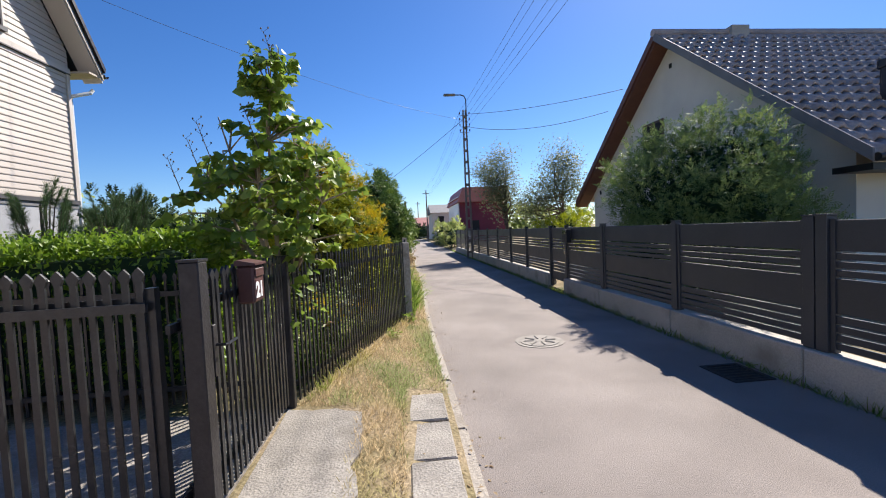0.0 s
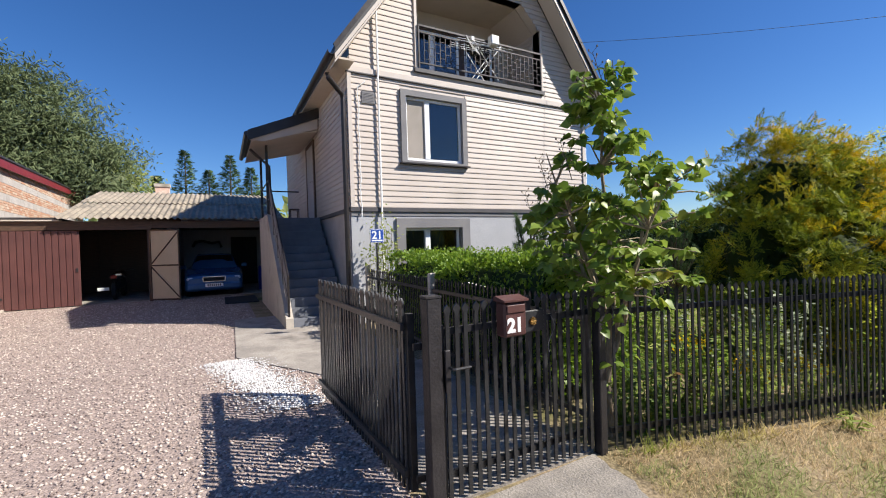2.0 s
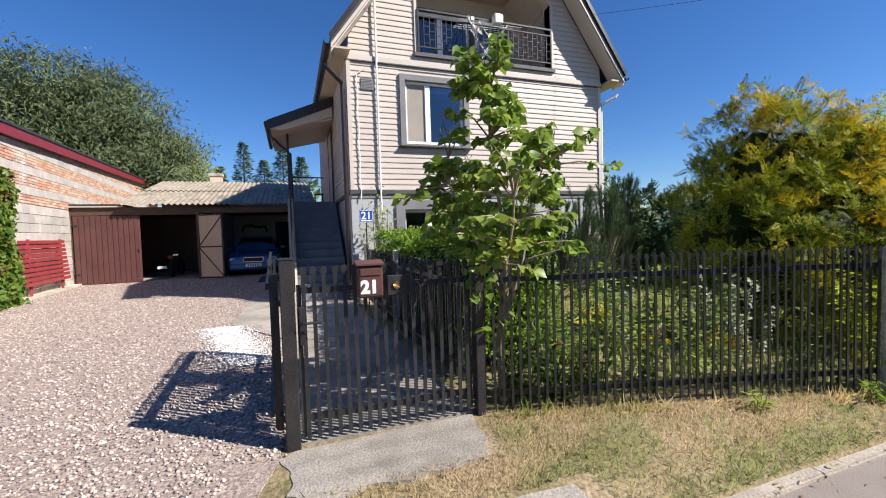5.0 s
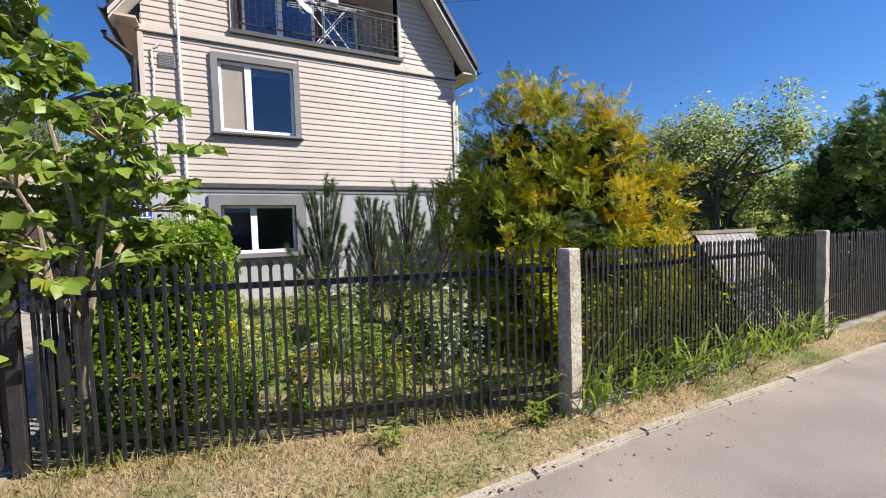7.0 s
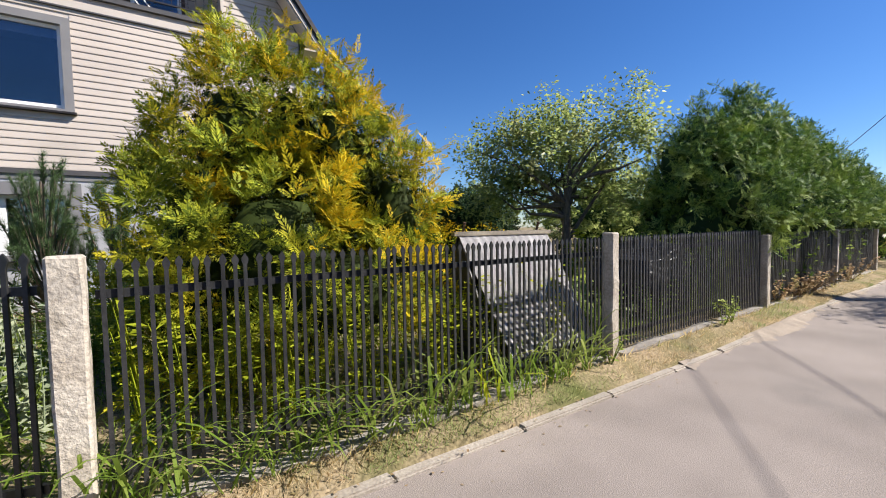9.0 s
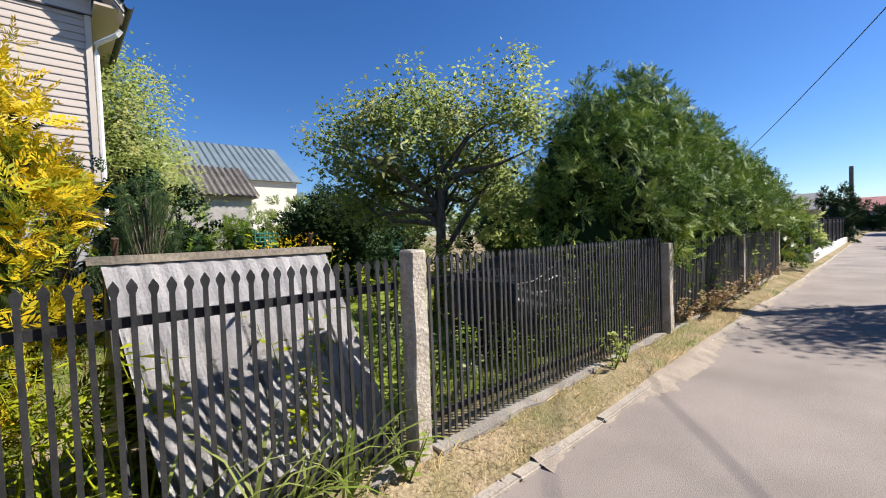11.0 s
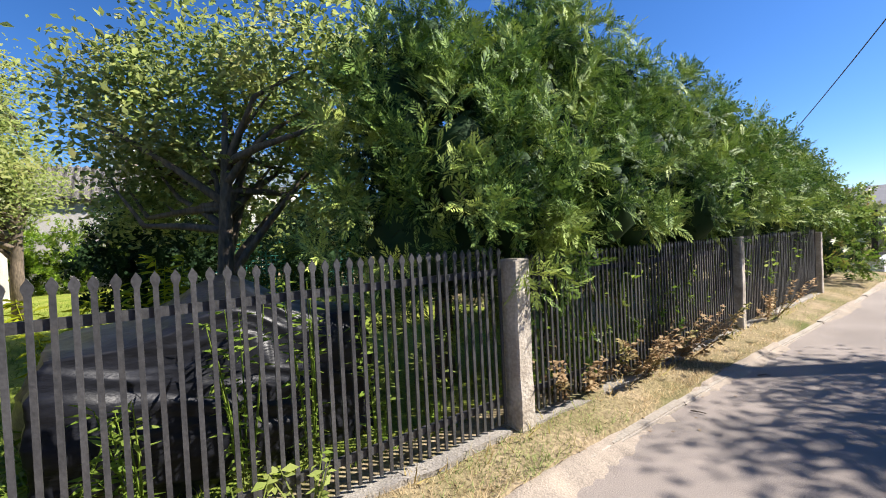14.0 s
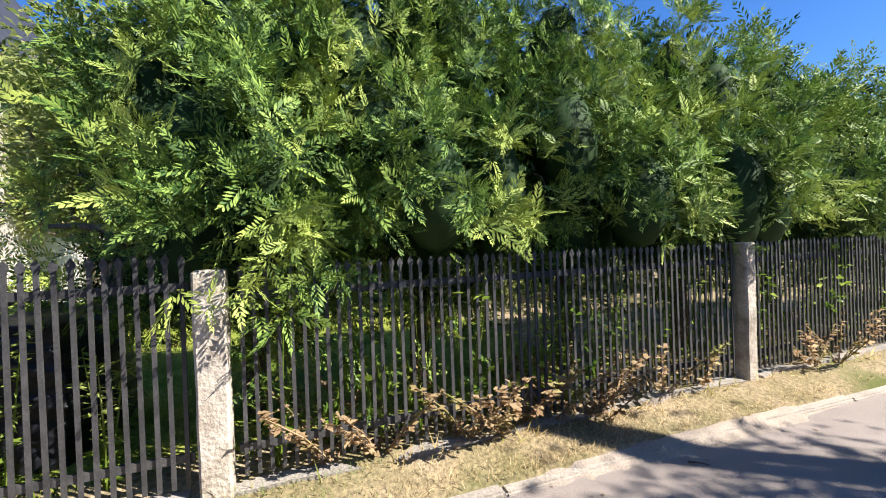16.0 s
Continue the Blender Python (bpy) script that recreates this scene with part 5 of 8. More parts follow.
def canopy():
    t = thing("stair_canopy", (-11, 3.2, 4.5), "lean-to canopy with dark roof and cream boarded underside", "canopy")
    xf, xb = -9.55, -12.4
    bm = bmesh.new()
    prism(bm, [(3.23, 5.12), (1.62, 4.42), (1.62, 4.50), (3.23, 5.22)], "x", xb, xf)
    part("roof", bm, ROOFTIN, t)
    bm = bmesh.new()
    prism(bm, [(3.2, 4.72), (1.95, 4.30), (1.64, 4.30), (1.64, 4.41), (3.2, 5.1)], "x", xf - 0.06, xf - 0.02)
    part("front_fascia", bm, SIDING, t, "cream boarded canopy front")
    bm = bmesh.new()
    prism(bm, [(3.2, 4.66), (1.66, 4.28), (1.66, 4.31), (3.2, 4.70)], "x", xb, xf - 0.07)
    part("underside", bm, SOFFIT, t)
    bm = bmesh.new()
    prism(bm, [(3.23, 4.98), (1.58, 4.28), (1.58, 4.52), (3.23, 5.24)], "x", xf, xf + 0.03)
    part("edge_flashing", bm, GUTTER, t, "dark metal roof edge")
    bm = bmesh.new()
    tube(bm, [(xf + 0.02, 1.56, 4.44), (xb, 1.56, 4.40)], 0.06, 10)
    part("gutter", bm, GUTTER, t)
    # entrance door on the side wall
    d = thing("door_1", (-10.75, HY0, 2.48), "brown wooden entrance door with grey glazing", "door", kind="structure")
    part("door_frame", boxes((-11.3, -11.2, HY0 - 0.06, HY0 - 0.02, 2.48, 4.6), (-10.3, -10.2, HY0 - 0.06, HY0 - 0.02, 2.48, 4.6), (-11.2, -10.3, HY0 - 0.06, HY0 - 0.02, 4.5, 4.6)), WOODBROWN, d)
    part("door_leaf", boxes((-11.2, -10.3, HY0 - 0.05, HY0 - 0.025, 2.5, 4.5), bevel=0.005), PLASTER, d)
    bm = bmesh.new()
    tube(bm, [(-10.4, HY0 - 0.055, 3.5), (-10.4, HY0 - 0.1, 3.5), (-10.52, HY0 - 0.1, 3.5)], 0.01, 6)
    part("door_handle", bm, CHROME, d)
    s = thing("stool", (-11.9, 2.9, 2.48), "small dark stool on the landing", "stool")
    part("seat", boxes((-12.05, -11.75, 2.78, 3.05, 2.86, 2.89), bevel=0.006), WOODBROWN, s)
    for x in (-12.03, -11.77):
        for y in (2.8, 3.03):
            part("leg", boxes((x - 0.012, x + 0.012, y - 0.012, y + 0.012, 2.48, 2.86)), WOODBROWN, s)


canopy()

# ---- garages and the brick wall ----


def garage():
    g = thing("garage", (-15.0, -1, 0.16), "old double garage with brown doors and a corrugated roof", "garage")
    xf, xb, y0, y1 = -15.0, -19.6, -4.75, 2.75
    part("floor", boxes((xb, xf - 0.02, y0, y1, 0.1, 0.19)), CONCRETE, g)
    part("back_wall", boxes((xb - 0.2, xb, -0.5, y1, 0.1, 4.0)), PLASTER, g)
    # left bay walls take a dark colour in place of the unlit interior
    part("back_wall", boxes((xb - 0.2, xb, y0, -3.27, 0.1, 2.7)), WOODBROWN, g)
    part("back_wall", boxes((xb - 0.2, xb, -3.26, -0.5, 0.1, 4.0)), WOODBROWN, g, "back wall of the garage bay, coloured dark as its shade")
    # panel added only to darken the bay's side
    part("side_board", boxes((xb, xf - 0.2, -0.63, -0.605, 0.19, 2.6)), WOODBROWN, g, "added dark panel for shade on the partition")
    part("side_wall", boxes((xb, xf, y1, y1 + 0.2, 0.1, 2.7)), PLASTER, g)
    part("side_wall", boxes((xb, xf, y0 - 0.18, y0 - 0.02, 0.1, 2.7)), BLOCK, g)
    part("partition", boxes((xb, xf - 0.15, -0.6, -0.45, 0.19, 2.6)), PLASTER, g)
    part("ceiling", boxes((xb, xf - 0.1, y0, y1, 2.62, 2.68)), WOODBROWN, g)
    part("lintel", boxes((xf - 0.1, xf + 0.06, y0, -1.0, 2.46, 2.72)), WOODBROWN, g, "brown timber lintel")
    part("lintel", boxes((xf - 0.1, xf + 0.06, -0.995, y1, 2.5, 2.72)), WOODBROWN, g, "brown timber lintel")
    part("eave_trim", boxes((xf - 0.1, xf + 0.16, y0, -3.2, 2.722, 2.76)), PLINTH, g)
    for y in (y0 + 0.04, -1.06, -0.5, y1 - 0.04):
        part("door_post", boxes((xf - 0.08, xf + 0.05, y - 0.05, y + 0.05, 0.16, 2.46)), WOODBROWN, g)
    # brown ribbed leaf, shut
    d = thing("garage_door", (xf, -3.7, 0.2), "maroon brown ribbed steel garage door leaf, shut", "garage door")
    bm = bmesh.new()
    n = 12
    prof = []
    for k in range(n):
        a = -4.62 + 1.83 * k / n
        w = 1.83 / n
        prof += [(xf + 0.06, a), (xf + 0.06, a + w * 0.75), (xf + 0.04, a + w * 0.82), (xf + 0.04, a + w * 0.94)]
    prism(bm, prof + [(xf + 0.025, -2.79), (xf + 0.025, -4.62)], "z", 0.2, 2.44)
    part("ribbed_sheet", bm, BROWNDOOR, d)
    part("latch", boxes((xf + 0.06, xf + 0.08, -2.88, -2.83, 1.2, 1.32)), IRON, d)
    for z in (0.5, 2.1):
        part("hinge", boxes((xf + 0.06, xf + 0.075, -4.66, -4.5, z, z + 0.05)), IRON, d)
    # cream leaf, standing open
    c = thing("garage_door", (xf, -1.0, 0.2), "cream boarded garage door leaf with dark braces, standing open", "garage door")
    a, b = (-14.93, -1.02), (-14.45, -0.22)
    bm = bmesh.new()
    obox(bm, a, b, 0.04, 0.2, 2.44)
    part("board", bm, CREAMDOOR, c)
    dv = Vector((b[0] - a[0], b[1] - a[1], 0)).normalized()
    nv = Vector((dv.y, -dv.x, 0)) * 0.03
    A, B = Vector((*a, 0)) + nv, Vector((*b, 0)) + nv

    def brace(p, q):
        bm = bmesh.new()
        tube(bm, [p, q], 0.022, 4)
        part("brace", bm, WOODBROWN, c)
    z = Vector((0, 0, 1))
    for f, h in ((0.22, 0.22), (1.3, 1.3), (2.42, 2.42)):
        brace(A + z * f, B + z * h)
    brace(A + z * 0.25, A + z * 2.42), brace(B + z * 0.25, B + z * 2.42)
    brace(A + z * 1.33, B + z * 2.38), brace(A + z * 1.27, B + z * 0.25)
    # no opening here: a black panel paints the doorway's darkness
    part("inner_door", boxes((xb, xb + 0.04, 1.35, 2.4, 0.19, 2.3)), RUBBER, g, "flat black panel for the unlit doorway in the back wall")
    bm = bmesh.new()
    tube(bm, [(xb + 0.05, -0.1, 1.9), (xb + 0.07, 0.0, 2.12), (xb + 0.07, 0.3, 2.15), (xb + 0.07, 0.6, 2.05), (xb + 0.07, 0.9, 2.1), (xb + 0.07, 0.98, 1.85)], 0.06, 6)
    tagged(part("hose", bm, RUBBER), "dark hose hung on the garage wall", "hose")
    bm = bmesh.new()
    tube(bm, [(-16.2, 2.42, 0.19), (-16.2, 2.42, 0.22), (-16.2, 2.42, 1.05), (-16.2, 2.42, 1.1)], [0.22, 0.24, 0.24, 0.2], 16)
    tagged(part("plastic_drum", bm, BLUEPLASTIC, smooth=False), "blue plastic drum standing in the garage", "drum")
    m = boxes((-14.0, -12.2, 1.0, 1.9, 0.172, 0.2), bevel=0.01)
    tagged(part("rubber_mat", m, RUBBER), "dark rubber mat lying before the garage", "mat")
    # corrugated roof
    r = bmesh.new()
    ya, yb, per, amp = -3.25, 2.95, 0.177, 0.028
    cols = int((yb - ya) / per * 6)
    ends = []
    for x, zz in ((-14.62, 2.80), (-17.3, 3.5), (-17.3, 3.535), (-20.2, 4.25)):
        ends.append([(x, ya + (yb - ya) * k / cols, zz + amp * math.cos(2 * math.pi * k / 6)) for k in range(cols + 1)])
    for e0, e1 in ((ends[0], ends[1]), (ends[2], ends[3])):
        A = [r.verts.new(p) for p in e0]
        B = [r.verts.new(p) for p in e1]
        A2 = [r.verts.new((p[0], p[1], p[2] - 0.012)) for p in e0]
        for k in range(cols):
            r.faces.new((A[k], B[k], B[k + 1], A[k + 1]))
            r.faces.new((A[k], A[k + 1], A2[k + 1], A2[k]))
    part("roof", r, ASBESTOS, g, "lichen-grey corrugated cement roof", smooth=False)
    part("roof_back", boxes((-24, -20.21, ya, yb, 4.15, 4.22)), ASBESTOS, g)
    part("flat_roof", boxes((xb, xf + 0.1, y0, ya - 0.02, 2.77, 2.83)), ROOFTIN, g)
    ch = thing("chimney", (-20.5, -1.15, 4.2), "small brick chimney with a white band", "chimney")
    part("stack", boxes((-20.8, -20.4, -1.45, -0.95, 4.1, 4.55)), BRICK, ch)
    part("cap", boxes((-20.84, -20.36, -1.49, -0.91, 4.55, 4.68)), PLINTH, ch)


garage()


def wheel(parent, x, y, z, r, w, axis_y=True):
    bm = bmesh.new()
    prof = [(r * 0.62, -w / 2), (r * 0.9, -w / 2), (r, -w * 0.32), (r, w * 0.32), (r * 0.9, w / 2), (r * 0.62, w / 2)]
    n = 20
    rings = [[bm.verts.new((x + p[0] * math.cos(a), y + p[1], z + p[0] * math.sin(a))) for p in prof] for a in [2 * math.pi * k / n for k in range(n)]]
    for k in range(n):
        for i in range(len(prof)):
            j = (i + 1) % len(prof)
            bm.faces.new((rings[k][i], rings[k][j], rings[(k + 1) % n][j], rings[(k + 1) % n][i]))
    bmesh.ops.recalc_face_normals(bm, faces=bm.faces[:])
    w_ = thing("wheel", (x, y, z), "", "")
    hang(w_, parent)
    w_.matrix_parent_inverse = Matrix.Translation(-parent.location)
    t = part("tyre", bm, RUBBER)
    t.parent, t.matrix_parent_inverse = w_, Matrix.Translation(-Vector((x, y, z)))
    bm = bmesh.new()
    tube(bm, [(x, y - w * 0.4, z), (x, y + w * 0.4, z)], r * 0.62, 16)
    t = part("rim", bm, CHROME)
    t.parent, t.matrix_parent_inverse = w_, Matrix.Translation(-Vector((x, y, z)))


def car():
    """A four-door saloon, nose out, built from lofted cross-sections."""
    c = thing("car", (-15.3, 0.72, 0.19), "dark blue four-door saloon car parked nose out in the garage", "car")
    xn, zf, yc = -14.6, 0.19, 0.72

    def loft(name, secs, mat, label="", top=None):
        bm = bmesh.new()
        rings = []
        for x, hw, z0, z1, cr in secs:
            pts = [(-hw, z0 + 0.05), (-hw, z1 - cr), (-hw + cr * 0.8, z1 - cr * 0.15), (-hw * 0.45, z1), (hw * 0.45, z1), (hw - cr * 0.8, z1 - cr * 0.15), (hw, z1 - cr), (hw, z0 + 0.05), (hw * 0.9, z0), (-hw * 0.9, z0)]
            rings.append([bm.verts.new((xn - x, yc + p[0], zf + p[1])) for p in pts])
        for a, b in zip(rings, rings[1:]):
            for i in range(len(a)):
                j = (i + 1) % len(a)
                bm.faces.new((a[i], a[j], b[j], b[i]))
        bm.faces.new(rings[0]), bm.faces.new(rings[-1][::-1])
        bmesh.ops.recalc_face_normals(bm, faces=bm.faces[:])
        return part(name, bm, mat, c, label, smooth=False)
    loft("body", [(0.0, 0.74, 0.24, 0.62, 0.08), (0.08, 0.83, 0.2, 0.70, 0.1), (0.35, 0.87, 0.2, 0.77, 0.1), (1.15, 0.885, 0.2, 0.90, 0.1), (1.6, 0.885, 0.2, 0.94, 0.08), (3.5, 0.885, 0.2, 0.96, 0.08), (4.2, 0.87, 0.22, 0.95, 0.1), (4.5, 0.78, 0.3, 0.86, 0.1)], CARBLUE)
    loft("cabin", [(1.25, 0.74, 0.86, 0.90, 0.02), (1.95, 0.62, 0.88, 1.40, 0.1), (2.3, 0.61, 0.9, 1.43, 0.1), (3.1, 0.61, 0.9, 1.42, 0.1), (3.9, 0.70, 0.9, 1.0, 0.03)], CARBLUE)
    bm = bmesh.new()
    vs = [bm.verts.new((xn - x, yc + y, zf + z)) for x, y, z in ((1.36, -0.68, 0.955), (1.36, 0.68, 0.955), (1.88, 0.54, 1.365), (1.88, -0.54, 1.365))]
    bm.faces.new(vs)
    bmesh.ops.solidify(bm, geom=bm.faces[:], thickness=-0.02)
    part("windscreen", bm, GLASS, c)
    for s in (-1, 1):
        bm = boxes((xn - 0.18, xn - 0.02, yc + s * 0.62 - 0.17, yc + s * 0.62 + 0.17, zf + 0.52, zf + 0.66), bevel=0.03)
        part("headlight", bm, LAMPGLASS, c)
        bm = boxes((xn - 1.55, xn - 1.4, yc + s * 0.97 - 0.09, yc + s * 0.97 + 0.09, zf + 0.92, zf + 1.05), bevel=0.03)
        part("mirror", bm, CARBLUE, c)
        part("fog_lamp", boxes((xn - 0.1, xn + 0.012, yc + s * 0.6 - 0.07, yc + s * 0.6 + 0.07, zf + 0.28, zf + 0.34), bevel=0.01), LAMPGLASS, c)
    part("grille", boxes((xn - 0.05, xn + 0.02, yc - 0.3, yc + 0.3, zf + 0.52, zf + 0.66), bevel=0.015), RUBBER, c)
    part("grille_frame", boxes((xn - 0.04, xn + 0.03, yc - 0.32, yc + 0.32, zf + 0.655, zf + 0.68), (xn - 0.04, xn + 0.03, yc - 0.32, yc + 0.32, zf + 0.505, zf + 0.525), (xn - 0.04, xn + 0.03, yc - 0.335, yc - 0.31, zf + 0.51, zf + 0.675), (xn - 0.04, xn + 0.03, yc + 0.31, yc + 0.335, zf + 0.51, zf + 0.675)), CHROME, c)
    part("bumper", boxes((xn - 0.3, xn + 0.05, yc - 0.8, yc + 0.8, zf + 0.24, zf + 0.46), bevel=0.05), CARBLUE, c)
    part("number_plate", boxes((xn + 0.051, xn + 0.06, yc - 0.26, yc + 0.26, zf + 0.34, zf + 0.45)), WHITEPAINT, c)
    part("plate_marks", boxes(*[(xn + 0.061, xn + 0.063, yc - 0.2 + 0.06 * k, yc - 0.165 + 0.06 * k, zf + 0.36, zf + 0.43) for k in range(7)]), RUBBER, c)
    for x in (0.85, 3.55):
        for y in (-0.8, 0.8):
            wheel(c, xn - x, yc + y, zf + 0.31, 0.31, 0.19)


car()


def motorbike():
    b = thing("motorbike", (-16.5, -2.2, 0.19), "motorbike with red tail lamp standing in the dark garage", "motorbike")
    wheel(b, -16.2, -2.2, 0.19 + 0.3, 0.3, 0.12)
    wheel(b, -17.6, -2.2, 0.19 + 0.3, 0.3, 0.12)
    bm = boxes((-17.4, -16.3, -2.32, -2.08, 0.5, 0.9), bevel=0.08)
    part("body", bm, RUBBER, b)
    part("tank", boxes((-17.3, -16.8, -2.36, -2.04, 0.85, 1.1), bevel=0.08), CHROME, b)
    part("seat", boxes((-16.8, -16.1, -2.34, -2.06, 0.85, 0.96), bevel=0.04), RUBBER, b)
    part("tail_lamp", boxes((-16.1, -16.02, -2.28, -2.12, 0.9, 1.0), bevel=0.02), REDPLASTIC, b)
    part("number_plate", boxes((-16.0, -15.985, -2.62, -2.32, 0.52, 0.62)), WHITEPAINT, b)
    bm = bmesh.new()
    tube(bm, [(-17.4, -2.55, 1.15), (-17.35, -2.2, 1.1), (-17.4, -1.85, 1.15)], 0.015, 6)
    part("handlebar", bm, CHROME, b)


motorbike()


def wall_xy(s):
    """A point along the old wall's face, s metres back from the street end."""
    return Vector((-4.0 - s * 0.9962, -3.74 - s * 0.0872, 0))


WHITEWASH = surf("old whitewashed brick", (0.42, 0.40, 0.37), (0.33, 0.31, 0.29), 2, 0.95, bump=0.5, fine=0.15, stain=(0.22, 0.2, 0.18), stain_scale=0.8)
BRICKFAR = leafy("far old bricks", (0.62, 0.5, 0.38), (0.52, 0.27, 0.17), None, passing=0.0, rough=0.95)


def wall_top(s):
    """The wall rises gently towards its back with the roof above it."""
    return 4.0 + 0.034 * s


def brick_wall():
    w = thing("wall_brick", (-12, -4.5, 0.1), "old boundary building wall of cement blocks with bands of brick", "wall", kind="structure")
    ang = math.atan2(-0.0872, -0.9962)
    nrm = Vector((-0.0872, 0.9962, 0))
    L = 26.0
    a, b = wall_xy(0) - nrm * 0.14, wall_xy(L) - nrm * 0.14
    bm = bmesh.new()
    obox(bm, a[:2], b[:2], 0.26, 0.0, 4.6)
    for v in bm.verts:
        if v.co.z > 1:
            v.co.z = wall_top(-(v.co.x + 4.0)) + 0.02
    part("mortar_core", bm, MORTAR, w)
    bands = [("block", 0.15 + 0.248 * k, 0.236) for k in range(10)]
    z = 0.15 + 0.248 * 10 + 0.02
    for kind in "bbbBbbbbBbbbbBbbbbbb":
        h = 0.078 if kind == "b" else 0.235
        bands.append(("brick" if kind == "b" else "block", z, h - 0.01))
        z += h
    meshes = {}

    def piece(kind, ln, h):
        key = (kind, round(ln, 2), round(h, 3))
        if key not in meshes:
            bm = bmesh.new()
            box(bm, -ln / 2, ln / 2, -0.05, 0.006, 0, h, bevel=0.006)
            meshes[key] = mesh_of(kind, bm, BRICK if kind == "brick" else BLOCK)
        return meshes[key]
    rest, rest2 = bmesh.new(), bmesh.new()
    nb = 0
    for row, (kind, z, h) in enumerate(bands):
        ln = 0.25 if kind == "brick" else 0.49
        s = 0.0 if row % 2 else ln / 2
        while s + ln < L:
            c = wall_xy(s + ln / 2)
            if z + h > wall_top(s):
                s += ln
                continue
            near = (-15.3 < c.x < -7.5) if kind == "block" else (-12.6 < c.x < -8.2)
            if near:
                o = new(kind, piece(kind, ln - 0.012, h))
                o.location = (c.x, c.y, z)
                o.location += nrm * random.uniform(-0.004, 0.006)
                o.rotation_euler = (0, 0, ang + math.pi)
                o.parent, o.matrix_parent_inverse = w, Matrix.Translation(-w.location)
            elif kind == "brick" or z > 2.4 or c.x > -7.6:
                m = Matrix.Translation((c.x, c.y, z)) @ Matrix.Rotation(ang + math.pi, 4, "Z")
                l2 = ln / 2 - 0.006
                rb = rest if kind == "brick" else rest2
                vs = [rb.verts.new(m @ Vector(p)) for p in ((-l2, 0.006, 0), (l2, 0.006, 0), (l2, 0.006, h), (-l2, 0.006, h), (-l2, -0.03, 0), (l2, -0.03, 0), (l2, -0.03, h), (-l2, -0.03, h))]
                for f in ((1, 0, 3, 2), (0, 1, 5, 4), (3, 7, 6, 2), (0, 4, 7, 3), (1, 2, 6, 5)):
                    rb.faces.new([vs[i] for i in f])
                    nb += 1
            s += ln
    part("far_blocks", rest2, BLOCK, w, "cement blocks further along the wall")["kind"] = "stuff"
    rest_ob = part("far_bricks", rest, BRICKFAR, w, "bricks further back along the wall")
    rest_ob["kind"] = "stuff"
    # red fascia and roof edge
    f0, f1 = wall_xy(-0.2) + nrm * 0.12, wall_xy(L + 0.2) + nrm * 0.12
    bm = bmesh.new()
    obox(bm, f0[:2], f1[:2], 0.05, 4.64, 4.9)
    for v in bm.verts:
        v.co.z = wall_top(-(v.co.x + 4.0)) + (0.22 if v.co.z > 4.8 else -0.04)
    tagged(part("trim_fascia", bm, REDTIN), "dark red sheet metal fascia under the roof edge", "fascia", kind="structure")
    bm = bmesh.new()
    p0, p1 = wall_xy(-0.3) - nrm * 0.3, wall_xy(L + 0.3) - nrm * 0.3
    obox(bm, p0[:2], p1[:2], 0.95, 4.902, 4.95)
    for v in bm.verts:
        v.co.z = wall_top(-(v.co.x + 4.0)) + (0.28 if v.co.z > 4.92 else 0.222)
    tagged(part("roof_edge", bm, ROOFTIN), "dark roof edge above the red fascia", "roof", kind="structure")
    # footing
    bm = bmesh.new()
    q0, q1 = wall_xy(3) + nrm * 0.1, wall_xy(11.1) + nrm * 0.1
    obox(bm, q0[:2], q1[:2], 0.22, 0.1, 0.235)
    tagged(part("wall_footing", bm, PLINTH), "pale concrete footing along the old wall", "footing", kind="structure")
    # slatted rack standing by the wall
    r = thing("slatted_rack", (-12.4, -4.3, 0.2), "red painted slatted wooden panel on short legs by the wall", "slatted panel")
    for k in range(10):
        s0, s1 = 7.3, 10.1
        bm = bmesh.new()
        c0, c1 = wall_xy(s0) + nrm * (0.2 - 0.012 * k), wall_xy(s1) + nrm * (0.2 - 0.012 * k)
        obox(bm, c0[:2], c1[:2], 0.03, 0.5 + 0.12 * k, 0.59 + 0.12 * k)
        part("slat", bm, REDPAINT, r)
    for s in (7.7, 9.7):
        c0 = wall_xy(s) + nrm * 0.15
        part("leg", boxes((c0.x - 0.04, c0.x + 0.04, c0.y - 0.035, c0.y - 0.0, 0.18, 1.7)), REDPAINT, r)


brick_wall()

# ---- the far side of the lane ----
RFX = 3.52


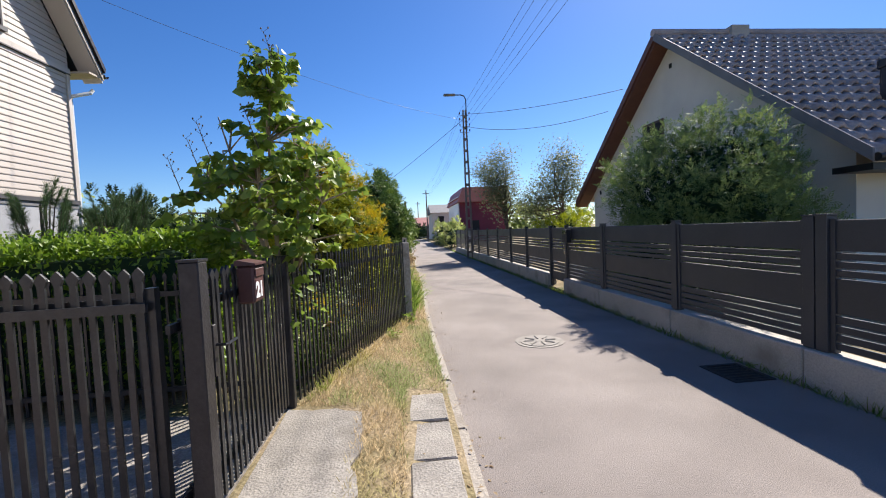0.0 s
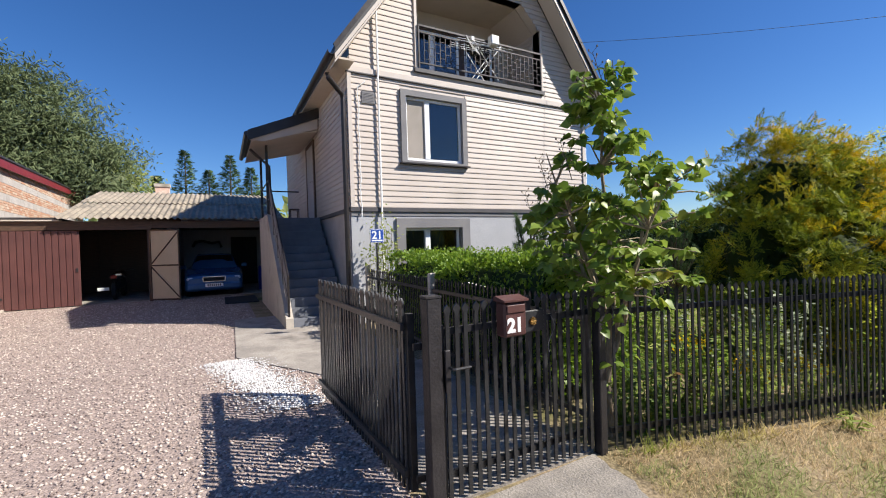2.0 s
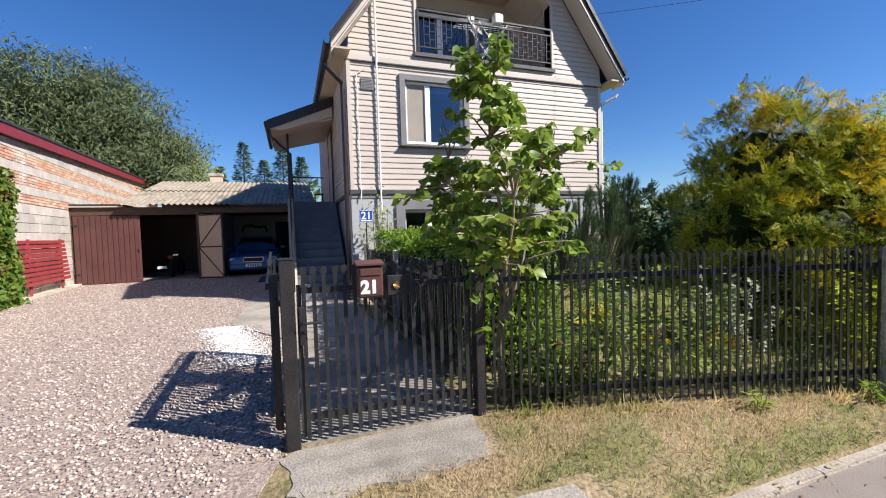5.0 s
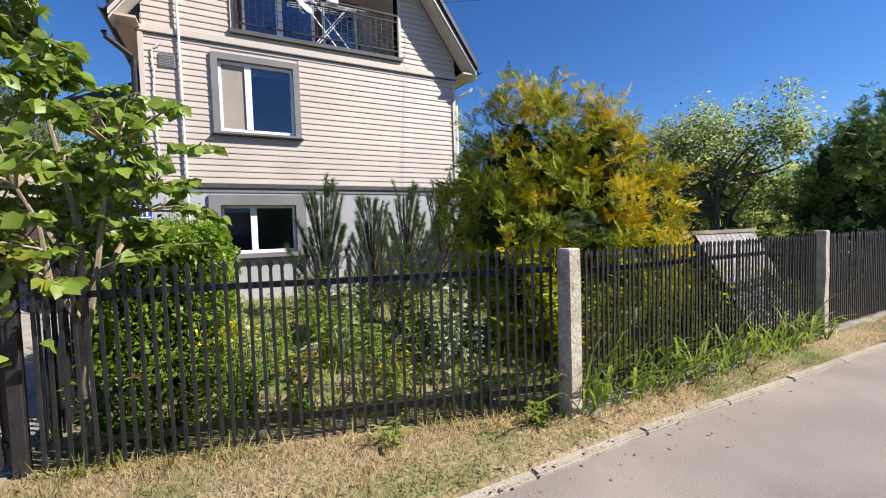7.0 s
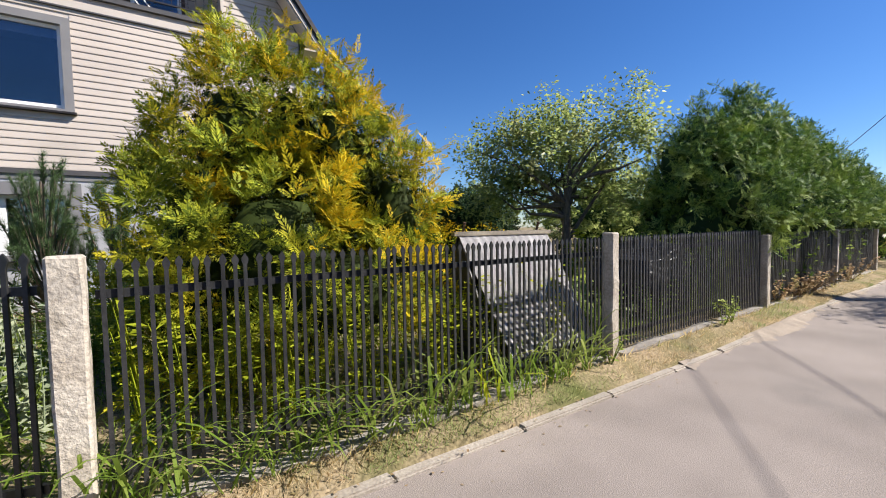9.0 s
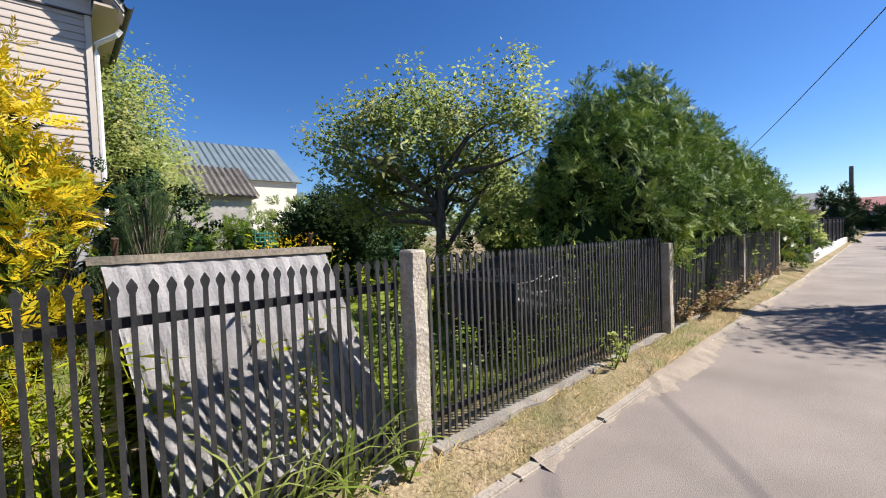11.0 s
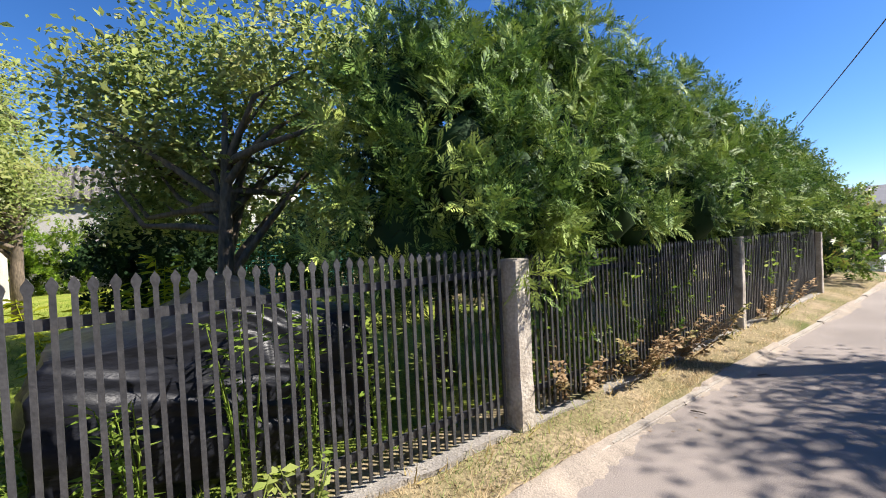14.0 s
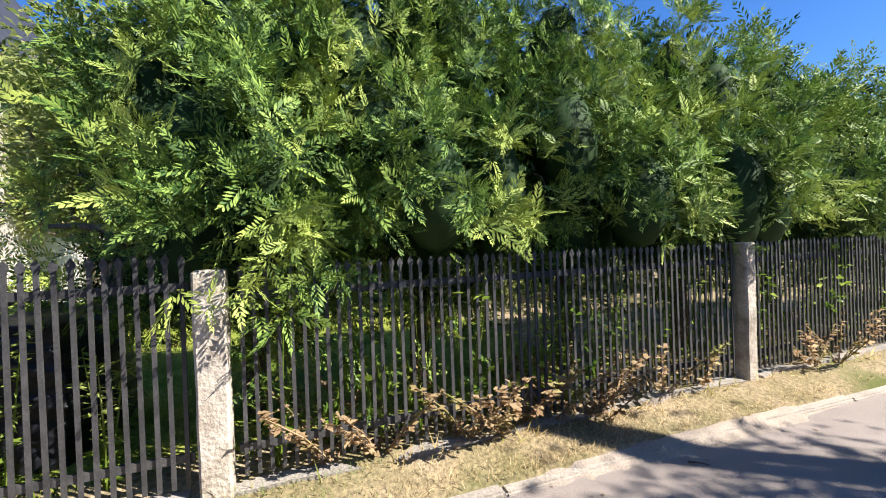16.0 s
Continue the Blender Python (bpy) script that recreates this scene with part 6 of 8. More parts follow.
def right_fence():
    posts = [3.28, 5.09, 7.08, 8.74, 9.72, 11.7, 13.5, 15.4, 17.3, 19.4, 21.5, 23.6, 25.6, 27.5]
    w = thing("fence_plinth", (RFX, 12, 0), "pale cast concrete plinth under the steel fence", "plinth", kind="structure")
    for a, b in [(-6.0, 0.0), (0.0, 3.28)] + list(zip(posts, posts[1:])):
        if a == 8.74:
            continue
        part("plinth_block", boxes((RFX - 0.11, RFX + 0.11, a + 0.004, b - 0.004, -0.05, 0.32), bevel=0.012), PLINTH, w)
    slats = ((0.36, 0.415), (0.432, 0.487), (0.504, 0.56), (0.577, 0.64), (0.66, 0.95), (0.968, 1.02), (1.038, 1.09), (1.108, 1.16), (1.178, 1.43))
    for a, b in [(-2.0, 3.16)] + list(zip(posts, posts[1:])):
        gate_here = a == 8.74
        t = thing("garden_gate" if gate_here else "steel_fence", (RFX, a, 0.33), "anthracite slatted steel pedestrian gate, shut" if gate_here else "anthracite steel fence panel of wide and narrow slats", "gate" if gate_here else "fence", "" if gate_here else "steel fence panels")
        for z0, z1 in slats:
            dz = -0.14 if gate_here and z0 < 0.4 else 0
            part("slat", boxes((RFX - 0.012, RFX + 0.012, a + 0.045, b - 0.045, z0 + dz, z1), bevel=0.003), ANTHRACITE, t)
        part("stile", boxes((RFX - 0.025, RFX + 0.025, a + 0.05, a + 0.09, 0.33 if not gate_here else 0.15, 1.44)), ANTHRACITE, t)
        part("stile", boxes((RFX - 0.025, RFX + 0.025, b - 0.09, b - 0.05, 0.33 if not gate_here else 0.15, 1.44)), ANTHRACITE, t)
        if gate_here:
            part("lock_plate", boxes((RFX - 0.035, RFX - 0.026, a + 0.05, a + 0.1, 0.85, 1.05)), CHROME, t)
    for y in [3.165] + posts:
        big = y < 3.5
        p = thing("fence_post", (RFX, y, 0.3), "square anthracite steel fence post", "fence post", "steel fence posts")
        q = 0.05 if big else 0.04
        part("shaft", boxes((RFX - q, RFX + q, y - q, y + q, 0.0 if y in (3.165, 8.74, 9.72) else 0.321, 1.47), bevel=0.004), ANTHRACITE, p)
        part("cap", boxes((RFX - q - 0.004, RFX + q + 0.004, y - q - 0.004, y + q + 0.004, 1.471, 1.484)), ANTHRACITE, p)
    m = thing("mailbox", (RFX - 0.06, 8.55, 1.1), "small dark mailbox on the steel fence", "mailbox")
    part("body", boxes((RFX - 0.13, RFX - 0.03, 8.42, 8.68, 1.12, 1.4), bevel=0.01), IRON_DULL, m)
    part("flap", boxes((RFX - 0.137, RFX - 0.131, 8.45, 8.65, 1.3, 1.37)), CHROME, m)


right_fence()


def right_house():
    h = thing("neighbour_house", (7.4, 11, 0.1), "single-storey house with beige gable and brown tiled roof", "house")
    gx, y0, y1, yr, zr, ze, xb = 7.45, 6.2, 15.6, 10.85, 6.45, 2.5, 22.0
    bm = bmesh.new()
    prism(bm, [(y0, 0.0), (y1, 0.0), (y1, 2.75), (yr, zr - 0.15), (y0, 2.75)], "x", gx, gx + 0.3)
    part("gable_wall", bm, RENDER, h)
    part("side_wall", boxes((gx + 0.3, xb, y0, y0 + 0.3, 0.0, 2.75)), RENDER, h)
    part("side_wall", boxes((gx + 0.3, xb, y1 - 0.3, y1, 0.0, 2.75)), RENDER, h)
    # tiled slope towards the street end, with waves and steps
    ye, rows, xs = 5.6, 17, np.arange(gx - 0.45, xb + 0.01, 0.03)
    wave = 0.032 * np.cos(2 * np.pi * xs / 0.3) + 0.014 * np.cos(4 * np.pi * xs / 0.3 + 0.7)
    V, F = [], []
    for r in range(rows):
        for f, lift, back in ((r / rows, 0.0, 0.0), (r / rows, 0.075, -0.035), ((r + 0.5) / rows, 0.05, 0.0), ((r + 1) / rows, 0.012, 0.0)):
            y, z = ye + (yr - ye) * f, 2.33 + (zr - 2.33) * f
            V.append(np.stack([xs, y + back - 0.02 * np.cos(2 * np.pi * xs / 0.3) * (back < 0), z + lift + wave * (0.3 if lift == 0 else 1.0)], 1))
    n = len(xs)
    V = np.concatenate(V)
    i = np.arange(n - 1)
    for k in range(rows * 4 - 1):
        a, b = k * n + i, (k + 1) * n + i
        F += [np.stack([a, a + 1, b + 1], 1), np.stack([a, b + 1, b], 1)]
    triangles("tiled_roof", V, np.concatenate(F), TILE, h, "brown pressed tile roof slope")
    bm = bmesh.new()
    prism(bm, [(yr, zr - 0.02), (16.2, 2.33), (16.2, 2.45), (yr, zr + 0.1)], "x", gx - 0.45, xb)
    part("back_slope", bm, TILE, h)
    bm = bmesh.new()
    prism(bm, [(yr, zr - 0.13), (ye - 0.02, 2.2), (ye - 0.02, 2.3), (yr, zr - 0.02)], "x", gx - 0.44, gx)
    part("verge_soffit", bm, PLINTH, h)
    bm = bmesh.new()
    prism(bm, [(yr, zr - 0.22), (16.2, 2.15), (16.2, 2.32), (yr, zr - 0.03)], "x", gx - 0.44, gx)
    part("verge_soffit", bm, TILEBROWN, h, "red-brown boarded verge soffit")
    bm = bmesh.new()
    prism(bm, [(yr, zr - 0.12), (ye - 0.03, 2.22), (ye - 0.03, 2.42), (yr, zr + 0.1)], "x", gx - 0.49, gx - 0.452)
    part("verge_board", bm, GREYBAND, h, "grey metal verge strip")
    bm = bmesh.new()
    prism(bm, [(yr, zr - 0.12), (16.22, 2.2), (16.22, 2.42), (yr, zr + 0.1)], "x", gx - 0.49, gx - 0.452)
    part("verge_board", bm, TILEBROWN, h)
    bm = bmesh.new()
    tube(bm, [(gx - 0.5, yr, zr + 0.09), (xb, yr, zr + 0.09)], 0.1, 10)
    part("ridge_cap", bm, TILE, h)
    bm = bmesh.new()
    tube(bm, [(gx - 0.45, ye - 0.06, 2.28), (xb, ye - 0.06, 2.28)], 0.065, 10)
    part("gutter", bm, GUTTER, h)
    part("eave_box", boxes((gx - 0.44, xb, ye + 0.0, y0, 2.1, 2.2)), GUTTER, h)
    part("chimney", boxes((9.1, 9.6, yr - 0.2, yr + 0.2, 6.2, 6.66)), PLINTH, h)
    # narrow gable window and small vents
    part("window_frame", boxes((gx - 0.03, gx - 0.002, 11.2, 12.2, 3.3, 3.36), (gx - 0.03, gx - 0.002, 11.2, 12.2, 4.3, 4.36), (gx - 0.03, gx - 0.002, 11.2, 11.26, 3.36, 4.3), (gx - 0.03, gx - 0.002, 12.14, 12.2, 3.36, 4.3)), WOODBROWN, h)
    part("pane", boxes((gx - 0.015, gx - 0.008, 11.26, 12.14, 3.36, 4.3)), RUBBER, h)
    part("gable_vent", boxes((gx - 0.02, gx - 0.002, 10.8, 10.9, 5.6, 5.72)), RUBBER, h)
    part("gable_vent", boxes((gx - 0.02, gx - 0.002, 15.0, 15.1, 2.55, 2.7)), RUBBER, h)
    bm = bmesh.new()
    tube(bm, [(9.2, 7.1, 3.4), (9.2, 7.1, 4.15)], 0.11, 10)
    tube(bm, [(9.2, 7.1, 4.16), (9.2, 7.1, 4.3)], 0.15, 10)
    part("vent_pipe", bm, ROOFTIN, h)
    # cross wing to the right of the tiled slope
    bm = bmesh.new()
    prism(bm, [(12.2, 3.0), (14.2, 5.7), (16.4, 3.0)], "y", 4.2, 9.5)
    part("cross_wing_roof", bm, TILE, h)
    bm = bmesh.new()
    prism(bm, [(12.0, 2.75), (14.2, 5.75), (14.2, 5.9), (11.85, 2.75)], "y", 4.05, 4.2)
    prism(bm, [(12.0, 2.78), (14.2, 5.78), (14.2, 5.98), (11.8, 2.78)], "y", 4.2, 9.4)
    part("wing_verge", bm, PVC, h, "white verge of the cross wing")
    part("wing_wall", boxes((12.4, 16.2, 4.6, 6.2, 0.0, 2.98)), RENDER, h)


right_house()


def lamp_post():
    x, y = 3.3, 20.7
    t = thing("street_lamp", (x, y, 0), "tall lattice concrete pole with a curved street lamp arm", "street lamp")
    H = 7.4
    for s in (-1, 1):
        bm = bmesh.new()
        prism(bm, [(x + s * 0.13 - 0.045, 0.0), (x + s * 0.13 + 0.045, 0.0), (x + s * 0.06 + 0.03, H), (x + s * 0.06 - 0.03, H)], "y", y - 0.07, y + 0.07)
        part("pole_leg", bm, POLECONC, t)
    for k in range(13):
        z = 0.35 + 0.56 * k
        q = 0.13 - 0.07 * z / H
        part("rung", boxes((x - q, x + q, y - 0.05, y + 0.05, z - 0.06, z + 0.06)), POLECONC, t)
    bm = bmesh.new()
    tube(bm, [(x + 0.1, y, 6.4), (x + 0.1, y, 7.9), (x + 0.02, y, 8.08), (x - 0.15, y, 8.14), (x - 0.45, y, 8.14)], 0.028, 8)
    part("arm", bm, GUTTER, t)
    part("lamp_head", boxes((x - 1.0, x - 0.42, y - 0.11, y + 0.11, 8.1, 8.19), bevel=0.03), GREYBAND, t)
    for k in range(4):
        for s in (-1, 1):
            bm = bmesh.new()
            z = 6.3 + 0.28 * k
            tube(bm, [(x + s * 0.1, y, z), (x + s * 0.24, y, z), (x + s * 0.24, y, z + 0.06)], 0.01, 5)
            tube(bm, [(x + s * 0.24, y, z + 0.06), (x + s * 0.24, y, z + 0.15)], 0.03, 8)
            part("insulator", bm, BROWNDOOR, t)


lamp_post()


def pole(x, y, h, r=0.11, label="plain concrete utility pole beside the lane"):
    t = thing("utility_pole", (x, y, 0), label, "utility pole", "utility poles")
    bm = bmesh.new()
    tube(bm, [(x, y, -0.05), (x, y, h)], [r, r * 0.7], 8)
    part("shaft", bm, POLECONC, t)
    if x > 1:
        part("crossarm", boxes((x - 0.5, x + 0.5, y - 0.04, y + 0.04, h - 0.5, h - 0.42)), POLECONC, t)


pole(0.35, 47.0, 4.9, 0.16)
pole(3.6, 62.0, 7.5)
pole(3.4, 92.0, 8.0)
pole(4.3, -22.0, 8.0)


def wire(p, q, sag, r=0.008, label="thin black overhead power cable"):
    bm = bmesh.new()
    p, q = Vector(p), Vector(q)
    tube(bm, [p.lerp(q, k / 16) - Vector((0, 0, sag * 4 * (k / 16) * (1 - k / 16))) for k in range(17)], r, 4)
    tagged(part("cable", bm, WIRE), label, "cable", "overhead cables")


for s, z in ((-0.24, 7.3), (0.24, 7.3), (-0.24, 7.0), (0.24, 7.0), (0.24, 6.7)):
    wire((3.3 + s, 20.7, z), (4.3 + s * 1.6, -22, z + 0.4), 0.5, 0.005)
    wire((3.3 + s, 20.7, z), (3.6 + s * 1.6, 62, z), 0.5, 0.005)
wire((3.3, 20.7, 7.2), (7.0, 12.5, 5.6), 0.15, 0.01)
wire((3.3, 20.7, 6.6), (7.0, 13.5, 5.2), 0.35, 0.01)
wire((3.3, 20.7, 7.0), (-5.6, 37.0, 3.3), 0.3, 0.014)
wire((3.3, 20.7, 6.9), (HX + 0.45, 9.0, 6.7), 0.35, 0.005)


def small_house(name, x0, x1, y0, y1, ze, zr, wall, roofm, label, along="y", wins=()):
    t = thing(name, ((x0 + x1) / 2, (y0 + y1) / 2, 0.1), label, "house")
    part("house_body", boxes((x0, x1, y0, y1, 0.0, ze)), wall, t)
    bm = bmesh.new()
    if along == "y":
        m = (x0 + x1) / 2
        prism(bm, [(x0 - 0.3, ze - 0.1), (x1 + 0.3, ze - 0.1), (m, zr)], "y", y0 - 0.3, y1 + 0.3)
    else:
        m = (y0 + y1) / 2
        prism(bm, [(y0 - 0.3, ze - 0.1), (y1 + 0.3, ze - 0.1), (m, zr)], "x", x0 - 0.3, x1 + 0.3)
    part("roof", bm, roofm, t)
    for (wy, wz, ww, wh) in wins:
        w = part("window", boxes((wy, wy + ww, y0 - 0.04, y0 - 0.01, wz, wz + wh)), RUBBER, t)
    return t


mh = small_house("maroon_house", 6.2, 11.5, 45, 55, 5.0, 5.05, MAROONWALL, REDROOF, "small house with maroon sheet front and red metal roof", wins=((7.4, 1.2, 0.9, 1.2),))
bm = bmesh.new()
prism(bm, [(5.9, 4.4), (11.8, 4.4), (11.4, 5.95), (6.5, 5.95)], "y", 44.2, 55.5)
part("mansard", bm, REDROOF, mh)
part("white_side", boxes((6.1, 6.19, 45.2, 54.8, 0.0, 5.1)), PVC, mh)
small_house("grey_house", 4.4, 9.5, 62, 72, 4.2, 5.6, RENDER, GREYBAND, "grey two-storey house with a low dark roof", "x", ((5.2, 2.6, 0.9, 1.0), (7.4, 2.6, 0.9, 1.0)))
small_house("end_building", -14.0, 9.0, 84, 94, 2.6, 4.4, PLINTH, REDROOF, "long low building with a red-brown roof at the lane's end", "x", tuple((-12 + 2.6 * k, 1.3, 0.9, 0.7) for k in range(8)))
shed = small_house("yard_shed", -24.5, -20.0, 8.8, 16.5, 3.7, 5.2, WHITEWASH, ASBESTOS, "whitewashed shed with an old corrugated roof", "y")
for sheds, (xe, ze, xr, zr, ya, yb, per) in ((shed, (-19.6, 3.72, -22.2, 5.42, 8.5, 16.8, 0.3)),):
    bm = bmesh.new()
    cols = int((yb - ya) / per * 6)
    lo = [bm.verts.new((xe, ya + (yb - ya) * k / cols, ze + 0.05 * math.cos(2 * math.pi * k / 6))) for k in range(cols + 1)]
    hi = [bm.verts.new((xr, v.co.y, v.co.z + zr - ze)) for v in lo]
    for k in range(cols):
        bm.faces.new((lo[k], lo[k + 1], hi[k + 1], hi[k]))
    bmesh.ops.solidify(bm, geom=bm.faces[:], thickness=0.03)
    part("corrugated_slope", bm, surf("grey corrugated cement", (0.30, 0.275, 0.25), (0.21, 0.195, 0.18), 1.5, 0.95, bump=0.4, bscale=40, fine=0.2, stain=(0.15, 0.14, 0.125), stain_scale=0.9), sheds)
fb = small_house("far_barn", -36, -27.0, 11.8, 22, 5.6, 8.65, RENDER, FAROOF, "barn with a grey-green sheet metal roof", "y")
small_house("far_garage", -13.5, -1.5, 46, 54, 2.3, 3.5, RENDER, GREYBAND, "low outbuilding with a corrugated roof behind a fence", "x")
for k in range(22):
    y = 11.7 + 0.47 * k
    bm = bmesh.new()
    tube(bm, [(-26.66, y, 5.56), (-31.46, y, 8.7)], 0.03, 4)
    part("roof_seam", bm, FAROOF, fb)
d = thing("satellite_dish", (-23.4, 12.85, 5.0), "round white satellite dish on a roof chimney", "satellite dish")
part("chimney_stack", boxes((-23.7, -23.2, 12.55, 13.05, 4.5, 6.1)), BRICK, d)
bm = bmesh.new()
tube(bm, [(-23.1, 12.95, 6.42), (-23.06, 12.95, 6.42), (-22.98, 12.93, 6.44)], [0.1, 0.28, 0.4], 22)
bmesh.ops.rotate(bm, verts=bm.verts, cent=(-23.1, 12.95, 6.42), matrix=Matrix.Rotation(radians(-18), 3, "Y"))
part("reflector", bm, WHITEPAINT, d)
bm = bmesh.new()
tube(bm, [(-23.3, 12.9, 5.9), (-23.2, 12.95, 6.4)], 0.03, 6)
tube(bm, [(-23.1, 12.95, 6.1), (-22.7, 12.95, 6.3)], 0.015, 5)
part("feed_arm", bm, GREYBAND, d)


def far_fence():
    t = thing("boundary_fence", (0.1, 27, 0.1), "dark fence on a white plinth further up the lane", "fence")
    part("plinth", boxes((0.05, 0.3, 27, 44, 0.0, 0.42), bevel=0.02), PVC, t)
    for k in range(9):
        y = 27 + 2.1 * k
        part("post", boxes((0.1, 0.22, y - 0.06, y + 0.06, 0.42, 1.6)), IRON_DULL, t)
    for z in (0.6, 1.35):
        part("rail", boxes((0.14, 0.18, 27, 44, z, z + 0.05)), IRON, t)
    for k in range(110):
        y = 27.1 + 0.152 * k
        part("bar", boxes((0.145, 0.175, y, y + 0.07, 0.45, 1.5)), IRON, t)


far_fence()


def net_fence():
    """Green garden netting far back behind the fruit trees."""
    t = thing("garden_netting", (-9.5, 14.0, 0.15), "green plastic garden netting between slim posts", "netting")
    for k in range(5):
        y = 13.0 + k * 1.2
        bm = bmesh.new()
        tube(bm, [(-9.5, y, 0.1), (-9.5, y, 1.75)], 0.025, 6)
        part("post", bm, GREENNET, t)
    V = bmesh.new()
    for k in range(40):
        tube(V, [(-9.5, 13.0 + 0.12 * k, 0.2), (-9.5, 13.0 + 0.12 * k, 1.7)], 0.02, 3)
    for k in range(14):
        tube(V, [(-9.5, 13.0, 0.2 + 0.11 * k), (-9.5, 17.8, 0.2 + 0.11 * k)], 0.02, 3)
    part("net", V, GREENNET, t)["kind"] = "stuff"


net_fence()


def sheet_shelter():
    """A board leant over stakes behind the fence."""
    t = thing("leaning_sheet", (-0.5, 9.8, 0.16), "bleached grey ribbed sheet leant slanting behind the fence", "sheet")
    bm = bmesh.new()
    n = 60
    top, bot, b2 = [], [], []
    for k in range(n + 1):
        f = k / n
        r = 0.004 * math.cos(2 * math.pi * k / 5)
        top.append(bm.verts.new((-0.66 + 0.08 * f + r, 9.27 + 1.12 * f, 1.345)))
        bot.append(bm.verts.new((-0.07 + 0.01 * f + r, 9.42 + 1.12 * f, 0.22)))
    for k in range(n):
        bm.faces.new((top[k], top[k + 1], bot[k + 1], bot[k]))
    bmesh.ops.solidify(bm, geom=bm.faces[:], thickness=0.012)
    part("ribbed_sheet", bm, SHEETGREY, t)
    part("top_batten", obox(bmesh.new(), (-0.68, 9.22), (-0.59, 10.43), 0.06, 1.345, 1.385), ASBESTOS, t)
    for y in (9.33, 10.33):
        bm = bmesh.new()
        tube(bm, [(-0.9, y, 0.1), (-0.68, y, 1.36), (-0.64, y, 1.47)], 0.016, 6)
        part("stake", bm, WOODBROWN, t)
    for y in (9.29, 10.37):
        bm = bmesh.new()
        prism(bm, [(-0.66, 1.33), (-1.3, 0.2), (-0.12, 0.2)], "y", y - 0.008, y + 0.008)
        part("end_sheet", bm, ROOFTIN, t, "dark end sheet")
    bm = bmesh.new()
    prism(bm, [(-0.68, 1.335), (-1.32, 0.17), (-1.34, 0.18), (-0.69, 1.345)], "y", 9.28, 10.4)
    part("back_sheet", bm, ROOFTIN, t)


sheet_shelter()


def wrapped_pile():
    """A heap wound in black film, lumpy on top, creased along its sides."""
    bm = bmesh.new()
    bmesh.ops.create_cube(bm, size=2.0)
    bmesh.ops.subdivide_edges(bm, edges=bm.edges[:], cuts=58, use_grid_fill=True)
    for v in bm.verts:
        d = v.co.copy()
        s = d.copy()
        s.normalize()
        d = d.lerp(s * 1.25, 0.45)
        p = Vector((d.x * 0.5, d.y * 0.85, d.z * 0.43))
        hump = 0.18 * math.exp(-((p.y - 0.05) / 0.3) ** 2) if p.z > 0.2 else 0
        w = noise.noise(Vector((p.x * 2.2, p.y * 2.2, p.z * 2.2))) * 0.09 + noise.noise(Vector((p.x * 3, p.y * 3 + p.z * 14, p.z * 16))) * 0.01
        crease = abs(noise.noise(Vector((p.x * 1.6, p.y * 1.6 + p.z * 3, p.z * 9 + p.y * 2.5)))) ** 0.6
        pleat = abs(math.sin(p.z * 62 + p.y * 17 + 3 * noise.noise(Vector((p.x, p.y * 2, p.z * 2))))) if noise.noise(Vector((p.y * 2 + 4, p.z * 2.5, 1))) > 0.02 else 0.5
        p += s * (w - 0.03 * crease + 0.009 * pleat)
        p.z += hump
        v.co = p + Vector((-0.95, 13.05, 0.55))
        v.co.z = max(v.co.z, 0.14)
    tagged(part("covered_mound", bm, TARP, smooth=True), "firewood heap wound in creased black plastic film", "covered pile")


wrapped_pile()

# ---- plants ----


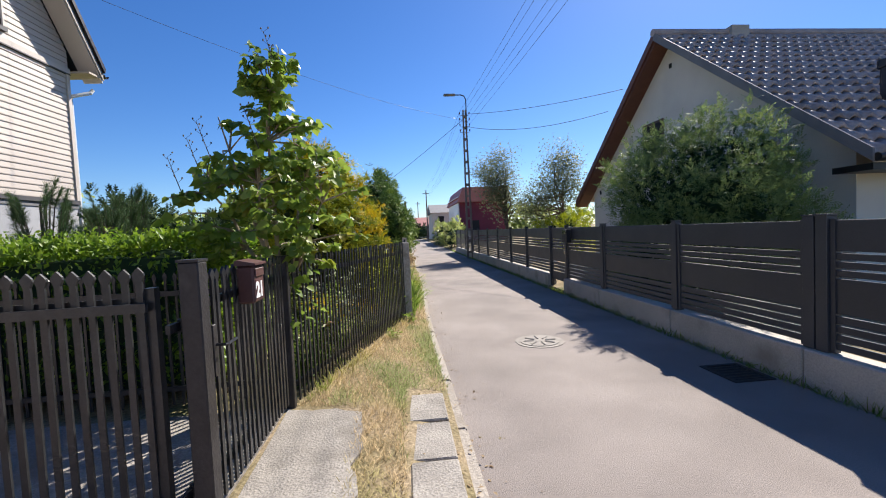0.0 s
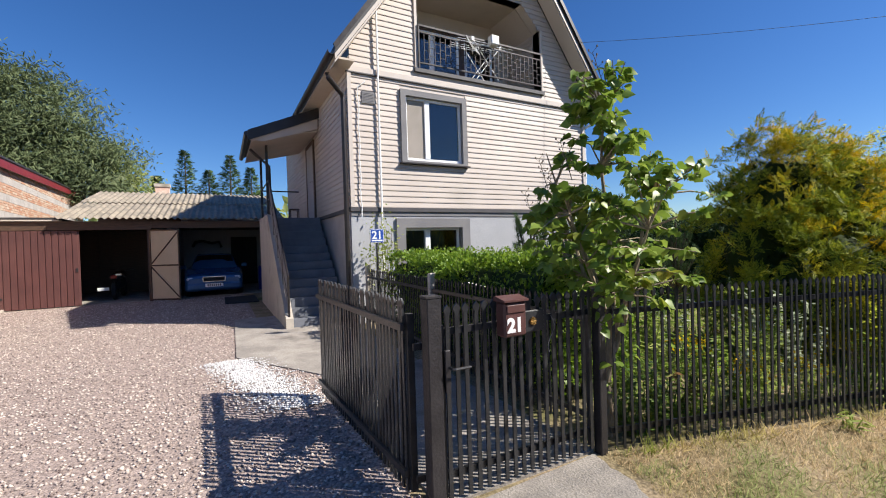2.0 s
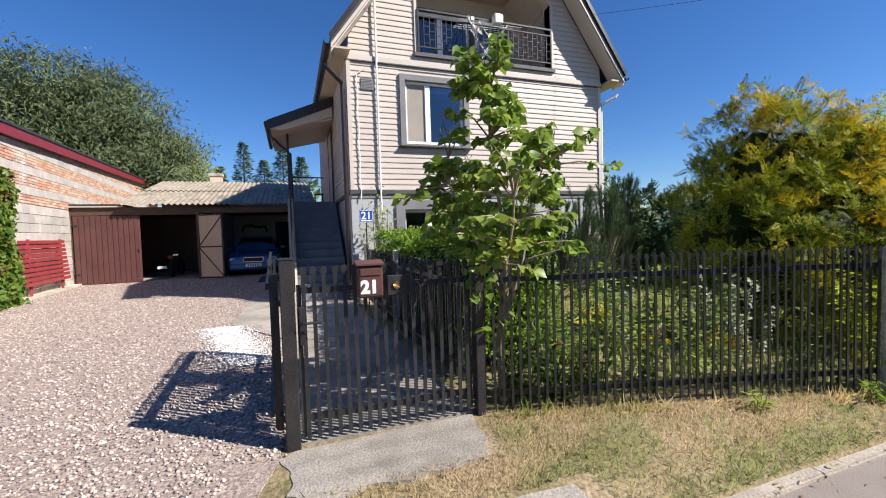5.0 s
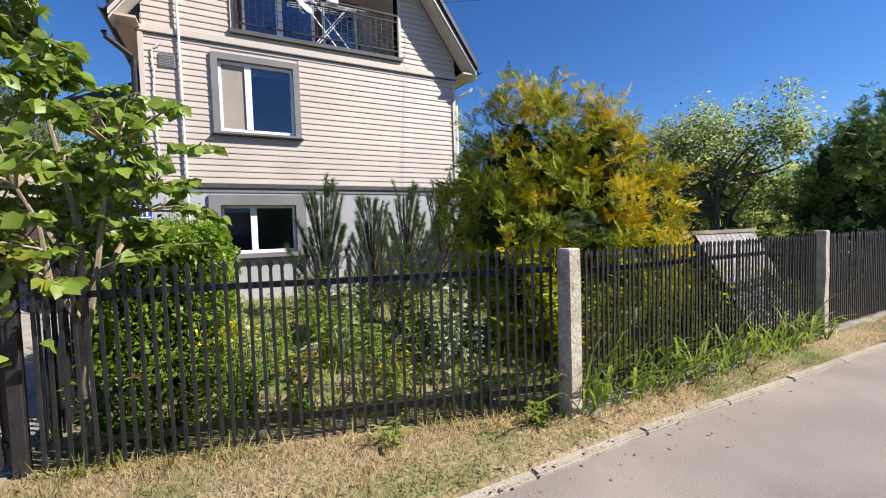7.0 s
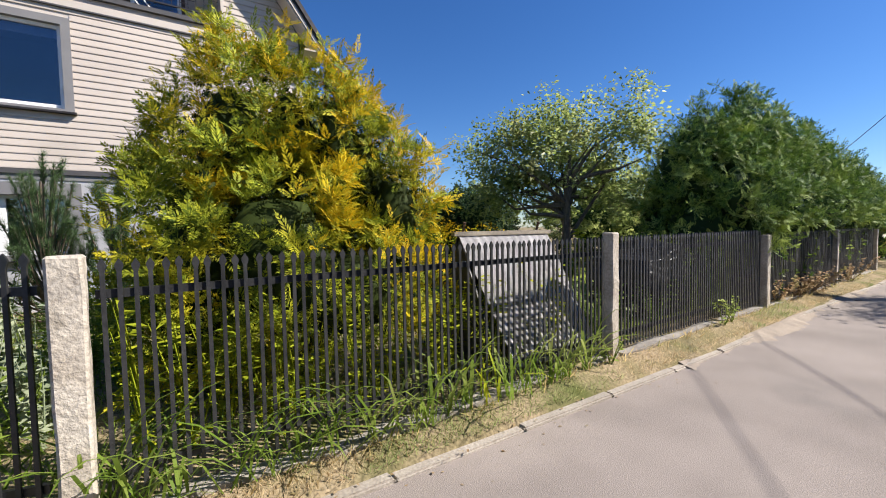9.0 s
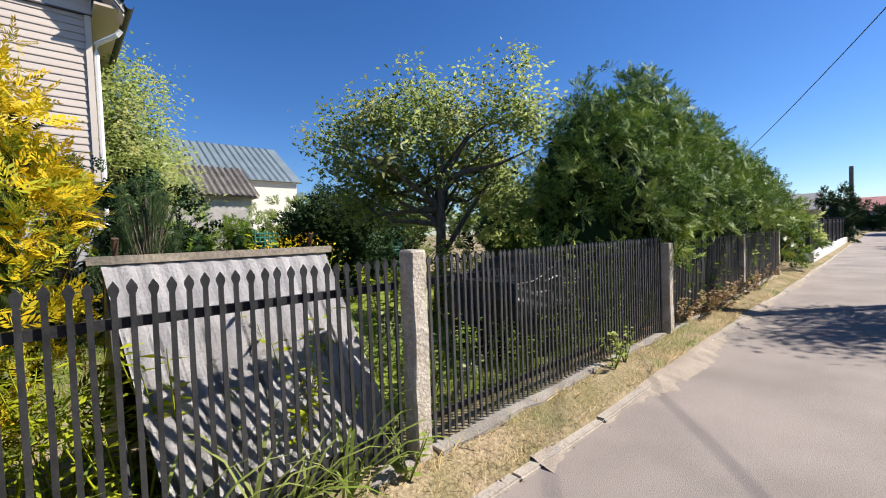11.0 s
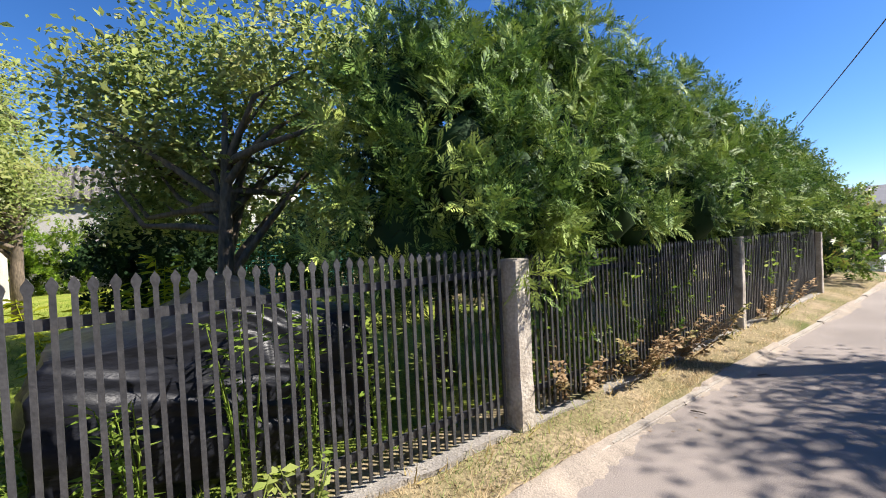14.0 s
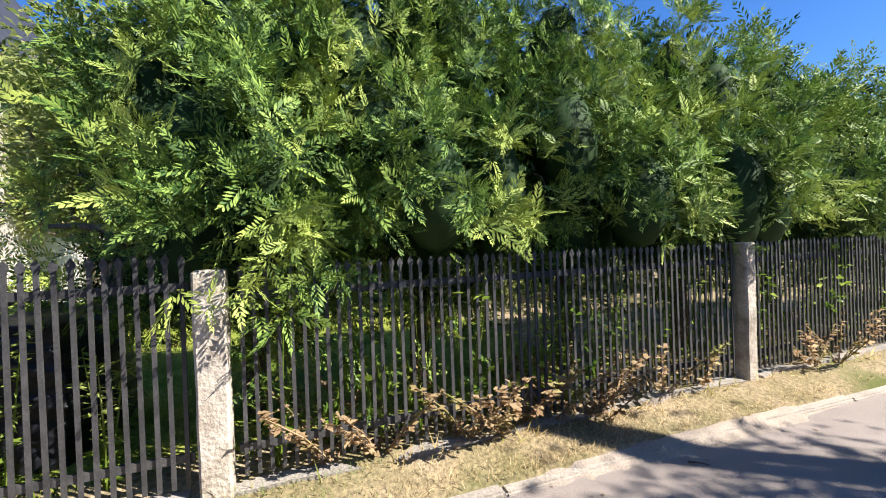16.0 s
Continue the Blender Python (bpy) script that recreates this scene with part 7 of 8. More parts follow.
def lilac():
    base = (-1.1, 3.62, 0.15)
    t = thing("young_tree", base, "young tree with large fresh heart-shaped leaves and pale branches", "tree")
    blobs = [((-1.0, 3.65, 1.68), (0.88, 0.74, 0.48)), ((-0.97, 3.6, 2.2), (0.58, 0.5, 0.42)), ((-0.95, 3.52, 2.72), (0.3, 0.32, 0.4)), ((-0.85, 4.05, 2.05), (0.38, 0.42, 0.42)), ((-1.0, 3.1, 1.85), (0.42, 0.34, 0.32)), ((-1.6, 3.5, 1.8), (0.36, 0.32, 0.36)), ((-0.85, 3.4, 1.38), (0.36, 0.34, 0.22))]
    cl = []
    for (c, r), k in zip(blobs, (58, 46, 24, 16, 15, 13, 8)):
        p, d = blob_points(k, c, r, 0.45, 0.1)
        cl.append(p)
    C = np.concatenate(cl)
    fork = Vector((-1.06, 3.62, 1.12))
    bm = bmesh.new()
    tube(bm, [(base[0], base[1], 0.08), (-1.12, 3.6, 0.6), fork], [0.04, 0.034, 0.032], 8)
    mains = []
    for tip in ((-0.98, 3.52, 3.05), (-0.8, 3.95, 2.3), (-1.0, 3.05, 2.1), (-1.65, 3.5, 2.05), (-0.55, 3.45, 1.95), (-1.35, 4.1, 2.05), (-1.3, 3.2, 2.4)):
        tip = Vector(tip)
        q = fork - Vector((0, 0, random.uniform(0, 0.3)))
        pts = [q, q.lerp(tip, 0.3) + Vector((random.uniform(-0.05, 0.05), random.uniform(-0.05, 0.05), 0.04)), q.lerp(tip, 0.65) + Vector((random.uniform(-0.06, 0.06), random.uniform(-0.06, 0.06), 0)), tip]
        tube(bm, pts, [0.024, 0.018, 0.011, 0.004], 6)
        mains += [pts[0].lerp(pts[1], 0.6), pts[1], pts[1].lerp(pts[2], 0.5), pts[2], pts[2].lerp(pts[3], 0.5)]
    P, D = [], []
    for c in C:
        e = Vector(c)
        s = min(mains, key=lambda m: (m - e).length + 0.8 * max(0, m.z - e.z))
        m = s.lerp(e, 0.55) + Vector((random.uniform(-0.05, 0.05), random.uniform(-0.05, 0.05), 0.03))
        tube(bm, [s, m, e], [0.009, 0.006, 0.003], 4, cap=False)
        for q in range(14):
            f = random.uniform(0.2, 1.0)
            a = random.uniform(0, 6.28)
            P.append(list(m.lerp(e, f) + Vector((math.cos(a), math.sin(a), 0)) * random.uniform(0.0, 0.05)))
            D.append((math.cos(a), math.sin(a), random.uniform(-1.1, 0.15)))
    part("branch_frame", bm, BARKPALE, t)
    P, D = np.array(P), np.array(D)
    ok = P[:, 2] > 1.05
    P, D = P[ok], D[ok]
    extra = np.array([-0.83, 3.38, 1.22]) + rng.normal(size=(26, 3)) * np.array([0.07, 0.09, 0.17])
    P = np.concatenate([P, extra])
    D = np.concatenate([D, rng.normal(size=(26, 3)) * np.array([1, 1, 0.3]) + np.array([0.3, 0, -0.7])])
    leaves("crown", HEART, P, D, 0.09 * rng.uniform(0.55, 1.15, len(P)), LF_LILAC, t, lean=0.75)
    for x, y, z in ((-1.75, 3.35, 2.15), (-1.72, 3.6, 2.35), (-1.5, 3.3, 2.4), (-1.1, 3.15, 2.45), (-1.0, 3.4, 3.1)):
        bm = bmesh.new()
        tube(bm, [(x + 0.08, y + 0.03, z - 0.3), (x, y, z)], [0.004, 0.002], 4)
        for k in range(9):
            f = 0.35 + 0.65 * k / 8
            a = k * 2.4
            p = Vector((x + 0.08 * (1 - f), y + 0.03 * (1 - f), z - 0.3 * (1 - f)))
            q = p + Vector((0.035 * math.cos(a), 0.035 * math.sin(a), 0.03))
            tube(bm, [p, q], 0.0015, 3)
            tube(bm, [q, q + Vector((0, 0, 0.012))], 0.006, 5)
        part("seed_panicle", bm, BARK, t, "dry brown seed panicle")


lilac()


def trunk_of(t, base, h, r):
    bm = bmesh.new()
    x, y, z = base
    tube(bm, [(x, y, z - 0.05), (x + 0.02, y, z + h * 0.4), (x, y + 0.02, z + h)], [r, r * 0.75, r * 0.2], 8)
    part("trunk", bm, BARK, t)


GOLD = [((-1.52, 8.02, 2.1), (0.46, 0.46, 1.02)), ((-1.35, 8.6, 1.88), (0.42, 0.42, 0.86)), ((-1.0, 8.8, 1.42), (0.38, 0.4, 0.88)), ((-1.8, 7.35, 1.45), (0.62, 0.6, 1.05)), ((-1.7, 7.55, 2.15), (0.5, 0.5, 0.92)), ((-1.15, 8.3, 2.15), (0.3, 0.3, 0.62)), ((-1.05, 7.75, 1.2), (0.58, 0.75, 0.85)), ((-0.8, 8.25, 0.9), (0.45, 0.9, 0.6)), ((-1.3, 7.25, 1.0), (0.5, 0.48, 0.75))]


def gold_thuja():
    base = (-1.45, 7.9, 0.15)
    t = thing("golden_thuja", base, "broad golden-tipped thuja bush with several rounded tops", "conifer")
    trunk_of(t, base, 2.2, 0.1)
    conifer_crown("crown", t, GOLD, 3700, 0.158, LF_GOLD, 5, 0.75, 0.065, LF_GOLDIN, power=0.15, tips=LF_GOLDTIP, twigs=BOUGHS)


gold_thuja()


def thuja(base, h, r, n, size, label="tall dense green thuja in a clipped row along the fence"):
    """A thuja of many upright plumes round a dense middle."""
    t = thing("thuja", base, label, "conifer", "row of thujas")
    x, y, z = base
    near = y < 19.5
    trunk_of(t, base, h * 0.8, 0.09)
    rows = []
    for k in range(3):
        f = (k + 0.55) / 3
        rr = r * (0.92 - 0.5 * f ** 1.6)
        rows.append(((x + random.uniform(-0.08, 0.08), y + random.uniform(-0.1, 0.1), z + 0.85 + (h - 1.2) * f), (rr, rr, (h - 0.6) * 0.27)))
    rows.append(((x, y, z + h - 0.5), (r * 0.36, r * 0.36, 0.62)))
    for k in range(11):
        a = 2.4 * k + random.uniform(-0.3, 0.3)
        f = (k % 4) / 3 * random.uniform(0.85, 1.1)
        q = (r - 0.3) * (1.0 - 0.5 * f)
        rows.append(((x + q * math.cos(a), y + q * math.sin(a), z + 1.45 + (h - 2.3) * f), (random.uniform(0.34, 0.46), random.uniform(0.34, 0.46), random.uniform(0.5, 0.8))))
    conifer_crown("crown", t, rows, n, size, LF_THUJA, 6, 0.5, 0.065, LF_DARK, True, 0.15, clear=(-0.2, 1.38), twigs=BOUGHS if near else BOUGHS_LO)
    return t


THUJAS = [((-0.95, 14.75, 0.15), 3.25, 1.06, 2900, 0.165), ((-0.8, 15.95, 0.15), 3.6, 1.06, 3400, 0.158), ((-0.75, 17.3, 0.15), 3.4, 1.04, 3100, 0.158), ((-0.75, 18.7, 0.15), 3.3, 1.04, 2200, 0.185), ((-0.75, 20.1, 0.15), 3.15, 1.0, 2200, 0.23), ((-0.75, 21.5, 0.15), 3.05, 1.0, 1800, 0.25), ((-0.75, 22.9, 0.15), 2.9, 0.95, 1500, 0.27)]
for b, h, r, n, s in THUJAS:
    thuja(b, h, r, n, s)


def overhang():
    """Boughs of the nearest thujas that hang over the pickets."""
    t = thing("thuja_boughs", (-0.2, 15.2, 1.0), "fresh thuja boughs hanging over the fence", "conifer")
    C = []
    for y in np.arange(14.3, 22.5, 0.34):
        C.append((random.uniform(-0.15, 0.12), y + random.uniform(-0.1, 0.1), random.uniform(1.38, 1.8)))
    for k in range(7):
        C.append((0.06 + random.uniform(-0.1, 0.1), 15.05 + random.uniform(-0.35, 0.35), 1.2 + random.uniform(-0.1, 0.35)))
    C = np.array(C)
    P = np.repeat(C, 34, 0) + rng.normal(size=(len(C) * 34, 3)) * np.array([0.10, 0.14, 0.13])
    D = rng.normal(size=P.shape) * 0.6 + np.array([0.6, 0, -0.55])
    P, D = P[::4], D[::4]
    V, F, M = plumes(P, D, 0.19 * rng.uniform(0.6, 1.2, len(P)), np.tile(np.array([[0.9, 0.2, 0.3]]), (len(P), 1)), BOUGHS)
    triangles("foliage", V, F, LF_THUJA, t, smooth=True, soft=M)
    for c in C:
        c = Vector(c)
        bm = bmesh.new()
        tube(bm, [(-0.6, c.y + 0.1, c.z + 0.25), (-0.2, c.y, c.z + 0.12), c], [0.012, 0.008, 0.003], 4, cap=False)
        part("bough", bm, BARK, t)


overhang()


def sprouts():
    """Small sprays that poke between the pickets below the thujas."""
    for k in range(34):
        y, z = random.uniform(14.75, 21.8), random.uniform(0.35, 1.15)
        t = thing("thuja_sprout", (-0.05, y, z), "small fresh thuja sprig poking between the pickets", "sprig", "sprigs in the fence")
        n = random.randint(2, 5)
        O = np.array([-0.06, y, z]) + rng.normal(size=(n, 3)) * np.array([0.03, 0.05, 0.05])
        P, D, N, S = fronds(O, rng.normal(size=(n, 3)) * 0.5 + np.array([0.6, 0, 0.1]), rng.normal(size=(n, 3)) * 0.5 + np.array([0.7, 0.3, 0.5]), 0.13 * rng.uniform(0.7, 1.3, n))
        V, F = scatter(TWIG, P, D, N, S)
        triangles("foliage", V, F, LF_THUJA if k % 3 else LF_CREEPER, t)


sprouts()

dome = thing("round_thuja", (5.7, 7.5, 0.1), "large round-topped dark green thuja before the neighbour's gable", "conifer")
trunk_of(dome, (5.7, 7.5, 0.1), 2.4, 0.12)
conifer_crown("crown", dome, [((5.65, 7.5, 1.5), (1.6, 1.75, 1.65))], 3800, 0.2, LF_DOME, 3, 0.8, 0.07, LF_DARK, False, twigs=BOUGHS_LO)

broad_tree("apple_tree", (-2.75, 13.35, 0.15), 2.6, 0.11, [((-3.3, 12.65, 2.95), (0.9, 0.75, 0.7)), ((-3.0, 13.6, 3.2), (1.0, 0.95, 0.8)), ((-1.9, 14.3, 3.25), (0.7, 0.75, 0.8)), ((-3.9, 13.2, 2.4), (0.8, 0.9, 0.5)), ((-3.2, 13.0, 2.4), (0.8, 0.7, 0.4)), ((-2.6, 14.3, 2.5), (0.8, 0.7, 0.6)), ((-4.3, 12.5, 2.9), (0.5, 0.5, 0.5)), ((-2.4, 14.4, 1.9), (0.65, 0.65, 0.5)), ((-3.5, 13.7, 1.85), (0.8, 0.6, 0.45)), ((-4.0, 12.8, 1.95), (0.7, 0.7, 0.5)), ((-3.2, 14.3, 2.9), (0.7, 0.7, 0.6))], 22000, 0.085, LF_APPLE, BARK, "old leaning apple tree with a spreading loose crown", per=22, spread=0.115, power=0.7)
broad_tree("pear_tree", (-9.6, 10.8, 0.15), 3.2, 0.13, [((-9.6, 10.0, 4.3), (1.3, 1.25, 1.5)), ((-9.4, 10.35, 2.9), (1.3, 1.3, 1.0)), ((-9.9, 9.3, 3.2), (1.3, 1.2, 1.3))], 30000, 0.105, LF_APPLE, BARK, "broad pear tree with pale green leaves on the lawn", per=40, spread=0.26)
broad_tree("willow", (-27, -8.4, 0.15), 7.0, 0.35, [((-27, -9.9, 9.2), (2.9, 2.9, 2.9)), ((-27, -7.0, 8.6), (2.8, 2.7, 2.8)), ((-26, -12.2, 8.0), (2.5, 2.4, 2.4)), ((-27, -5.0, 6.4), (2.4, 2.1, 2.3)), ((-26, -8.8, 6.0), (3, 4, 2.4))], 60000, 0.31, LF_WILLOW, BARK, "tall grey-green willow behind the old wall", template=NARROW, per=60, spread=0.45, droop=-0.6)
broad_tree("maple", (-30, -4.2, 0.15), 4.5, 0.2, [((-30, -4.3, 6.0), (2, 1.7, 2.1))], 3500, 0.26, LF_APPLE, BARK, "bright green tree behind the garage roof", per=40, spread=0.4)
broad_tree("birch", (5.0, 20.2, 0.1), 4.2, 0.12, [((5.0, 20.3, 3.1), (0.85, 0.9, 1.2)), ((4.95, 20.4, 4.6), (0.6, 0.7, 1.0)), ((4.5, 20.2, 3.6), (0.6, 0.7, 0.7)), ((4.6, 21.5, 4.3), (0.75, 0.9, 0.8))], 9000, 0.105, LF_SMALLTREE, BARK, "slim grey-leaved tree behind the steel fence", per=36, spread=0.26)
broad_tree("birch", (8.1, 20.6, 0.1), 3.6, 0.12, [((8.1, 20.6, 3.6), (1.2, 1.2, 1.1)), ((8.0, 20.6, 4.8), (0.8, 0.8, 0.8)), ((6.6, 20.2, 2.6), (1.0, 1.0, 1.0))], 10000, 0.115, LF_SMALLTREE, BARK, "loose pale-leaved tree behind the steel fence", per=36, spread=0.3)


def dark_shrub(name, c, r, n, size, mat, label, inner=LF_DARK, cat="shrub"):
    t = thing(name, (c[0], c[1], 0.15), label, cat)
    trunk_of(t, (c[0], c[1], 0.15), c[2], 0.05)
    conifer_crown("crown", t, [(c, r)], n // 10, size * 1.7, mat, 2, 0.3, 0.15, inner, False)


dark_shrub("yew", (-5.6, 13.1, 1.15), (0.75, 0.75, 0.9), 3500, 0.2, LF_DARK, "dark bushy yew beneath the apple tree")
dark_shrub("juniper", (-9.5, 16.6, 1.2), (1.4, 1.4, 1.2), 2500, 0.24, LF_DARK, "dark juniper at the back of the garden")
dark_shrub("yew", (-6.0, 9.9, 1.2), (0.8, 0.8, 1.2), 1600, 0.2, LF_DARK, "dark yew beside the house corner")
dark_shrub("hazel", (-11.5, 18.5, 1.5), (1.5, 1.7, 1.5), 2500, 0.24, LF_APPLE, "bushy green hazel behind the lawn")
dark_shrub("hazel", (-15.5, 17.5, 1.6), (1.6, 2.0, 1.6), 2500, 0.26, LF_APPLE, "bushy green hazel behind the lawn")
for hy, hx in ((9.2, -18.4), (11.3, -17.9), (13.5, -18.5), (15.6, -17.8)):
    dark_shrub("hazel", (hx, hy, 1.3), (1.0, 1.35, 1.15), 1500, 0.26, LF_HEDGE, "bright green hazel along the far side of the lawn")
dark_shrub("privet", (-5.5, 19.0, 1.6), (2.0, 2.2, 1.7), 3500, 0.26, LF_APPLE, "tall untrimmed privet behind the thujas")
dark_shrub("privet", (-4.8, 23.0, 1.6), (2.0, 2.2, 1.7), 2500, 0.3, LF_APPLE, "tall untrimmed privet behind the thujas")


def spruce(base, h, r, n=1500):
    t = thing("spruce", base, "young dark spruce behind the garage roof", "conifer", "far spruces")
    x, y, z = base
    trunk_of(t, base, h, 0.14)
    f = rng.random(n) ** 0.8
    a = rng.random(n) * 2 * np.pi
    rad = r * (1.02 - f) ** 0.9 * rng.random(n) ** 0.55 * (0.8 + 0.2 * np.sin(a * 7 + f * 61))
    P = np.stack([x + rad * np.cos(a), y + rad * np.sin(a), z + 0.6 + (h - 0.6) * f], 1)
    D = np.stack([np.cos(a), np.sin(a), np.full(n, 0.1)], 1)
    leaves("crown", SPRAY_LO, P, D, 0.34 * rng.uniform(0.6, 1.4, n) * (1.15 - 0.5 * f), LF_PINE, t, lean=0.8, up=D * 0.5 + np.array([0, 0, 0.6]))


for b, h, r in (((-32, -2.6, 0.15), 6.6, 1.9), ((-32, -1.0, 0.15), 8.4, 2.3), ((-31, 0.4, 0.15), 7.0, 2.0), ((-31, 1.7, 0.15), 8.1, 2.4), ((-31, 3.0, 0.15), 7.3, 2.1), ((-34, -4.6, 0.15), 7.0, 2.0)):
    spruce(b, h, r)


def pine(base, h, r, shoots):
    """A small mountain pine: candles of needles at the end of upswept shoots."""
    t = thing("mountain_pine", base, "small bushy mountain pine with upright shoots", "conifer", "small pines by the house")
    b = Vector(base)
    bm = bmesh.new()
    Ps, Ds = [], []
    for k in range(shoots):
        a = random.uniform(0, 2 * math.pi)
        f = random.random()
        e = b + Vector((math.cos(a) * r * (1 - 0.75 * f) * random.uniform(0.4, 1), math.sin(a) * r * (1 - 0.75 * f) * random.uniform(0.4, 1), 0.35 + (h - 0.55) * f))
        s = b + Vector((0, 0, max(0.1, (e.z - b.z) * 0.45)))
        tip = e + Vector((math.cos(a) * 0.08, math.sin(a) * 0.08, random.uniform(0.18, 0.34)))
        tube(bm, [s, s.lerp(e, 0.6) - Vector((0, 0, 0.05)), e, tip], [0.014, 0.011, 0.008, 0.004], 4, cap=False)
        for q in range(16):
            Ps.append(e.lerp(tip, q / 13) if q < 13 else s.lerp(e, 0.6 + 0.13 * (q - 13)))
            Ds.append((tip - e).normalized())
    tube(bm, [b, b + Vector((0, 0, h * 0.9))], [0.04, 0.012], 6)
    part("branch_frame", bm, BARK, t)
    P, D = np.array([list(p) for p in Ps]), np.array([list(p) for p in Ds])
    P = np.repeat(P, 3, 0) + rng.normal(size=(len(P) * 3, 3)) * 0.012
    D = np.repeat(D, 3, 0) + rng.normal(size=P.shape) * 0.3
    leaves("foliage", TUFT, P, D, 0.1 * rng.uniform(0.7, 1.2, len(P)), LF_PINE, t, lean=2.0)


for b, h, r, n in (((-4.65, 5.85, 0.15), 2.15, 0.65, 60), ((-4.4, 6.6, 0.15), 1.9, 0.7, 60), ((-4.9, 7.4, 0.15), 2.2, 0.7, 65), ((-5.2, 8.3, 0.15), 2.3, 0.75, 65), ((-5.6, 9.2, 0.15), 2.5, 0.8, 65), ((-4.6, 10.0, 0.15), 2.1, 0.7, 55)):
    pine(b, h, r, n)


def hedge():
    t = thing("privet_hedge", (-3.6, 3.95, 0.15), "clipped bright green privet hedge along the garden path", "hedge")
    n = 15000
    x = rng.uniform(-5.75, -1.5, n)
    y = rng.uniform(3.5, 4.45, n)
    top = 1.5 + 0.06 * np.sin(x * 2.1) + 0.04 * np.sin(x * 5.3 + y * 3)
    z = np.where(rng.random(n) < 0.55, top - np.abs(rng.normal(size=n)) * 0.06, rng.uniform(0.35, 1.5, n))
    y = np.where((z < 1.35) & (rng.random(n) < 0.7), np.where(rng.random(n) < 0.6, 3.5, 4.45) + rng.normal(size=n) * 0.04, y)
    P = np.stack([x, y, z], 1)
    D = rng.normal(size=P.shape) * 0.7 + np.array([0, 0, 0.8])
    leaves("foliage", OVAL, P, D, 0.06 * rng.uniform(0.6, 1.3, n), LF_HEDGE, t, lean=0.9)
    m = 3000
    P = np.stack([-1.52 - np.abs(rng.normal(size=m)) * 0.14, rng.uniform(3.5, 4.45, m), rng.uniform(0.4, 1.52, m)], 1)
    leaves("end_foliage", OVAL, P, rng.normal(size=P.shape) * 0.8 + np.array([0.4, 0, 0.5]), 0.06 * rng.uniform(0.6, 1.3, m), LF_HEDGE, t, lean=0.9)
    m = 420
    P = np.stack([rng.uniform(-5.7, -1.5, m), rng.uniform(3.5, 4.4, m), np.full(m, 1.5)], 1)
    P = np.repeat(P, 7, 0)
    P[:, 2] += np.tile(np.arange(7) * 0.022, m) * rng.uniform(0.3, 1.2, m * 7)
    leaves("shoot_tip", OVAL, P, rng.normal(size=P.shape) + np.array([0, 0, 0.7]), 0.045 * rng.uniform(0.6, 1.3, len(P)), LF_HEDGE, t, lean=0.9)
    bm = bmesh.new()
    for k in range(70):
        px, py = random.uniform(-5.6, -1.6), random.uniform(3.6, 4.3)
        tube(bm, [(px, py, 0.1), (px + random.uniform(-0.15, 0.15), py + random.uniform(-0.15, 0.15), 1.35)], [0.01, 0.004], 4, cap=False)
    part("stalk", bm, BARK, t)
    # solid dark box puts the shade of the hedge's inside into its colour
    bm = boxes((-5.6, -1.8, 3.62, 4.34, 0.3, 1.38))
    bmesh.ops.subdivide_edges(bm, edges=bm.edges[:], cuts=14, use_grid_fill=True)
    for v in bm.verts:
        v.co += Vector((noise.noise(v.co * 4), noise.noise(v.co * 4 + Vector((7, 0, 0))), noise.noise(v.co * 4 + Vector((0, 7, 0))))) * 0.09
    part("shade_fill", bm, LF_DARK, t)


hedge()


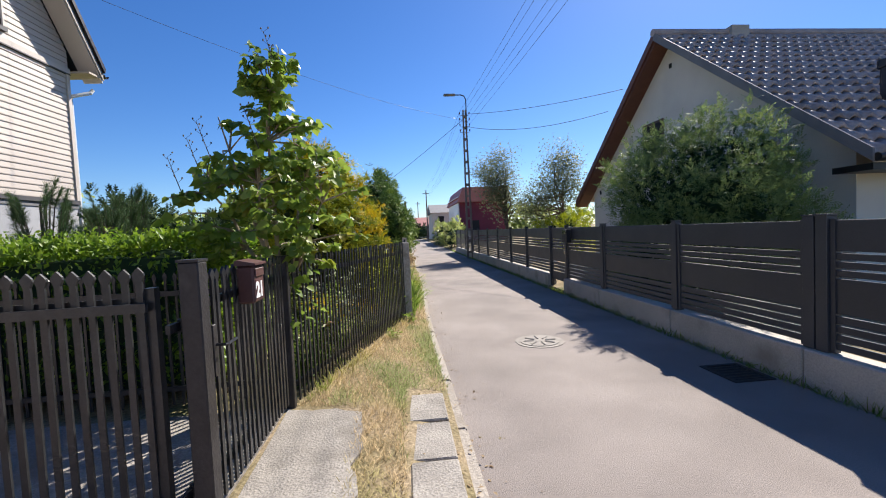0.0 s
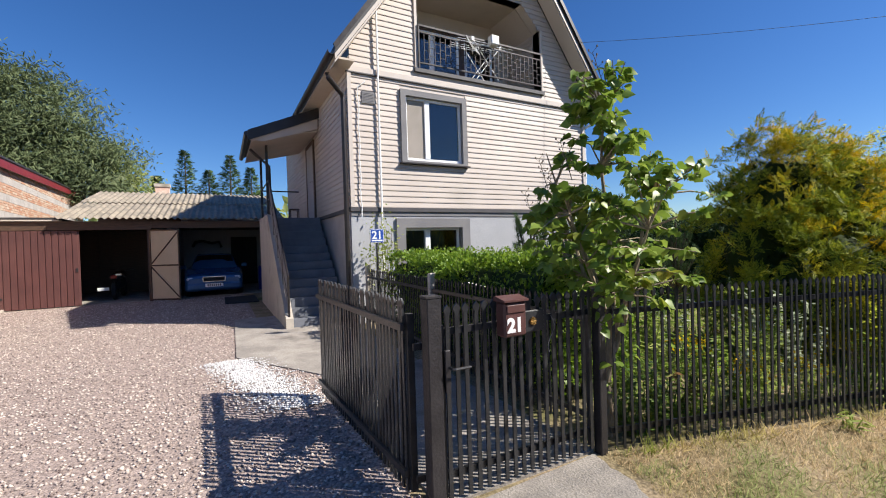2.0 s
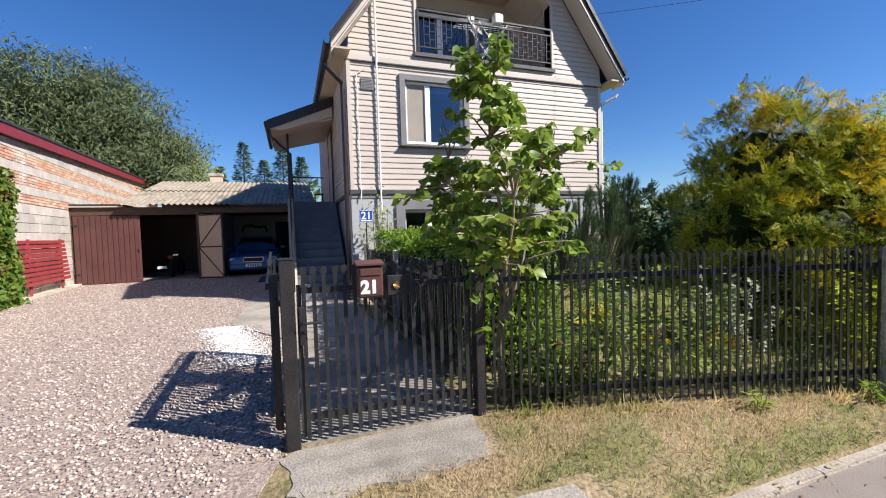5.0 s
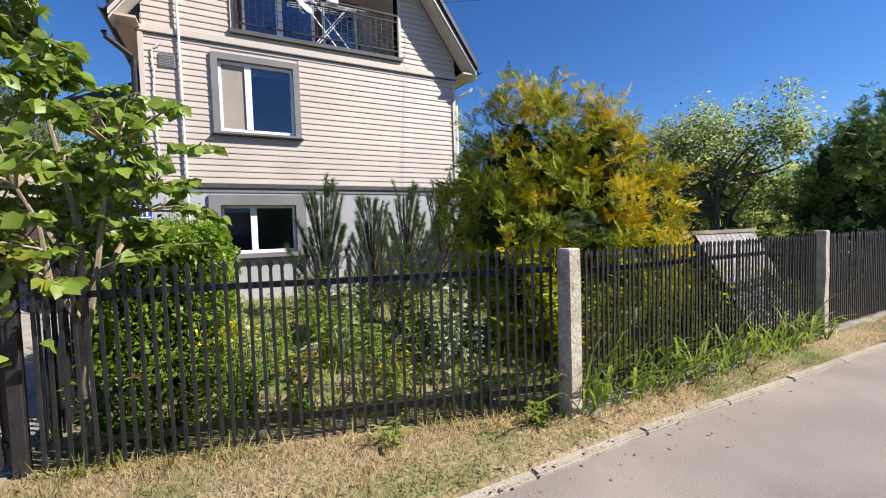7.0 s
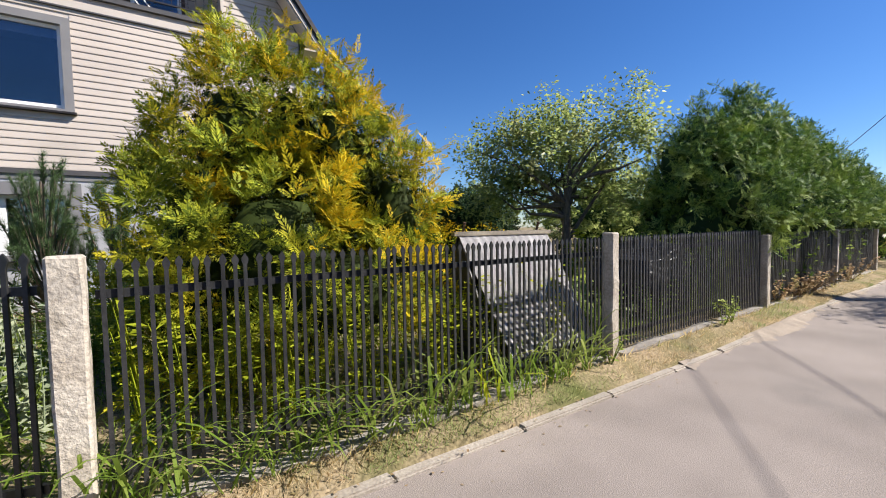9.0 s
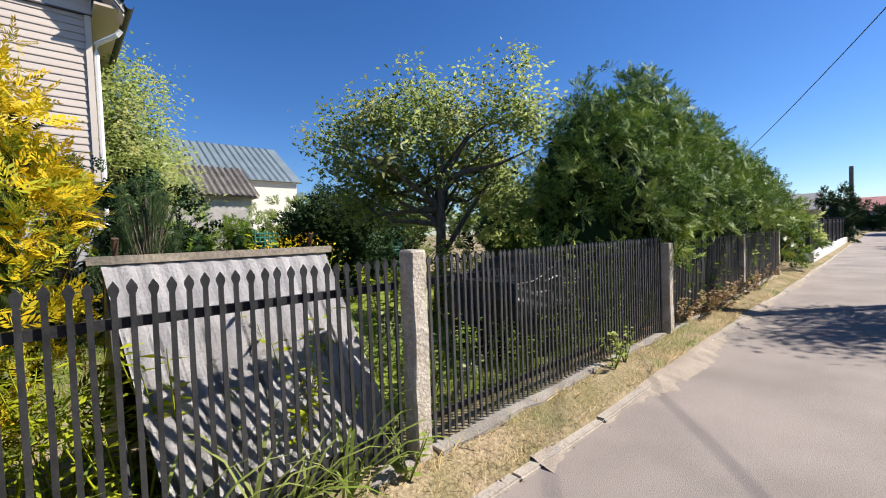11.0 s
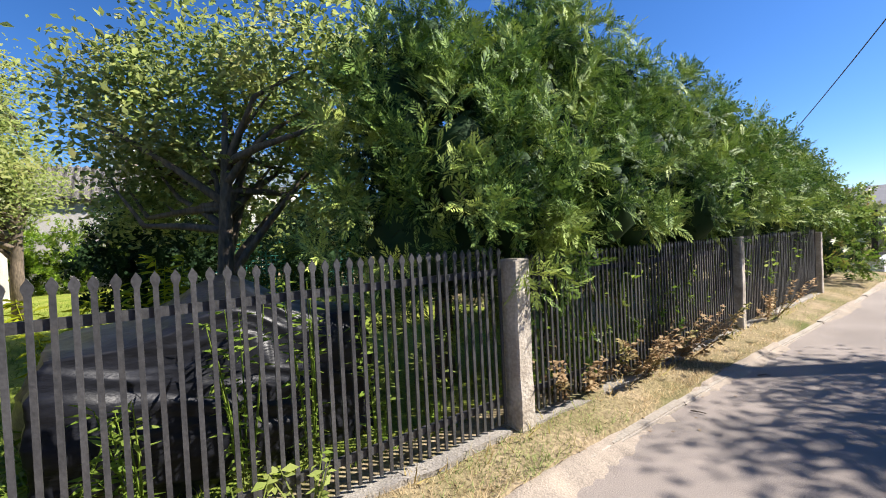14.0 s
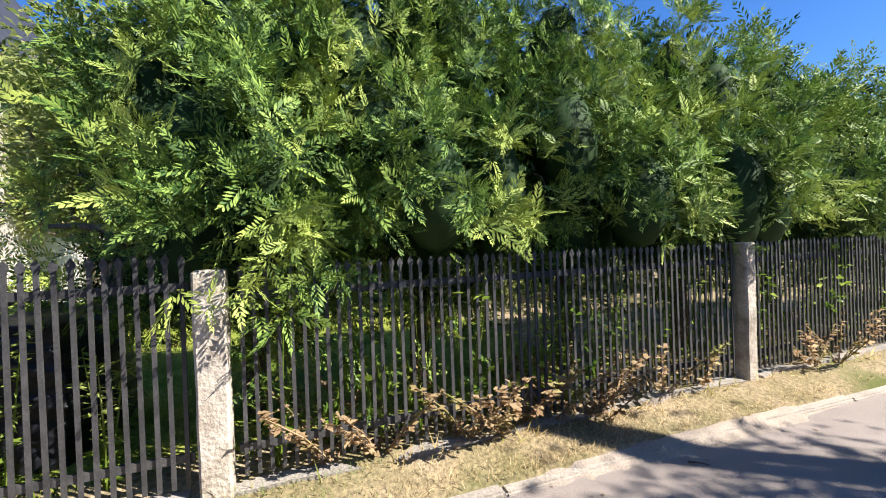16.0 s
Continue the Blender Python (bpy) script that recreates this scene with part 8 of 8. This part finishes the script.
def creepers():
    t = thing("wall_creeper", (-10.9, -4.3, 0.15), "green creeper climbing the old block wall", "creeper")
    n = 4200
    z = rng.uniform(0.15, 3.35, n)
    half = 0.46 + 0.2 * np.sin(z * 2.3 + 1)
    c = 6.55 + 0.15 * np.sin(z * 1.4) + np.where(z < 0.7, -0.9 * (0.7 - z), 0)
    s = c + half * rng.uniform(-1, 1, n) * (1 + 1.6 * np.maximum(0, 0.5 - z))
    P = np.stack([-4.0 - s * 0.9962 - 0.0872 * 0.06, -3.74 - s * 0.0872 + 0.02, z], 1) + np.abs(rng.normal(size=(n, 1))) * np.array([[0, 0.09, 0]])
    D = rng.normal(size=P.shape) * 0.6 + np.array([0, 0.3, -0.8])
    N = rng.normal(size=P.shape) * 0.5 + np.array([0, 1.0, 0.4])
    V, F = scatter(HEART, P, D, N, 0.12 * rng.uniform(0.5, 1.2, n))
    triangles("foliage", V, F, LF_CREEPER, t)
    n = 1500
    s = 6.6 - 2.6 * rng.random(n) ** 1.3
    P = np.stack([-4.0 - s * 0.9962, -3.74 - s * 0.0872 + 0.12 + np.abs(rng.normal(size=n)) * 0.14, 0.2 + rng.random(n) ** 2 * (0.14 + 0.28 * (s - 4.0) / 2.6)], 1)
    V, F = scatter(HEART, P, rng.normal(size=P.shape) + np.array([0, 0.5, 0]), rng.normal(size=P.shape) * 0.5 + np.array([0, 0.5, 1.0]), 0.1 * rng.uniform(0.5, 1.2, n))
    triangles("low_foliage", V, F, LF_CREEPER, t)
    bm = bmesh.new()
    for k in range(6):
        tube(bm, [wall_xy(6.5 + 0.1 * k + 0.1 * math.sin(k + q)) + Vector((0, 0.03, 0.15 + q * 0.6)) for q in range(6)], 0.012, 4)
    part("stalk", bm, BARK, t)
    # climbing plant by the house corner behind the number sign
    t = thing("rose_bush", (-6.4, 3.75, 0.15), "climbing rose by the house corner", "climber")
    P = np.array([-6.45, 3.72, 1.6]) + rng.normal(size=(420, 3)) * np.array([0.12, 0.16, 0.33])
    leaves("foliage", OVAL, P, rng.normal(size=P.shape) + np.array([0, 0, -0.3]), 0.085 * rng.uniform(0.6, 1.2, 420), LF_APPLE, t, lean=1.0)
    bm = bmesh.new()
    for k in range(4):
        tube(bm, [(-6.45, 3.7, 0.1), (-6.42 + 0.04 * k, 3.6 + 0.08 * k, 1.0), (-6.5, 3.6 + 0.1 * k, 2.05)], [0.012, 0.009, 0.004], 4)
    part("stalk", bm, BARK, t)
    # vine heap past the last thuja
    dark_shrub("wild_vine", (-0.35, 24.6, 0.85), (0.75, 1.5, 1.0), 2600, 0.2, LF_CREEPER, "tangled pale vine over the fence end", LF_DARK, "vine")
    dark_shrub("cherry_laurel", (-1.2, 30.0, 1.0), (1.0, 3.0, 1.1), 1800, 0.3, LF_APPLE, "bushes behind the white-plinth fence")
    dark_shrub("dark_hedge", (-0.2, 44.5, 1.6), (0.8, 1.2, 1.6), 900, 0.4, LF_DARK, "dark clipped conifer at the fence end")
    dark_shrub("far_hedge", (2.0, 80.0, 1.2), (9, 1.0, 1.4), 3000, 0.6, LF_DARK, "dark hedge across the lane's far end")
    dark_shrub("roadside_bush", (4.0, 33, 0.9), (0.7, 2.5, 0.9), 1500, 0.3, LF_APPLE, "bushes along the lane beyond the steel fence")
    dark_shrub("roadside_bush", (3.9, 41, 0.9), (0.7, 3.5, 1.0), 1500, 0.35, LF_APPLE, "bushes along the lane beyond the steel fence")
    dark_shrub("roadside_bush", (7.2, 17.6, 0.95), (1.2, 1.0, 0.85), 2200, 0.2, LF_LIME, "lime green bush behind the steel fence")
    for c, r in (((30, 110, 3), (24, 5, 4.5)), ((-40, 100, 3), (36, 6, 5.0)), ((-62, 20, 3.5), (6, 40, 5)), ((-50, -22, 3.5), (10, 14, 6))):
        t = thing("far_trees", (c[0], c[1], 0), "belt of far trees beyond the gardens", "trees", kind="stuff")
        P, d = blob_points(2600, c, r, 0.4, 0.2)
        P = P[P[:, 2] > 0]
        leaves("foliage", OVAL, P, rng.normal(size=P.shape), 1.5 * rng.uniform(0.6, 1.3, len(P)), LF_APPLE, t)


creepers()


def stems_and_leaves(name, spots, label, height, leaf, mat, cat, per=34, size=0.07, spread=0.1, template=OVAL, flower=None, group=""):
    """Upright garden plants, each a bunch of stems with leaves all the way up."""
    for i, (x, y) in enumerate(spots):
        h = height * random.uniform(0.7, 1.2)
        t = thing(name, (x, y, 0.16), label, cat, group)
        bm = bmesh.new()
        Ps, Ds = [], []
        for k in range(5):
            a = random.uniform(0, 6.28)
            tip = Vector((x + math.cos(a) * spread * 1.6, y + math.sin(a) * spread * 1.6, 0.16 + h * random.uniform(0.75, 1.0)))
            s = Vector((x + math.cos(a) * 0.004, y + math.sin(a) * 0.004, 0.1))
            tube(bm, [s, s.lerp(tip, 0.5) + Vector((0.01, 0.01, 0.03)), tip], [0.006, 0.005, 0.002], 4, cap=False)
            for q in range(per):
                f = random.uniform(0.12, 1.02)
                Ps.append(list(s.lerp(tip, f)))
                b = random.uniform(0, 6.28)
                Ds.append((math.cos(b), math.sin(b), random.uniform(-0.3, 0.5)))
        part("stalk", bm, mat, t)
        P, D = np.array(Ps), np.array(Ds)
        leaves("foliage", template, P, D, size * rng.uniform(0.5, 1.3, len(P)), mat, t, lean=0.6, up=np.tile(np.array([[0.25, 0.1, 0.8]]), (len(P), 1)))
        if flower:
            P = np.array([x, y, 0.12 + h]) + rng.normal(size=(110, 3)) * np.array([spread, spread, 0.05])
            P[:, 2] -= 1.2 * ((P[:, 0] - x) ** 2 + (P[:, 1] - y) ** 2)
            leaves("flower_head", OVAL, P, rng.normal(size=P.shape), 0.036 * rng.uniform(0.6, 1.2, 110), flower, t)["kind"] = "stuff"


def spots(n, x0, x1, y0, y1, seed):
    r = random.Random(seed)
    return [(r.uniform(x0, x1), r.uniform(y0, y1)) for k in range(n)]


def fence_x(y):
    return -0.93 + (y - 3.36) / 3.21 * 0.93 if y < 6.57 else 0.0


LF_SILVER = leafy("silvery garden leaves", (0.26, 0.31, 0.19), (0.46, 0.50, 0.34), None, passing=0.35, rough=0.6)
bed = [(fence_x(y) - d, y) for (d, y) in spots(20, 0.25, 1.6, 4.4, 6.5, 3)]
stems_and_leaves("garden_plant", bed[:13], "leafy green border plant behind the iron fence", 0.75, OVAL, LF_WEED, "plant", 30, 0.085, 0.13, NARROW, group="border plants")
stems_and_leaves("silver_plant", bed[13:], "silvery small-leaved border plant behind the iron fence", 0.8, OVAL, LF_SILVER, "plant", 40, 0.06, 0.12, OVAL, group="silvery border plants")
stems_and_leaves("low_shrub", [(fence_x(y) - d, y) for (d, y) in spots(7, 0.15, 0.5, 3.7, 4.5, 23)], "low dark-leaved shrub at the fence corner", 0.5, OVAL, LF_CREEPER, "shrub", 34, 0.06, 0.16, OVAL, group="low shrubs")
bed = [(fence_x(y) - d, y) for (d, y) in spots(17, 1.4, 3.4, 4.8, 7.0, 13)]
stems_and_leaves("garden_plant", bed, "tall leafy border plant deep in the garden", 0.9, OVAL, LF_WEED, "plant", 30, 0.09, 0.15, NARROW, group="border plants")
stems_and_leaves("yellow_flowers", [(-0.75, 4.9), (-0.55, 5.5), (-0.9, 4.4)], "border plant with small yellow flowers", 0.6, OVAL, LF_WEED, "flower", 30, 0.06, 0.1, flower=LF_YELLOW)
stems_and_leaves("garden_plant", [(-0.22 - 0.2 * (k % 3), 6.9 + 0.2 * k) for k in range(17)], "leafy yellow-green plant under the golden thuja", 0.85, OVAL, LF_LIME, "plant", 26, 0.1, 0.13, NARROW, group="border plants")
bed = spots(12, -1.3, -0.2, 10.8, 12.4, 5)
stems_and_leaves("garden_plant", bed, "leafy green border plant behind the iron fence", 0.45, OVAL, LF_WEED, "plant", 26, 0.08, 0.13, NARROW, group="border plants")
stems_and_leaves("broad_leaf_plant", spots(9, -1.5, -0.4, 11.0, 12.3, 8), "pale broad-leaved perennial behind the iron fence", 0.5, HEART, LF_PALE, "plant", 14, 0.065, 0.17, HEART, group="pale broad-leaved plants")
stems_and_leaves("fence_weed", [(-0.18, 12.6), (-0.15, 13.3), (-0.2, 13.7), (-0.2, 14.1), (-0.22, 13.0)], "leafy weed with upright stems against the fence", 0.9, OVAL, LF_WEED, "weed", 34, 0.085, 0.08, NARROW)
stems_and_leaves("fence_weed", [(0.16, 12.9), (0.14, 10.45), (0.15, 13.15)], "fresh green weed growing through the fence foot", 0.28, OVAL, LF_WEED, "weed", 8, 0.065, 0.08)
stems_and_leaves("verge_weed", [(-0.2, 5.3), (0.05, 6.3)], "pale green weed on the verge before the fence", 0.12, OVAL, LF_WEED, "weed", 10, 0.1, 0.05, NARROW)
stems_and_leaves("withered_weed", [(0.02 + 0.05 * math.sin(k * 2.1), 16.0 + 0.2 * k) for k in range(6)] + [(-0.02, 15.45), (0.0, 17.6), (0.02, 18.0), (0.1, 19.3), (0.12, 19.6), (-0.04, 15.2), (0.12, 17.0)], "withered brown bramble along the fence foot", 0.42, OVAL, LF_DRYLEAF, "weed", 50, 0.052, 0.26, group="withered brambles")
stems_and_leaves("ivy_plant", [(-0.1 - 0.06 * (k % 2), 14.9 + 0.28 * k) for k in range(24)], "green ivy stems climbing behind the pickets", 0.95, OVAL, LF_WEED, "climber", 14, 0.075, 0.12, group="ivy behind the fence")
stems_and_leaves("goldenrod", [(-2.5, 11.2), (-2.9, 11.0), (-3.1, 11.5), (-3.4, 11.2)], "goldenrod with arching yellow flower heads", 1.12, OVAL, LF_LIME, "flower", 26, 0.09, 0.2, NARROW, LF_YELLOW, "goldenrod")
stems_and_leaves("asparagus_fern", [(-2.4, 12.1), (-2.2, 12.75), (-1.9, 10.8)], "feathery lime green fern by the lawn", 1.2, OVAL, LF_LIME, "fern", 60, 0.13, 0.16, NARROW)


def blade_tufts():
    """Long arching strap leaves at the foot of the fence."""
    for i, (x, y) in enumerate([(0.10, 6.85 + 0.19 * k) for k in range(17)] + [(0.12, 9.85), (0.1, 10.1), (0.05, 6.75), (-0.1, 6.7)]):
        if random.random() < 0.15:
            continue
        t = thing("strap_leaf_plant", (x, y, 0.12), "tuft of long arching yellow-green strap leaves at the fence", "plant", "strap leaf tufts")
        n = random.randint(9, 16)
        P = np.array([x, y, 0.12]) + rng.normal(size=(n, 3)) * np.array([0.04, 0.06, 0.0])
        D = rng.normal(size=(n, 3)) * np.array([0.3, 0.42, 0.1]) + np.array([0.08, 0, 1.0])
        N = D * np.array([1, 1, 0.0]) * -1 + np.array([0.01, 0, 0.02])
        V, F = scatter(([(0, 0.013, 0), (0, -0.013, 0), (0.4, 0.018, -0.02), (0.4, -0.018, -0.02), (0.72, 0.015, -0.14), (0.72, -0.015, -0.14), (0.9, 0.01, -0.32), (0.9, -0.01, -0.32), (0.96, 0, -0.52)], [(0, 1, 3), (0, 3, 2), (2, 3, 5), (2, 5, 4), (4, 5, 7), (4, 7, 6), (6, 7, 8)]), P, D, N, 0.5 * rng.uniform(0.55, 1.25, n))
        triangles("foliage", V, F, LF_LIME if random.random() < 0.15 else LF_WEED, t)


blade_tufts()


def grass(name, n, xy, h, mat, label, zfun, dense=1.0):
    P2 = xy(n)
    z = np.array([zfun(p[0]) for p in P2])
    P = np.concatenate([P2, z[:, None] - 0.005], 1)
    D = rng.normal(size=(len(P), 3)) * np.array([0.55, 0.55, 0.15]) + np.array([0, 0, 0.9])
    N = rng.normal(size=(len(P), 3))
    V, F = scatter(BLADE, P, D, N, h * rng.uniform(0.4, 1.4, len(P)))
    soft = np.repeat(unit(N) * 0.35 + np.array([0.1, 0.1, 1.0]), len(BLADE[0]), 0)
    tagged(triangles(name, V, F, mat, smooth=True, soft=soft), label, "grass", kind="stuff")


def verge_z(x):
    return lot_z(min(x, 0.28))


def verge_xy(n):
    y = rng.uniform(-2.0, 30.0, n * 2)
    y = np.concatenate([y, rng.uniform(2.0, 19.0, n * 3)])
    edge = np.array([kx(v) for v in y]) - 0.05
    x = rng.uniform(-1.0, 0.5, len(y))
    left = np.where(y < 3.3, -0.5, np.where(y < 6.57, -0.90 + (y - 3.36) / 3.21 * 0.93, 0.08))
    ok = (x > left) & (x < edge - 0.05 * rng.random(len(y))) & ~((y < 3.6) & (y > 0.85) & (x > -0.05)) & ~((y < 3.25) & (x < -0.40)) & ((y > 1.75) | (x > 0.05))
    thin = 0.5 + 0.5 * np.sin(y * 1.7 + 3 * np.sin(x * 4)) * np.sin(y * 0.9 + 2)
    keep = ok & (rng.random(len(y)) < np.where(y > 6.7, 0.25 + 0.55 * thin, 0.55 + 0.45 * thin))
    return np.stack([x, y], 1)[keep][: n * 3]


def straw_side(p):
    """Where the verge has dried to straw: by the fence, and in patches of its own farther on."""
    x, y = p[:, 0], p[:, 1]
    left = np.where(y < 3.3, -0.5, np.where(y < 6.57, -0.90 + (y - 3.36) / 3.21 * 0.93, 0.08))
    f = (x - left) / np.maximum(0.36 - left, 0.05)
    w = 0.22 * np.sin(y * 2.3 + 2 * np.sin(x * 5)) + 0.14 * np.sin(y * 5.7 + x * 9) + 0.12 * rng.normal(size=len(y))
    return np.where(y < 6.6, f + w < 0.5, np.sin(y * 1.15 + 0.6) + 1.2 * w > np.where(y > 13.5, -0.65, -0.1))


VERGE = verge_xy(42000)
DRY = straw_side(VERGE)
grass("verge_straw", 0, lambda n: VERGE[DRY], 0.055, LF_STRAW, "short straw-dry grass of the verge by the fence", verge_z)
grass("verge_grass", 0, lambda n: VERGE[~DRY], 0.06, LF_CLOVER, "short green grass and clover of the verge", verge_z)


def foot_xy(n):
    y = np.concatenate([rng.uniform(3.4, 6.5, n // 2), rng.uniform(6.7, 22, n // 2)])
    x = np.where(y < 6.6, -0.88 + (y - 3.36) / 3.26 * 0.93, 0.09) + np.abs(rng.normal(size=len(y))) * 0.05
    keep = rng.random(len(y)) < 0.35 + 0.65 * (np.sin(y * 5.3) * np.sin(y * 2.1 + 1) > 0.1)
    return np.stack([x, y], 1)[keep]


grass("fence_foot_grass", 1700, foot_xy, 0.11, LF_GRASS, "uncut grass left standing along the fence foot", lot_z)


def lawn_xy(n):
    y = rng.uniform(9.8, 18.0, n)
    x = -0.2 - 14 * rng.random(n) ** 1.5
    return np.stack([x, y], 1)


strip("lawn", [(-0.35, 10.9), (-0.35, 17.5), (-21.5, 17.5), (-21.5, 6.0), (-15.6, 6.0), (-15.6, 9.95), (-3.0, 9.95)], LOT_Z + 0.01, LAWN, "sunlit yellow-green mown lawn", "lawn")
grass("lawn_grass", 30000, lawn_xy, 0.09, LF_LAWN, "sunlit mown lawn behind the iron fence", lot_z)


def garden_xy(n):
    y = rng.uniform(4.0, 9.8, n)
    x = rng.uniform(-6.5, -0.2, n)
    ok = x < -1.0 + (y - 3.36) / 3.21 * 0.93
    return np.stack([x, y], 1)[ok | (y > 6.5)]


grass("garden_grass", 12000, garden_xy, 0.16, LF_WEED, "tall mixed grass and herbs of the front garden", lot_z)


def right_xy(n):
    y = rng.uniform(-3, 30.0, n)
    return np.stack([rng.uniform(3.3, 3.42, n), y], 1)


grass("plinth_grass", 6000, right_xy, 0.085, LF_WEED, "thin grass line at the foot of the plinth", lambda x: 0.0)


def litter():
    """Dead twigs and leaf crumbs on the verge and along the kerb."""
    n = 2600
    y = rng.uniform(0.5, 22, n)
    x = kx(8) - 0.18 + rng.normal(size=n) * 0.16
    P = np.stack([x, y, np.array([max(lot_z(v), 0.0) + 0.006 if v < 0.34 else 0.04 if v < KERB_X else 0.004 for v in x])], 1)
    D = rng.normal(size=P.shape) * np.array([1, 1, 0.12])
    V, F = scatter(OVAL, P, D, np.tile(np.array([[0.0, 0.1, 1.0]]), (n, 1)), 0.03 * rng.uniform(0.3, 1.3, n))
    tagged(triangles("leaf_litter", V, F, LF_DRYLEAF), "dry leaf crumbs along kerb and verge", "litter", kind="stuff")
    for k, (x, y) in enumerate(((0.55, 15.9), (0.35, 14.2), (0.62, 17.1), (0.3, 12.3))):
        a = random.uniform(0, 3)
        bm = bmesh.new()
        tube(bm, [(x, y, 0.012), (x + 0.05 * math.cos(a), y + 0.07 * math.sin(a), 0.014), (x + 0.1 * math.cos(a), y + 0.12 * math.sin(a), 0.012)], [0.006, 0.005, 0.003], 5)
        tagged(part("twig", bm, BARK), "dry brown twig lying on the lane", "twig", "fallen twigs")


litter()


def stones(name, n, xy, size, mat, label, z0):
    """Loose crushed stones, each a small uneven lump."""
    P2 = xy(n)
    n = len(P2)
    oct_v = np.array([(1, 0, 0), (0, 1, 0), (-1, 0, 0), (0, -1, 0), (0, 0, 1), (0, 0, -0.6)], float)
    oct_f = np.array([(0, 1, 4), (1, 2, 4), (2, 3, 4), (3, 0, 4), (1, 0, 5), (2, 1, 5), (3, 2, 5), (0, 3, 5)])
    S = size * rng.uniform(0.5, 1.3, (n, 1, 1))
    V = oct_v[None] * rng.uniform(0.6, 1.3, (n, 6, 1)) * S * np.array([1, 1, 0.7])
    a = rng.random(n) * 6.28
    c, s = np.cos(a)[:, None], np.sin(a)[:, None]
    V = np.stack([V[..., 0] * c - V[..., 1] * s, V[..., 0] * s + V[..., 1] * c, V[..., 2]], 2)
    V += np.concatenate([P2, np.full((n, 1), z0)], 1)[:, None, :]
    F = oct_f[None] + (np.arange(n) * 6)[:, None, None]
    tagged(triangles(name, V.reshape(-1, 3), F.reshape(-1, 3), mat), label, "gravel", kind="stuff")


def gravel_xy(n):
    d = rng.random(n * 2) ** 1.7
    x = 0.12 - d * 15.0
    y = rng.uniform(-4.9, 1.95, n * 2)
    ok = (y > -3.74 - (-x - 4) * 0.0875 + 0.25) & (y < np.where(x > -0.85, 1.6, np.where(x > -5.0, 1.95, np.where(x > -8.9, 1.1, 1.5)))) & ~((x < -3.9) & (x > -5.5) & (y > 1.98 + (x + 3.9) * 0.6))
    return np.stack([x, y], 1)[ok][:n]


stones("gravel_stones", 34000, gravel_xy, 0.0165, STONES, "crushed pink and grey stones of the yard", LOT_Z + 0.016)


def white_xy(n):
    f = rng.random(n)
    x = -5.3 + 2.3 * f
    y = 1.02 + 0.62 * (f) + rng.normal(size=n) * 0.17 - 0.05
    return np.stack([x, y], 1)


stones("marble_chips", 4200, white_xy, 0.014, WHITESTONE, "strip of white marble chips along the apron", LOT_Z + 0.03)

kerbs()
